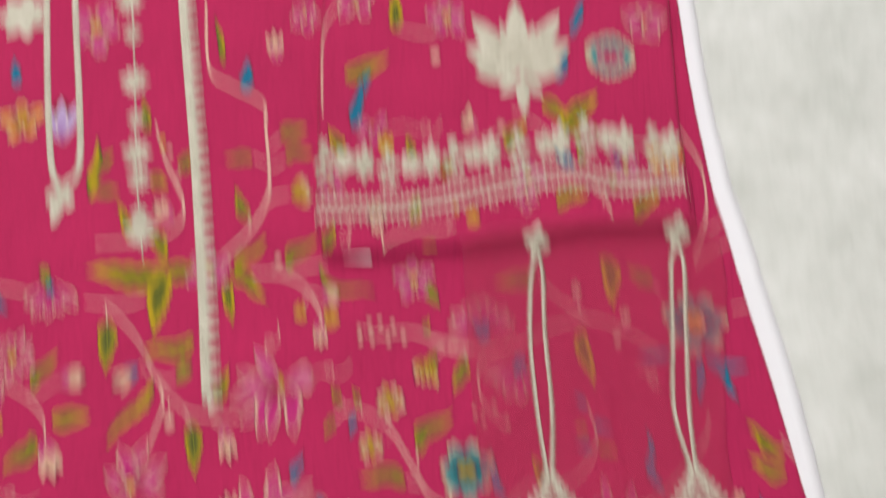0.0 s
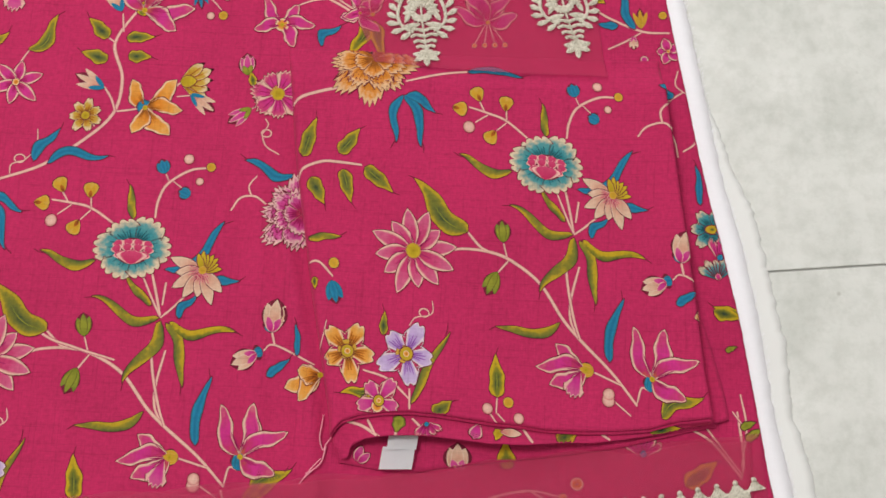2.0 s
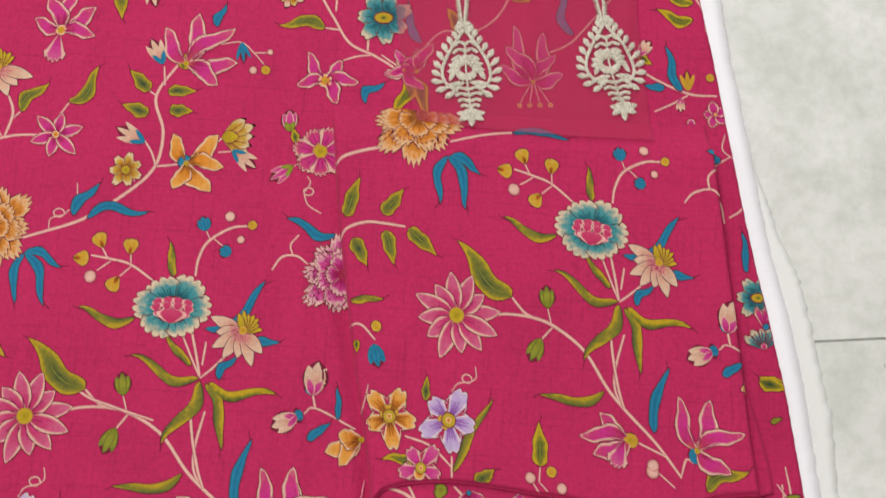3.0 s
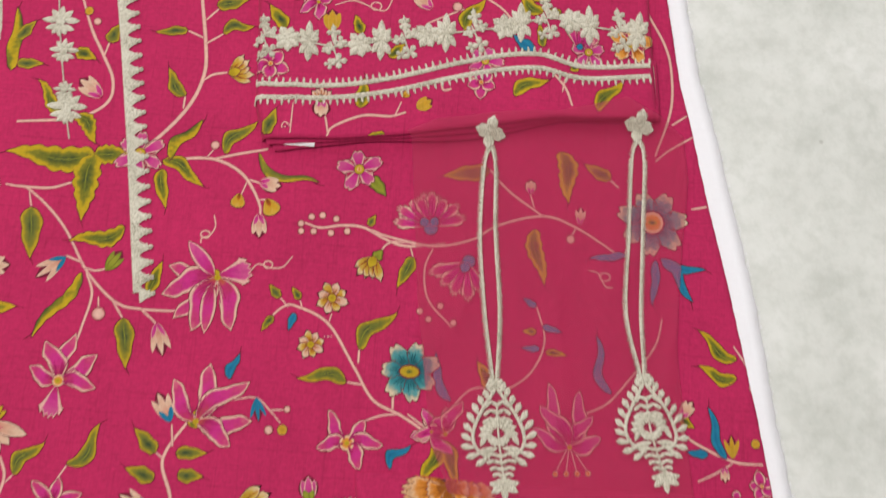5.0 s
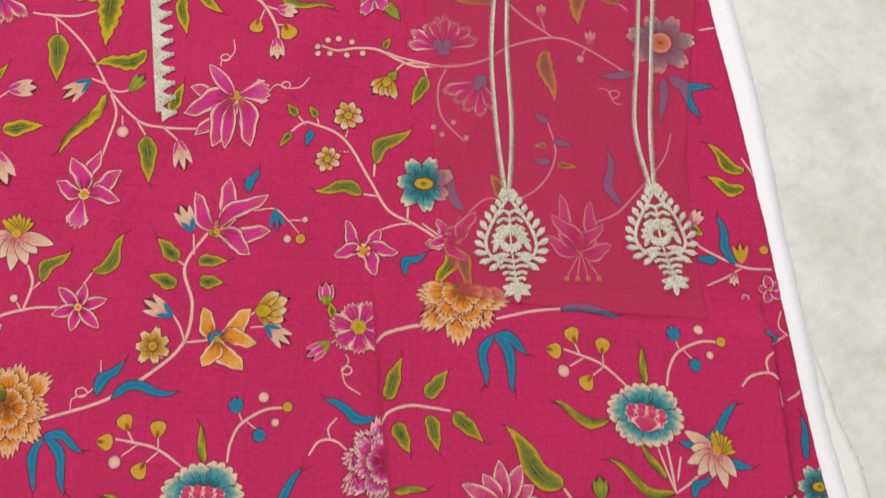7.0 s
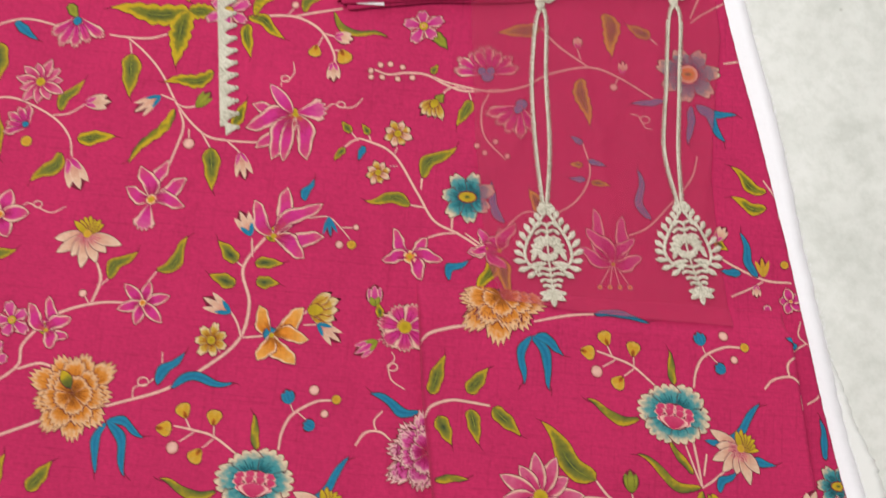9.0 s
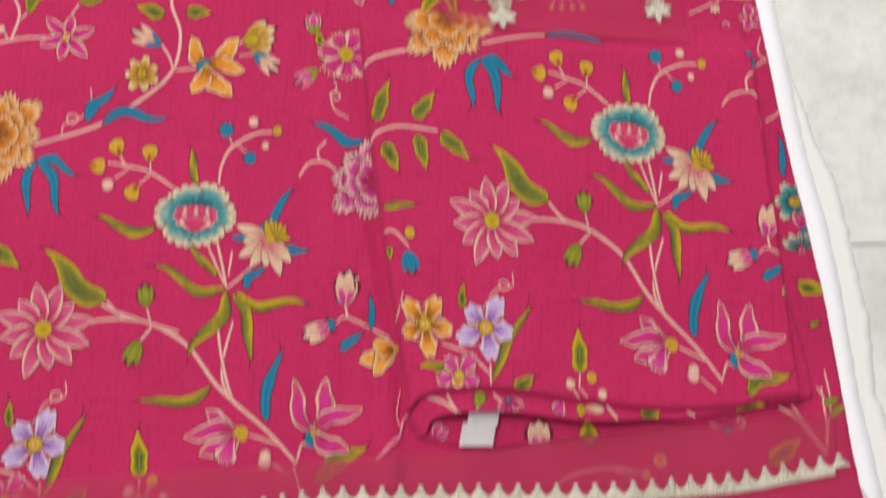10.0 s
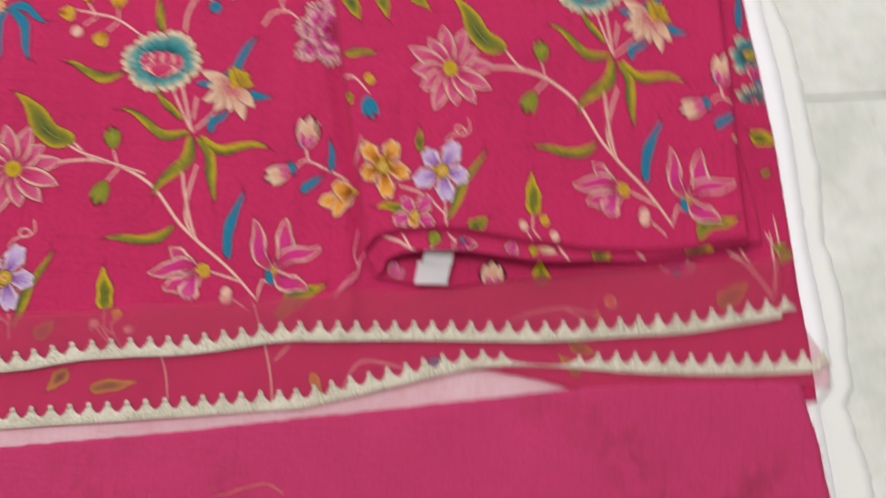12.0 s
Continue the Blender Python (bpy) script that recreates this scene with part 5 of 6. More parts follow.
# folded piece
stem(fold, 0.0027, (-0.0268, -0.1280), (-0.0187, -0.1196), (-0.0035, -0.1140), (0.0140, -0.1097))
stem(fold, 0.0023, (0.0625, -0.1030), (0.0931, -0.0942), (0.1239, -0.0900))
leaf(fold, 0.1107, -0.0917, -3, 0.0435, 0.0079, "blue", 0.06)
stem(fold, 0.0018, (0.2443, -0.1415), (0.2506, -0.1338), (0.2634, -0.1312), (0.2722, -0.1384))
stem(fold, 0.0018, (0.2621, -0.1313), (0.2610, -0.1209), (0.2715, -0.1111))
leaf(fold, 0.2691, -0.1035, 162, 0.0101, 0.0052, "blue", 0.0)
flower(fold, 0.0354, -0.0821, 0.0376, "carnation", 270)
leaf(fold, 0.0612, -0.1148, -97, 0.0388, 0.0080, "blue", -0.1)
leaf(fold, 0.0621, -0.1147, -67, 0.0448, 0.0089, "blue", 0.08)
leaf(fold, 0.0634, -0.1146, -30, 0.0278, 0.0080, "blue", 0.1)
# shirt
stem(main, 0.0031, (-0.1931, 0.3132), (-0.1909, 0.2946), (-0.1834, 0.2544), (-0.1815, 0.2272), (-0.1910, 0.1988), (-0.2136, 0.1697), (-0.2357, 0.1546))
stem(main, 0.0017, (-0.1849, 0.2741), (-0.1760, 0.2842))
leaf(main, -0.1777, 0.2873, 15, 0.0266, 0.0114, "olive", 0.0)
stem(main, 0.0017, (-0.1843, 0.2580), (-0.1990, 0.2637))
leaf(main, -0.1990, 0.2637, -173, 0.0256, 0.0074, "olive", 0.0)
stem(main, 0.0017, (-0.1833, 0.2535), (-0.1700, 0.2630))
leaf(main, -0.1701, 0.2639, 17, 0.0257, 0.0096, "olive", 0.15)
stem(main, 0.0021, (-0.1809, 0.2227), (-0.1737, 0.2278), (-0.1631, 0.2301))
flower(main, -0.1621, 0.2293, 0.0199, "yellowfan", 20)
leaf(main, -0.1943, 0.2080, 125, 0.0276, 0.0103, "olive", 0.1)
stem(main, 0.0017, (-0.1947, 0.1972), (-0.1943, 0.2080))
stem(main, 0.0026, (-0.2891, 0.2907), (-0.2758, 0.2584), (-0.2643, 0.2383), (-0.2537, 0.2178), (-0.2538, 0.1998), (-0.2679, 0.1865), (-0.2844, 0.1815), (-0.3246, 0.1768))
stem(main, 0.0017, (-0.2632, 0.2366), (-0.2605, 0.2492))
leaf(main, -0.2605, 0.2487, 69, 0.0184, 0.0104, "olive", 0.0)
bud(main, -0.2601, 0.2015, 144, 0.0239, 0.0120, "creambud")
leaf(main, -0.2863, 0.2401, -21, 0.0187, 0.0103, "yellow", 0.0)
berry(main, -0.2802, 0.2742, 0.0035, "yellow")
berry(main, -0.2724, 0.2657, 0.0030, "cream")
leaf(main, -0.3353, 0.2473, 50, 0.0207, 0.0094, "olive", 0.0)
leaf(main, -0.3321, 0.2261, 1, 0.0216, 0.0086, "olive", 0.0)
leaf(main, -0.2832, 0.1910, 144, 0.0368, 0.0111, "yellow", 0.15, 1)
leaf(main, -0.2781, 0.1856, -50, 0.0291, 0.0127, "yellow", 0.1, 1)
leaf(main, -0.2591, 0.1539, -178, 0.0702, 0.0204, "yellow", 0.05, 1)
leaf(main, -0.2591, 0.1539, 5, 0.0297, 0.0153, "yellow", 0, 1)
leaf(main, -0.2591, 0.1539, -93, 0.0543, 0.0204, "yellow", -0.05, 1)
leaf(main, -0.2001, 0.1545, 55, 0.0408, 0.0101, "yellow", 0.12)
leaf(main, -0.2056, 0.1536, -30, 0.0393, 0.0110, "yellow", 0.1)
leaf(main, -0.2055, 0.1461, -77, 0.0325, 0.0102, "yellow", -0.05)
flower(main, -0.2241, 0.1577, 0.0196, "magenta", 90, n=6)
stem(main, 0.0025, (-0.2053, 0.1518), (-0.1972, 0.1547), (-0.1658, 0.1573), (-0.1414, 0.1462), (-0.1261, 0.1239), (-0.1243, 0.1115))
stem(main, 0.0021, (-0.1658, 0.1573), (-0.1467, 0.1629), (-0.1237, 0.1684))
stem(main, 0.0012, (-0.1718, 0.1577), (-0.1660, 0.1662))
berry(main, -0.1659, 0.1688, 0.0034, "cream")
leaf(main, -0.1579, 0.1629, 49, 0.0363, 0.0111, "olive", 0.12)
leaf(main, -0.1306, 0.1647, -25, 0.0535, 0.0077, "olive", -0.15)
stem(main, 0.0017, (-0.1380, 0.1430), (-0.1292, 0.1406), (-0.1227, 0.1399))
bud(main, -0.1271, 0.1408, -7, 0.0166, 0.0118, "creambud")
stem(main, 0.0013, (-0.1377, 0.1399), (-0.1408, 0.1296))
flower(main, -0.1422, 0.1308, 0.0118, "heart", 265)
stem(main, 0.0013, (-0.1268, 0.1265), (-0.1171, 0.1273))
flower(main, -0.1206, 0.1278, 0.0144, "heart", 300)
bud(main, -0.1251, 0.1149, -84, 0.0185, 0.0101, "creambud")
flower(main, -0.0504, 0.1569, 0.0179, "magenta", 100, n=5, s=1.0)
leaf(main, -0.0405, 0.1511, -48, 0.0192, 0.0102, "green", 0.0)
stem(main, 0.0022, (-0.0899, 0.1109), (-0.0768, 0.1077), (-0.0601, 0.1108), (-0.0431, 0.1104), (-0.0254, 0.1024), (-0.0081, 0.0979), (0.0213, 0.1020))
berry(main, -0.0919, 0.1099, 0.0026, "cream")
berry(main, -0.0840, 0.1157, 0.0026, "cream")
berry(main, -0.0815, 0.1043, 0.0025, "cream")
berry(main, -0.0757, 0.1177, 0.0026, "cream")
berry(main, -0.0680, 0.1041, 0.0026, "cream")
berry(main, -0.0648, 0.1156, 0.0025, "cream")
berry(main, -0.0555, 0.1064, 0.0026, "cream")
berry(main, -0.0912, 0.1039, 0.0025, "cream")
leaf(main, -0.0390, 0.1121, 64, 0.0100, 0.0059, "olive", 0.0)
stem(main, 0.0021, (-0.3252, 0.1252), (-0.3166, 0.1241), (-0.3079, 0.1231), (-0.2888, 0.1087), (-0.2718, 0.0903), (-0.2520, 0.0604), (-0.2276, 0.0384), (-0.2075, 0.0342), (-0.1767, 0.0350), (-0.1617, 0.0383))
stem(main, 0.0021, (-0.3166, 0.1241), (-0.2911, 0.1245), (-0.2729, 0.1304))
leaf(main, -0.3023, 0.1080, -82, 0.0411, 0.0160, "olive", 0.0)
stem(main, 0.0013, (-0.3058, 0.1203), (-0.3023, 0.1080))
leaf(main, -0.2279, 0.0969, -162, 0.0434, 0.0133, "yellow", 0.1, 1)
bud(main, -0.2698, 0.0704, -140, 0.0266, 0.0083, "bluebud")
stem(main, 0.0017, (-0.2554, 0.0665), (-0.2699, 0.0716))
stem(main, 0.0016, (-0.2536, 0.0632), (-0.2462, 0.0613), (-0.2369, 0.0637))
bud(main, -0.2379, 0.0620, 56, 0.0186, 0.0091, "greenbud")
leaf(main, -0.2559, 0.0588, -123, 0.0602, 0.0099, "yellow", 0.05, 1)
stem(main, 0.0013, (-0.2406, 0.0415), (-0.2393, 0.0320))
berry(main, -0.2387, 0.0283, 0.0049, "cream")
stem(main, 0.0021, (-0.2518, 0.0591), (-0.2456, 0.0420), (-0.2500, 0.0166), (-0.2528, 0.0040))
leaf(main, -0.2197, 0.0261, -79, 0.0385, 0.0140, "olive", 0.0)
stem(main, 0.0017, (-0.2294, 0.0391), (-0.2201, 0.0261))
stem(main, 0.0017, (-0.2075, 0.0342), (-0.1978, 0.0270), (-0.1940, 0.0232))
bud(main, -0.1941, 0.0244, -72, 0.0254, 0.0090, "creambud")
lily(main, -0.2623, -0.0243, 0.0163, "pink", "point", (76, 0.0375), (115, 0.0324), (158, 0.0250), (38, 0.0345), (-7, 0.0295))
petal(main, -0.2627, -0.0275, -96, 0.0242, 0.0188, "magenta", "tooth")
berry(main, -0.2619, -0.0242, 0.0045, "orange")
lily(main, -0.1516, 0.0627, 0.0192, "pink", "point", (170, 0.0392), (-159, 0.0442), (-132, 0.0454), (-110, 0.0454), (-70, 0.0428))
petal(main, -0.1514, 0.0644, 14, 0.0261, 0.0217, "magenta", "tooth")
petal(main, -0.1543, 0.0642, 132, 0.0344, 0.0125, "magenta", "point")
petal(main, -0.1557, 0.0577, -92, 0.0386, 0.0125, "pink", "point")
leaf(main, -0.1561, 0.0682, -55, 0.0160, 0.0075, "centre", 0.0)
tendril(main, 0.0012, (-0.1678, 0.0886), (-0.165, 0.096), 0.0036, (-0.16, 0.112))
tendril(main, 0.0012, (-0.1269, 0.0706), (-0.114, 0.0755), 0.0034, (-0.0959, 0.0834))
leaf(main, -0.2033, 0.0471, 72, 0.0265, 0.0091, "yellow", 0.0)
flower(main, -0.0625, 0.0531, 0.0129, "yellow", 30, n=8, s=0.8)
flower(main, -0.0755, 0.0162, 0.0111, "yellow", 20, n=8, s=0.8)
stem(main, 0.0022, (-0.1064, 0.0369), (-0.0996, 0.0434), (-0.0906, 0.0453), (-0.0639, 0.0333), (-0.0413, 0.0016), (-0.0250, -0.0220), (-0.0048, -0.0314), (0.0124, -0.0409), (0.0380, -0.0581))
leaf(main, -0.1025, 0.0507, 134, 0.0129, 0.0067, "olive", 0.0)
leaf(main, -0.0870, 0.0507, 128, 0.0110, 0.0058, "olive", 0.0)
leaf(main, -0.1063, 0.0361, -124, 0.0143, 0.0057, "olive", 0.0)
leaf(main, -0.0900, 0.0395, -105, 0.0141, 0.0058, "blue", 0.0)
stem(main, 0.0013, (-0.0955, 0.0437), (-0.1021, 0.0507))
stem(main, 0.0012, (-0.0846, 0.0441), (-0.0874, 0.0506))
leaf(main, -0.0384, 0.0154, 49, 0.0403, 0.0123, "olive", 0.12)
stem(main, 0.0017, (-0.0383, 0.0047), (-0.0384, 0.0154))
leaf(main, -0.0460, -0.0102, 178, 0.0377, 0.0107, "olive", -0.1)
stem(main, 0.0017, (-0.0335, -0.0113), (-0.0460, -0.0102))
stem(main, 0.0012, (-0.0632, 0.0350), (-0.0617, 0.0410))
stem(main, 0.0012, (-0.0600, 0.0236), (-0.0662, 0.0231))
flower(main, 0.0010, 0.0009, 0.0232, "tealsmall", 75, n=7, s=0.8)
stem(main, 0.0020, (-0.0095, -0.0297), (-0.0098, -0.0176), (-0.0072, -0.0092))
stem(main, 0.0017, (-0.0306, 0.0892), (-0.0210, 0.1002), (0.0002, 0.1003))
flower(main, -0.0326, 0.0881, 0.0194, "yellowfan", 250)
leaf(main, -0.0324, 0.0856, 57, 0.0096, 0.0084, "green", 0.0)
leaf(main, -0.0027, 0.0893, -113, 0.0267, 0.0101, "olive", 0.0)
stem(main, 0.0013, (-0.0055, 0.0972), (-0.0027, 0.0893))
lily(main, -0.0416, -0.0552, 0.0138, "pink", "point", (124, 0.0282), (55, 0.0213), (0, 0.0270), (-167, 0.0230), (-59, 0.0217))
berry(main, -0.0416, -0.0552, 0.0056, "orange")
stem(main, 0.0016, (-0.0293, -0.0378), (-0.0174, -0.0332), (-0.0053, -0.0314))
lily(main, 0.0208, -0.0427, 0.0106, "magenta", "point", (-164, 0.0163), (115, 0.0186), (40, 0.0195), (-42, 0.0231))
leaf(main, -0.0087, -0.0718, 50, 0.0236, 0.0081, "blue", 0.2)
lily(main, -0.1554, -0.0473, 0.0179, "pink", "point", (124, 0.0366), (82, 0.0443), (41, 0.0492), (4, 0.0419), (-31, 0.0320))
leaf(main, -0.1582, -0.0516, 70, 0.0164, 0.0105, "yellow", 0.0)
leaf(main, -0.1343, -0.0140, 72, 0.0208, 0.0073, "blue", 0.1)
bud(main, -0.1741, -0.0488, 121, 0.0239, 0.0097, "bluebud")
stem(main, 0.0016, (-0.1730, -0.0507), (-0.1706, -0.0666))
stem(main, 0.0012, (-0.1289, -0.0291), (-0.1127, -0.0266), (-0.1015, -0.0350), (-0.0923, -0.0444))
bud(main, -0.1123, -0.0265, -78, 0.0175, 0.0049, "blue")
berry(main, -0.0885, -0.0336, 0.0024, "cream")
berry(main, -0.0906, -0.0490, 0.0037, "yellow")
berry(main, -0.1007, -0.0498, 0.0032, "cream")
stem(main, 0.0012, (-0.1027, -0.0351), (-0.0913, -0.0342))
stem(main, 0.0020, (-0.4466, 0.1184), (-0.4370, 0.1215), (-0.4037, 0.1341), (-0.3667, 0.1288))
flower(main, -0.3560, 0.1400, 0.0295, "fan", 275)
leaf(main, -0.4107, 0.1307, -35, 0.0284, 0.0081, "blue", 0.0)
leaf(main, -0.3660, 0.1518, -53, 0.0170, 0.0091, "green", 0.0)
leaf(main, -0.4242, 0.1096, -77, 0.0433, 0.0182, "olive", 0.05)
stem(main, 0.0020, (-0.4379, 0.0567), (-0.4223, 0.0542), (-0.3954, 0.0576), (-0.3599, 0.0433), (-0.3417, 0.0262), (-0.3357, 0.0082))
flower(main, -0.3763, 0.0746, 0.0210, "daisypink", 10, n=11)
leaf(main, -0.3546, 0.0492, 61, 0.0347, 0.0098, "olive", 0.1)
bud(main, -0.3338, 0.0581, 8, 0.0221, 0.0128, "creambud")
stem(main, 0.0015, (-0.3592, 0.0445), (-0.3458, 0.0473), (-0.3327, 0.0576))
flower(main, -0.3787, 0.0326, 0.0206, "fan", 150)
stem(main, 0.0015, (-0.3812, 0.0496), (-0.3820, 0.0414))
berry(main, -0.3773, 0.0188, 0.0048, "yellow")
leaf(main, -0.4158, 0.0477, -68, 0.0491, 0.0158, "olive", 0.0)
leaf(main, -0.3339, 0.0242, 10, 0.0322, 0.0127, "yellow", 0.0)
leaf(main, -0.3445, 0.0100, -130, 0.0345, 0.0137, "olive", 0.1)
bud(main, -0.3369, 0.0065, -63, 0.0303, 0.0145, "creambud")
flower(main, -0.3854, -0.0478, 0.0239, "pink", 80, n=5, s=0.8)
tendril(main, 0.0012, (-0.3719, -0.0426), (-0.356, -0.0365), 0.0036, (-0.3319, -0.0366))
flower(main, -0.3093, -0.0589, 0.0265, "hang", 270)
stem(main, 0.0024, (-0.2968, -0.0827), (-0.2913, -0.0969), (-0.2952, -0.1166))
leaf(main, -0.2850, -0.0949, 52, 0.0318, 0.0112, "olive", 0.12)
leaf(main, -0.2464, -0.0852, 57, 0.0374, 0.0112, "olive", -0.15)
stem(main, 0.0014, (-0.2909, -0.1017), (-0.2850, -0.0949))
stem(main, 0.0014, (-0.2536, -0.0985), (-0.2464, -0.0852))
leaf(main, -0.3905, -0.0908, 30, 0.0284, 0.0112, "olive", 0.1)
stem(main, 0.0023, (-0.3806, -0.1991), (-0.3680, -0.1934), (-0.3447, -0.1729), (-0.3431, -0.1541), (-0.3211, -0.1285), (-0.2905, -0.1162), (-0.2628, -0.1138))
flower(main, -0.2535, -0.1130, 0.0209, "pink", 20, n=6, s=0.7)
berry(main, -0.3036, -0.1092, 0.0032, "cream")
stem(main, 0.0014, (-0.3019, -0.1110), (-0.2975, -0.1168))
flower(main, -0.3561, -0.1363, 0.0157, "magenta", 40, n=5, s=1.0)
lily(main, -0.3268, -0.1423, 0.0129, "pink", "point", (131, 0.0281), (96, 0.0286), (35, 0.0217), (-12, 0.0189), (-66, 0.0159))
leaf(main, -0.3321, -0.1437, 45, 0.0110, 0.0101, "yellow", 0.0)
flower(main, -0.3667, -0.1679, 0.0152, "magenta", 0, n=5, s=1.0)
stem(main, 0.0025, (-0.3717, -0.2387), (-0.3593, -0.2332), (-0.3179, -0.2140), (-0.2973, -0.2032))
stem(main, 0.0022, (-0.3442, -0.1752), (-0.3270, -0.1691), (-0.3124, -0.1724))
stem(main, 0.0027, (-0.2685, -0.1984), (-0.2235, -0.1808), (-0.1905, -0.1572), (-0.1707, -0.1344), (-0.1674, -0.1055), (-0.1766, -0.0772), (-0.1635, -0.0512), (-0.1551, -0.0430))
tendril(main, 0.0012, (-0.2485, -0.1898), (-0.242, -0.1765), 0.0042, (-0.2307, -0.1514))
leaf(main, -0.2309, -0.1778, 55, 0.0332, 0.0090, "blue", 0.1)
leaf(main, -0.2192, -0.1795, 10, 0.0490, 0.0091, "blue", 0.12)
flower(main, -0.1933, -0.1387, 0.0143, "yellowround", 30, n=7)
stem(main, 0.0014, (-0.1851, -0.1474), (-0.1880, -0.1430))
leaf(main, -0.1826, -0.0718, 137, 0.0241, 0.0113, "olive", 0.0)
leaf(main, -0.1674, -0.0714, 5, 0.0230, 0.0093, "olive", 0.0)
leaf(main, -0.1643, -0.0869, -1, 0.0188, 0.0102, "olive", 0.0)
leaf(main, -0.1812, -0.0912, 163, 0.0232, 0.0112, "olive", 0.0)
stem(main, 0.0014, (-0.1826, -0.0718), (-0.1762, -0.0761))
bud(main, -0.1810, -0.1153, 155, 0.0266, 0.0093, "bluebud")
stem(main, 0.0018, (-0.1698, -0.1343), (-0.1747, -0.1229), (-0.1812, -0.1139))
lily(main, -0.1458, -0.1303, 0.0166, "orange", "point", (119, 0.0269), (47, 0.0340), (-2, 0.0303), (-45, 0.0310), (-112, 0.0231))
berry(main, -0.1468, -0.1295, 0.0059, "blue")
stem(main, 0.0018, (-0.1707, -0.1344), (-0.1571, -0.1323), (-0.1482, -0.1301))
stem(main, 0.0018, (-0.1396, -0.1246), (-0.1270, -0.1140), (-0.1185, -0.1070))
flower(main, -0.1199, -0.1072, 0.0269, "yellowfan", 5)
stem(main, 0.0013, (-0.1216, -0.1197), (-0.1102, -0.1182))
bud(main, -0.1103, -0.1173, -34, 0.0242, 0.0083, "bluebud")
bud(main, -0.0658, -0.0991, 97, 0.0178, 0.0121, "magentabud")
leaf(main, -0.0597, -0.1081, 109, 0.0123, 0.0064, "yellow", 0.0)
flower(main, -0.0396, -0.1145, 0.0212, "fanfull", 120)
berry(main, -0.0387, -0.1144, 0.0078, "yellow")
bud(main, -0.0606, -0.1272, -144, 0.0210, 0.0092, "magentabud")
tendril(main, 0.0012, (-0.0482, -0.1355), (-0.0462, -0.1475), 0.0038, (-0.0349, -0.1644))
stem(main, 0.0014, (-0.0498, -0.1192), (-0.0596, -0.1276))
stem(main, 0.0012, (-0.0296, -0.1127), (-0.0235, -0.1026), (-0.0220, -0.0832))
leaf(main, -0.0215, -0.1814, 162, 0.0415, 0.0090, "blue", 0.1)
flower(main, -0.0125, -0.2118, 0.0329, "carnationpink", 180)
stem(main, 0.0018, (-0.0689, -0.2115), (-0.0620, -0.2006), (-0.0504, -0.1996), (-0.0413, -0.2055))
stem(main, 0.0014, (-0.0531, -0.1999), (-0.0562, -0.1912), (-0.0503, -0.1830))
flower(main, -0.2960, -0.1908, 0.0344, "carnation", 280)
leaf(main, -0.2651, -0.2094, -17, 0.0321, 0.0080, "blue", 0.1)
leaf(main, -0.2651, -0.2094, -61, 0.0460, 0.0089, "blue", 0.08)
leaf(main, -0.2658, -0.2108, -93, 0.0392, 0.0081, "blue", -0.1)
stem(main, 0.0021, (-0.0367, 0.1090), (-0.0233, 0.1046), (0.0117, 0.0995), (0.0414, 0.1065), (0.0620, 0.1195), (0.0959, 0.1292), (0.1222, 0.1223), (0.1533, 0.1046))
stem(main, 0.0021, (0.0522, 0.1645), (0.0687, 0.1474), (0.0959, 0.1292))
flower(main, 0.0061, 0.1148, 0.0259, "fan", 125)
flower(main, 0.0104, 0.1152, 0.0259, "fan", 70)
berry(main, 0.0092, 0.1137, 0.0056, "blue")
flower(main, 0.0393, 0.0883, 0.0283, "fan", 250)
berry(main, 0.0405, 0.0893, 0.0052, "blue")
stem(main, 0.0017, (0.0119, 0.0972), (0.0068, 0.0811), (0.0111, 0.0571), (0.0306, 0.0368))
berry(main, 0.0055, 0.0478, 0.0025, "cream")
berry(main, 0.0124, 0.0418, 0.0025, "cream")
berry(main, 0.0208, 0.0526, 0.0026, "cream")
berry(main, 0.0316, 0.0403, 0.0026, "cream")
leaf(main, 0.0522, 0.1636, -168, 0.0373, 0.0131, "olive", 0.0)
leaf(main, 0.1078, 0.1831, -80, 0.0425, 0.0158, "yellow", 0.08, 1)
leaf(main, 0.0901, 0.1182, -77, 0.0447, 0.0129, "yellow", -0.05, 1)
bud(main, 0.0852, 0.1465, 89, 0.0115, 0.0078, "creambud")
stem(main, 0.0013, (0.0852, 0.1465), (0.0890, 0.1354))
bud(main, 0.1255, 0.1248, 90, 0.0137, 0.0060, "creambud")
leaf(main, 0.1481, 0.1633, 152, 0.0238, 0.0104, "olive", 0.0)
stem(main, 0.0018, (0.1368, 0.1716), (0.1550, 0.1570))
berry(main, 0.1185, 0.1125, 0.0034, "cream")
stem(main, 0.0013, (0.1223, 0.1214), (0.1192, 0.1152))
flower(main, 0.1821, 0.1305, 0.0275, "mixed", 10, n=9)
leaf(main, 0.1897, 0.1023, -54, 0.0411, 0.0094, "blue", 0.1)
leaf(main, 0.1898, 0.1010, -9, 0.0351, 0.0085, "blue", -0.1)
leaf(main, 0.1855, 0.1006, -91, 0.0355, 0.0077, "blue", 0.0)
leaf(main, 0.1619, 0.1031, -169, 0.0280, 0.0068, "blue", 0.0)
tendril(main, 0.0013, (0.1336, 0.0887), (0.1465, 0.0845), 0.004, (0.1535, 0.0765))
stem(main, 0.0017, (0.0940, 0.0596), (0.1021, 0.0319), (0.0932, 0.0074), (0.0733, -0.0079), (0.0503, -0.0082), (0.0347, -0.0231))
leaf(main, 0.0941, 0.0575, 151, 0.0116, 0.0051, "blue", 0.0)
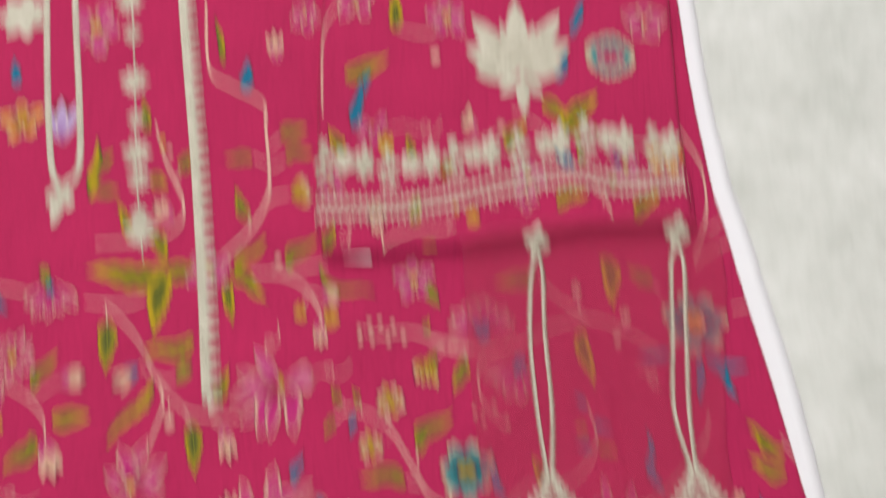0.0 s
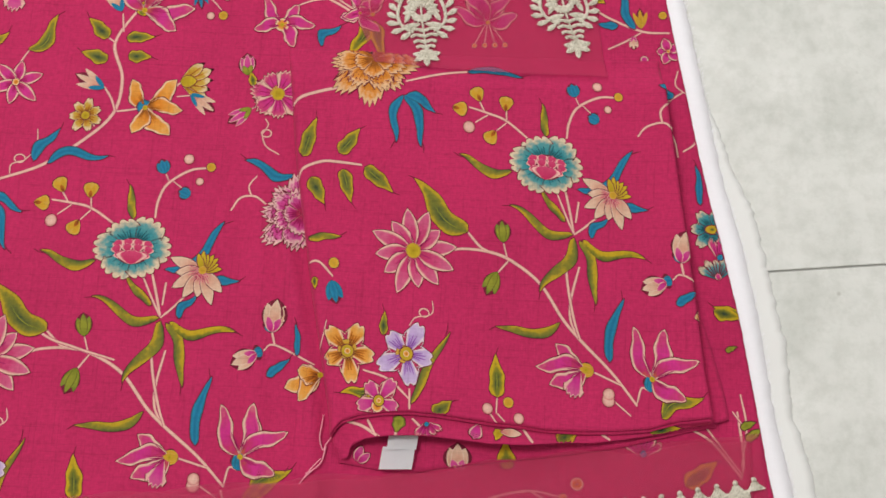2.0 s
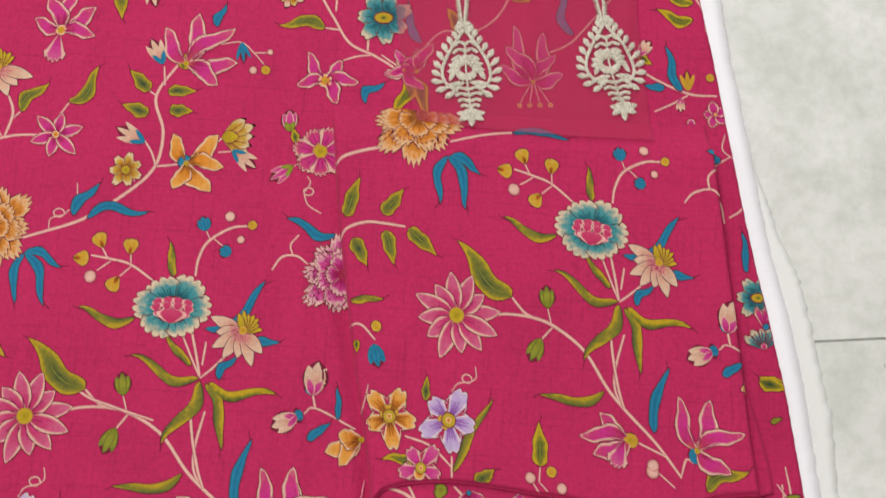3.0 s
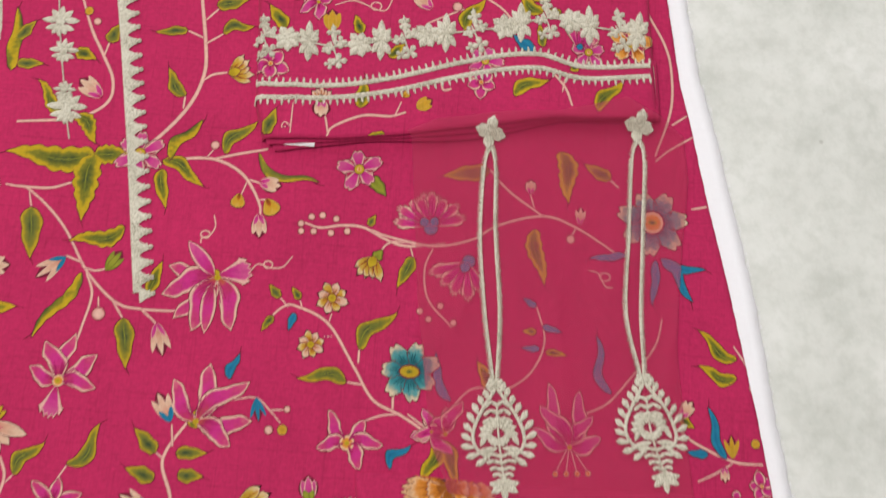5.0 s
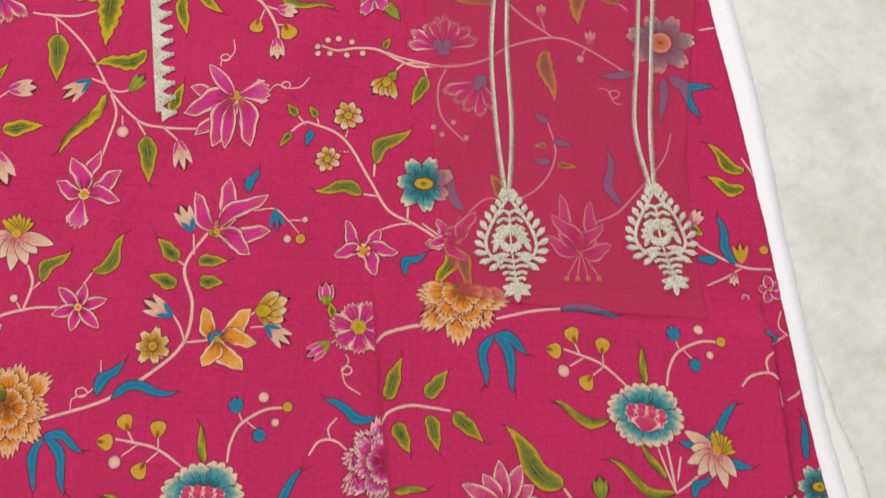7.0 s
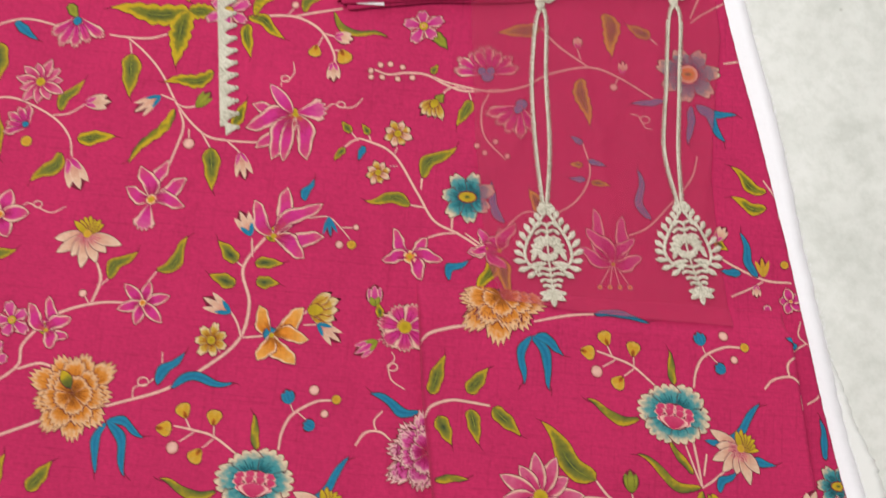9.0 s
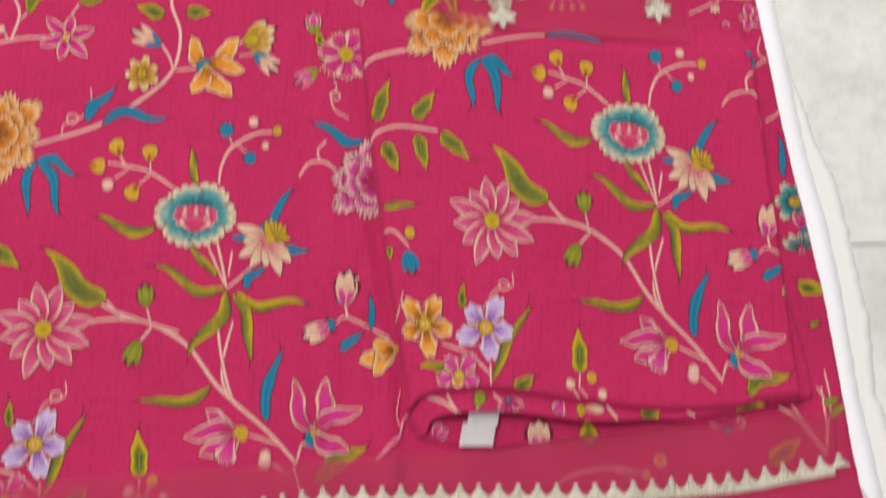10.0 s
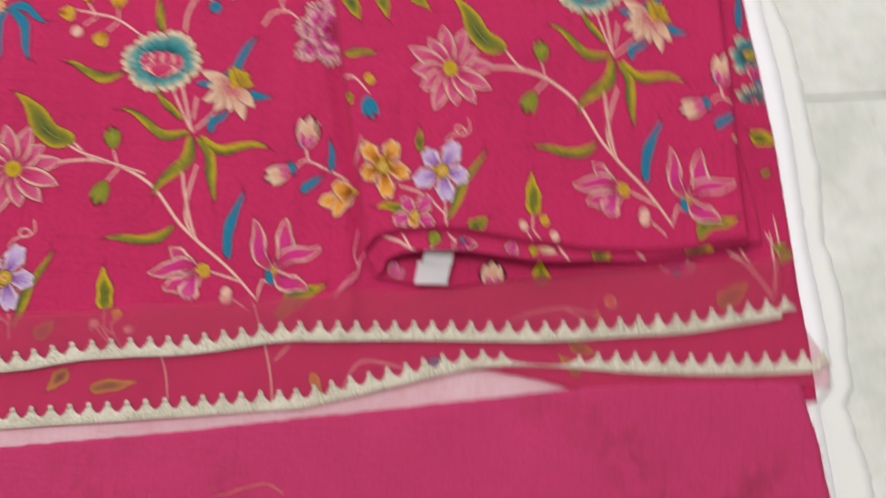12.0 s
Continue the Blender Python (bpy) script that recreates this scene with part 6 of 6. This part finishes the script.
leaf(main, 0.1002, 0.0426, -15, 0.0155, 0.0050, "blue", 0.0)
leaf(main, 0.0984, 0.0251, -179, 0.0135, 0.0050, "blue", 0.0)
leaf(main, 0.1035, 0.0234, -6, 0.0162, 0.0051, "yellow", 0.0)
leaf(main, 0.0954, 0.0379, 180, 0.0106, 0.0051, "yellow", 0.0)
leaf(main, 0.0335, -0.0190, 111, 0.0382, 0.0083, "blue", 0.1)
leaf(main, 0.1546, -0.0053, 106, 0.0454, 0.0084, "blue", 0.1)
leaf(main, 0.0649, -0.0078, 122, 0.0241, 0.0108, "yellow", 0.0)
lily(main, 0.1246, -0.0470, 0.0141, "magenta", "point", (111, 0.0504), (82, 0.0431), (56, 0.0295), (19, 0.0249), (157, 0.0311), (129, 0.0377))
stem(main, 0.0017, (0.1306, -0.0234), (0.1509, -0.0132), (0.1667, 0.0051), (0.1863, 0.0326), (0.1917, 0.0548))
stem(main, 0.0009, (0.1244, -0.0449), (0.1146, -0.0665))
berry(main, 0.1147, -0.0673, 0.0020, "orange")
stem(main, 0.0009, (0.1244, -0.0449), (0.1228, -0.0658))
berry(main, 0.1229, -0.0666, 0.0020, "orange")
stem(main, 0.0009, (0.1244, -0.0449), (0.1310, -0.0651))
berry(main, 0.1310, -0.0659, 0.0021, "orange")
stem(main, 0.0009, (0.1244, -0.0449), (0.1392, -0.0644))
berry(main, 0.1392, -0.0652, 0.0021, "orange")
leaf(main, 0.0256, -0.0492, -110, 0.0345, 0.0115, "yellow", 0.1)
leaf(main, 0.0293, -0.0488, -68, 0.0368, 0.0107, "yellow", 0.05)
stem(main, 0.0016, (0.0019, -0.0310), (0.0195, -0.0413), (0.0321, -0.0423))
lily(main, 0.0314, -0.0436, 0.0124, "pink", "point", (141, 0.0243), (93, 0.0201), (66, 0.0278), (-173, 0.0242))
leaf(main, 0.2494, 0.0272, 144, 0.0358, 0.0100, "yellow", 0.1)
leaf(main, 0.2498, 0.0131, 166, 0.0304, 0.0100, "yellow", 0.1)
stem(main, 0.0017, (0.2470, 0.0377), (0.2579, 0.0214), (0.2604, 0.0046))
leaf(main, 0.2424, -0.0473, 110, 0.0398, 0.0082, "blue", 0.05)
leaf(main, 0.2288, -0.0451, 179, 0.0165, 0.0066, "blue", 0.0)
stem(main, 0.0021, (0.2055, -0.0275), (0.2182, -0.0369), (0.2474, -0.0489), (0.2700, -0.0499))
stem(main, 0.0016, (0.2213, -0.0656), (0.2354, -0.0582), (0.2474, -0.0502))
bud(main, 0.2072, -0.0190, 53, 0.0152, 0.0091, "creambud")
leaf(main, 0.2072, -0.0190, -35, 0.0131, 0.0066, "yellow", 0.0)
bud(main, 0.2474, -0.0468, 95, 0.0166, 0.0057, "yellow")
bud(main, 0.2414, -0.0536, -88, 0.0111, 0.0057, "creambud")
berry(main, 0.2643, -0.0350, 0.0033, "yellow")
flower(main, 0.2691, -0.0656, 0.0106, "pink", 180)
stem(main, 0.0016, (0.2501, -0.1436), (0.2539, -0.1334), (0.2649, -0.1265), (0.2740, -0.1376), (0.2776, -0.1530))
stem(main, 0.0016, (0.2649, -0.1265), (0.2674, -0.1103), (0.2812, -0.0991))
leaf(main, 0.2733, -0.1038, 156, 0.0126, 0.0064, "blue", 0.0)
stem(main, 0.0012, (0.2768, -0.0813), (0.2750, -0.0936), (0.2833, -0.1009))
berry(main, 0.2502, -0.0734, 0.0032, "magenta")
stem(main, 0.0022, (0.1632, 0.3396), (0.1711, 0.3120), (0.1879, 0.2808), (0.1941, 0.2584), (0.1946, 0.2243), (0.1832, 0.1853))
stem(main, 0.0017, (0.2078, 0.2209), (0.1959, 0.2122))
stem(main, 0.0017, (0.2128, 0.2034), (0.1938, 0.1906), (0.1834, 0.1809))
stem(main, 0.0017, (0.2277, 0.1472), (0.2128, 0.1437))
flower(main, 0.3040, -0.2094, 0.0171, "tealsmall", 180, n=7, s=0.8)
flower(main, 0.3090, -0.2484, 0.0169, "tealfan", 100)
flower(main, 0.3087, -0.2332, 0.0170, "fan", 60)
leaf(main, 0.3053, -0.2723, -13, 0.0216, 0.0108, "yellow", 0.0)
stem(main, 0.0016, (0.2987, -0.3585), (0.3113, -0.3738), (0.3259, -0.3917))
stem(main, 0.0016, (0.3258, -0.3869), (0.3295, -0.3582), (0.3250, -0.3339))
leaf(main, 0.3254, -0.3585, 24, 0.0120, 0.0057, "green", 0.0)
leaf(main, 0.2951, -0.1901, 96, 0.0314, 0.0060, "blue", 0.0)
stem(main, 0.0017, (0.2812, -0.1482), (0.2906, -0.1408), (0.2946, -0.1268))
leaf(main, 0.3142, -0.3022, 24, 0.0090, 0.0041, "green", 0.0)
stem(main, 0.0013, (0.3282, -0.3583), (0.3190, -0.3467))
leaf(main, 0.3263, -0.2751, 164, 0.0220, 0.0075, "yellow", 0.0)
stem(main, 0.0020, (-0.2422, -0.2869), (-0.2063, -0.3145), (-0.1807, -0.3236), (-0.1471, -0.3321))
stem(main, 0.0020, (-0.1585, -0.4599), (-0.1677, -0.4484), (-0.1754, -0.4508))
stem(main, 0.0015, (-0.1501, -0.4635), (-0.1597, -0.4479), (-0.1526, -0.4395))
stem(main, 0.0016, (-0.1130, -0.4972), (-0.1168, -0.4776), (-0.1231, -0.4619))
berry(main, -0.1476, -0.4493, 0.0032, "cream")
berry(main, -0.1736, -0.4495, 0.0032, "cream")
stem(main, 0.0020, (-0.0567, -0.4239), (-0.0447, -0.4575), (-0.0388, -0.4811), (-0.0361, -0.5047))
leaf(main, -0.0407, -0.4331, 38, 0.0387, 0.0104, "olive", 0.0)
stem(main, 0.0016, (-0.0381, -0.4652), (-0.0271, -0.4525))
leaf(main, -0.1881, -0.4815, -130, 0.0219, 0.0103, "yellow", 0.0)
leaf(main, -0.1708, -0.4945, 13, 0.0358, 0.0094, "yellow", 0.0)
stem(main, 0.0020, (0.1321, -0.4274), (0.1438, -0.4186), (0.1718, -0.4122), (0.1962, -0.4157))
stem(main, 0.0016, (0.1718, -0.4122), (0.1883, -0.4202))
berry(main, 0.2060, -0.4053, 0.0048, "orange")
berry(main, 0.1962, -0.4157, 0.0032, "orange")
leaf(main, 0.1770, -0.4390, -14, 0.0209, 0.0080, "yellow", 0.0)
bud(main, 0.1194, -0.3997, 89, 0.0185, 0.0145, "creambud")
leaf(main, 0.1550, -0.3976, 99, 0.0173, 0.0105, "green", 0.0)
flower(main, 0.2540, -0.3838, 0.0179, "fan", 90)
leaf(main, 0.2850, -0.4025, 38, 0.0304, 0.0137, "yellow", 0.0)
stem(main, 0.0020, (0.2882, -0.3612), (0.3047, -0.3706), (0.3254, -0.3941))
stem(main, 0.0020, (0.3255, -0.3961), (0.3273, -0.3796), (0.3227, -0.3467))
leaf(main, 0.3292, -0.3671, 37, 0.0151, 0.0065, "green", 0.0)
leaf(main, -0.0096, -0.4716, -67, 0.0251, 0.0079, "orange2", 0.0)
stem(main, 0.0016, (0.0114, -0.4863), (0.0256, -0.4616), (0.0578, -0.4638))
stem(main, 0.0012, (0.0670, -0.4832), (0.0855, -0.4582), (0.1059, -0.4651))
berry(main, 0.0796, -0.4606, 0.0064, "blue")
leaf(main, 0.1859, -0.4606, 138, 0.0225, 0.0072, "yellow", 0.0)
leaf(main, -0.2131, 0.3303, 92, 0.0291, 0.0123, "blue", 0.0)
flower(main, -0.3602, 0.3896, 0.0264, "magenta", 0, n=5)
stem(main, 0.0027, (-0.2616, 0.4240), (-0.2494, 0.3521), (-0.2270, 0.3340), (-0.2060, 0.3240), (-0.1931, 0.3132), (-0.1909, 0.2946))
bud(main, -0.1884, 0.3633, 102, 0.0272, 0.0113, "creambud")
flower(main, -0.4100, 0.2908, 0.0204, "orange", 30, n=5)
leaf(main, -0.4225, 0.3276, 104, 0.0240, 0.0104, "blue", 0.0)
flower(main, -0.1671, 0.4092, 0.0158, "pink", 0, n=5)
leaf(main, -0.2372, 0.3585, 104, 0.0428, 0.0072, "olive", 0.0)
bud(main, -0.3708, 0.2727, 100, 0.0400, 0.0172, "lilac")
leaf(main, -0.3361, 0.2196, 92, 0.0545, 0.0119, "yellow", 0.0)
leaf(main, -0.2967, 0.2870, 104, 0.0289, 0.0101, "olive", 0.0)
flower(main, -0.2047, 0.4637, 0.0235, "pink", 0, n=5)
leaf(main, -0.2370, 0.4625, 48, 0.0358, 0.0129, "olive", 0.0)
leaf(main, -0.3685, 0.4705, -49, 0.0408, 0.0130, "olive", 0.0)
lily(main, -0.4351, 0.4745, 0.0197, "pink", "point", (122, 0.0456), (77, 0.0407), (-11, 0.0290))
# sleeve
leaf(sleeve, -0.1177, 0.2678, 129, 0.0241, 0.0111, "yellow", 0.0)
bud(sleeve, -0.0809, 0.2673, 95, 0.0182, 0.0112, "yellow")
lily(sleeve, -0.0941, 0.2913, 0.0112, "magenta", "point", (157, 0.0148), (-144, 0.0175), (-84, 0.0151), (47, 0.0173))
tendril(sleeve, 0.0013, (-0.0809, 0.2902), (-0.0475, 0.2915), 0.0042, (-0.034, 0.3012))
leaf(sleeve, -0.0570, 0.2671, 114, 0.0168, 0.0086, "yellow", 0.0)
bud(sleeve, -0.0027, 0.2924, 138, 0.0189, 0.0104, "creambud")
stem(sleeve, 0.0017, (-0.0060, 0.2792), (0.0040, 0.2847), (0.0233, 0.2946))
berry(sleeve, 0.0179, 0.2960, 0.0039, "cream")
leaf(sleeve, 0.0246, 0.2764, 62, 0.0327, 0.0113, "yellow", 0.1)
leaf(sleeve, 0.0865, 0.2955, 141, 0.0267, 0.0112, "yellow", 0.1)
stem(sleeve, 0.0018, (0.0262, 0.3134), (0.0536, 0.2972), (0.0678, 0.2801))
leaf(sleeve, 0.0883, 0.2659, 100, 0.0206, 0.0069, "olive", 0.0)
leaf(sleeve, 0.0811, 0.2621, 145, 0.0211, 0.0095, "blue", 0.0)
leaf(sleeve, 0.1017, 0.2968, 173, 0.0111, 0.0052, "olive", 0.0)
flower(sleeve, 0.1165, 0.2661, 0.0191, "fan", 60)
flower(sleeve, 0.1252, 0.2645, 0.0148, "magenta", 20)
flower(sleeve, 0.1595, 0.2743, 0.0174, "orange", -60, n=5)
flower(sleeve, 0.0430, 0.2507, 0.0138, "magenta", 0, n=5)
leaf(sleeve, 0.0359, 0.2411, 38, 0.0181, 0.0086, "yellow", 0.0)
flower(sleeve, 0.0408, 0.2325, 0.0129, "pink", 270, n=5)
stem(sleeve, 0.0021, (-0.0773, 0.1791), (-0.0730, 0.1873), (-0.0506, 0.1980), (-0.0293, 0.1990), (-0.0169, 0.2031))
stem(sleeve, 0.0017, (-0.0767, 0.1817), (-0.0789, 0.1912), (-0.0802, 0.1955))
stem(sleeve, 0.0012, (-0.1062, 0.1793), (-0.1059, 0.2044))
stem(sleeve, 0.0011, (-0.1069, 0.1854), (-0.1131, 0.1839), (-0.1114, 0.1885), (-0.1055, 0.1846))
bud(sleeve, -0.0836, 0.2085, -90, 0.0141, 0.0119, "creambud")
flower(sleeve, -0.0847, 0.2062, 0.0127, "creamfan", 90)
leaf(sleeve, -0.0533, 0.2045, 85, 0.0247, 0.0110, "yellow", 0.0)
bud(sleeve, -0.0086, 0.2069, 33, 0.0134, 0.0093, "yellow")
stem(sleeve, 0.0013, (-0.0252, 0.2002), (-0.0210, 0.2116))
flower(sleeve, -0.0201, 0.2153, 0.0060, "heart", 45)
leaf(sleeve, -0.1260, 0.1776, 72, 0.0224, 0.0101, "olive", 0.0)
leaf(sleeve, 0.0673, 0.2236, 28, 0.0310, 0.0111, "yellow", 0.12)
stem(sleeve, 0.0021, (0.0937, 0.2483), (0.1075, 0.2337), (0.1140, 0.2186))
stem(sleeve, 0.0013, (0.1056, 0.2291), (0.1071, 0.2404))
leaf(sleeve, 0.1343, 0.2159, 52, 0.0332, 0.0111, "yellow", 0.1)
leaf(sleeve, 0.1129, 0.2522, -42, 0.0062, 0.0078, "yellow", 0.0)
flower(sleeve, -0.1273, 0.2361, 0.0146, "pink", -20)
stem(sleeve, 0.0012, (-0.1341, 0.2400), (-0.1230, 0.2365), (-0.1197, 0.2256))
stem(sleeve, 0.0021, (0.0086, 0.2320), (0.0114, 0.2233), (0.0177, 0.2252))
stem(sleeve, 0.0013, (0.1776, 0.2577), (0.1805, 0.2399), (0.1823, 0.2267))
leaf(sleeve, -0.0323, 0.1842, -161, 0.0175, 0.0068, "yellow", 0.0)
leaf(sleeve, -0.0337, 0.2486, 46, 0.0172, 0.0077, "yellow", 0.0)
leaf(sleeve, -0.1115, 0.2918, 84, 0.0425, 0.0109, "blue", 0.0)
leaf(sleeve, -0.1230, 0.3392, 32, 0.0459, 0.0131, "yellow", 0.0)
leaf(sleeve, -0.0102, 0.2933, 92, 0.0221, 0.0089, "creamleaf", 0.0)
flower(sleeve, 0.1126, 0.3716, 0.0241, "teal", 30, n=8)
leaf(sleeve, 0.0732, 0.3050, 42, 0.0394, 0.0147, "yellow", 0.0)
leaf(sleeve, 0.0531, 0.3236, -36, 0.0310, 0.0119, "yellow", 0.0)
stem(sleeve, 0.0020, (-0.1400, 0.3045), (-0.1465, 0.3849), (-0.1353, 0.4214))
lily(sleeve, -0.1197, 0.4220, 0.0187, "pink", "point", (121, 0.0351), (64, 0.0312), (-56, 0.0213), (-127, 0.0234))
leaf(sleeve, -0.0813, 0.3933, 94, 0.0423, 0.0124, "yellow", 0.0)
leaf(sleeve, 0.0772, 0.3935, 71, 0.0385, 0.0092, "blue", 0.0)
leaf(sleeve, 0.0652, 0.3467, 70, 0.0280, 0.0100, "blue", 0.0)
flower(sleeve, 0.1433, 0.4079, 0.0203, "pink", 90, n=5)
berry(sleeve, -0.0437, 0.3654, 0.0050, "cream")
leaf(sleeve, -0.1008, 0.3458, -110, 0.0427, 0.0091, "blue", 0.0)
flower(sleeve, -0.0357, 0.4070, 0.0205, "magenta", 30, n=5)
stem(sleeve, 0.0021, (-0.0813, 0.3933), (-0.0502, 0.3886), (-0.0357, 0.4070))
flower(sleeve, -0.1690, 0.4447, 0.0211, "teal", 90, n=8)
flower(sleeve, 0.0171, 0.5277, 0.0267, "orange", 90, n=5)
leaf(sleeve, -0.0543, 0.4614, 70, 0.0547, 0.0147, "olive", 0.0)
lily(sleeve, -0.1133, 0.5429, 0.0217, "pink", "point", (122, 0.0468), (81, 0.0480), (13, 0.0330))
# print on the turned layer and inside the mouth of the folded piece
stem(under, 0.0024, (0.034, -0.369), (0.0455, -0.3715), (0.056, -0.377), (0.064, -0.382))
stem(under, 0.002, (0.05, -0.367), (0.056, -0.3765))
leaf(under, 0.0745, -0.3635, 258, 0.0125, 0.0095, "green")
stem(under, 0.0022, (0.0715, -0.3715), (0.0725, -0.38))
stem(under, 0.002, (0.083, -0.3645), (0.0915, -0.372), (0.098, -0.3775))
flower(under, 0.0935, -0.3665, 0.0125, "fan", 285)
petal(under, 0.1325, -0.366, 250, 0.012, 0.0105, "magenta", "round")
petal(under, 0.148, -0.3705, -5, 0.016, 0.006, "cream", "leaf")
leaf(under, 0.1475, -0.369, 255, 0.0085, 0.007, "centre")
stem(under, 0.0022, (0.165, -0.368), (0.1735, -0.3795))
leaf(under, 0.19, -0.3755, 30, 0.018, 0.012, "yellow")
stem(under, 0.002, (0.222, -0.3685), (0.2285, -0.3725))
leaf(under, 0.258, -0.3655, 12, 0.022, 0.008, "yellow")
petal(inner, 0.0425, -0.3975, 70, 0.012, 0.008, "magenta", "point")
petal(inner, 0.0445, -0.3985, 40, 0.011, 0.007, "magenta", "point")
bud(inner, 0.118, -0.402, 92, 0.021, 0.0175, "creambud")
leaf(inner, 0.154, -0.406, 92, 0.03, 0.0145, "yellow")
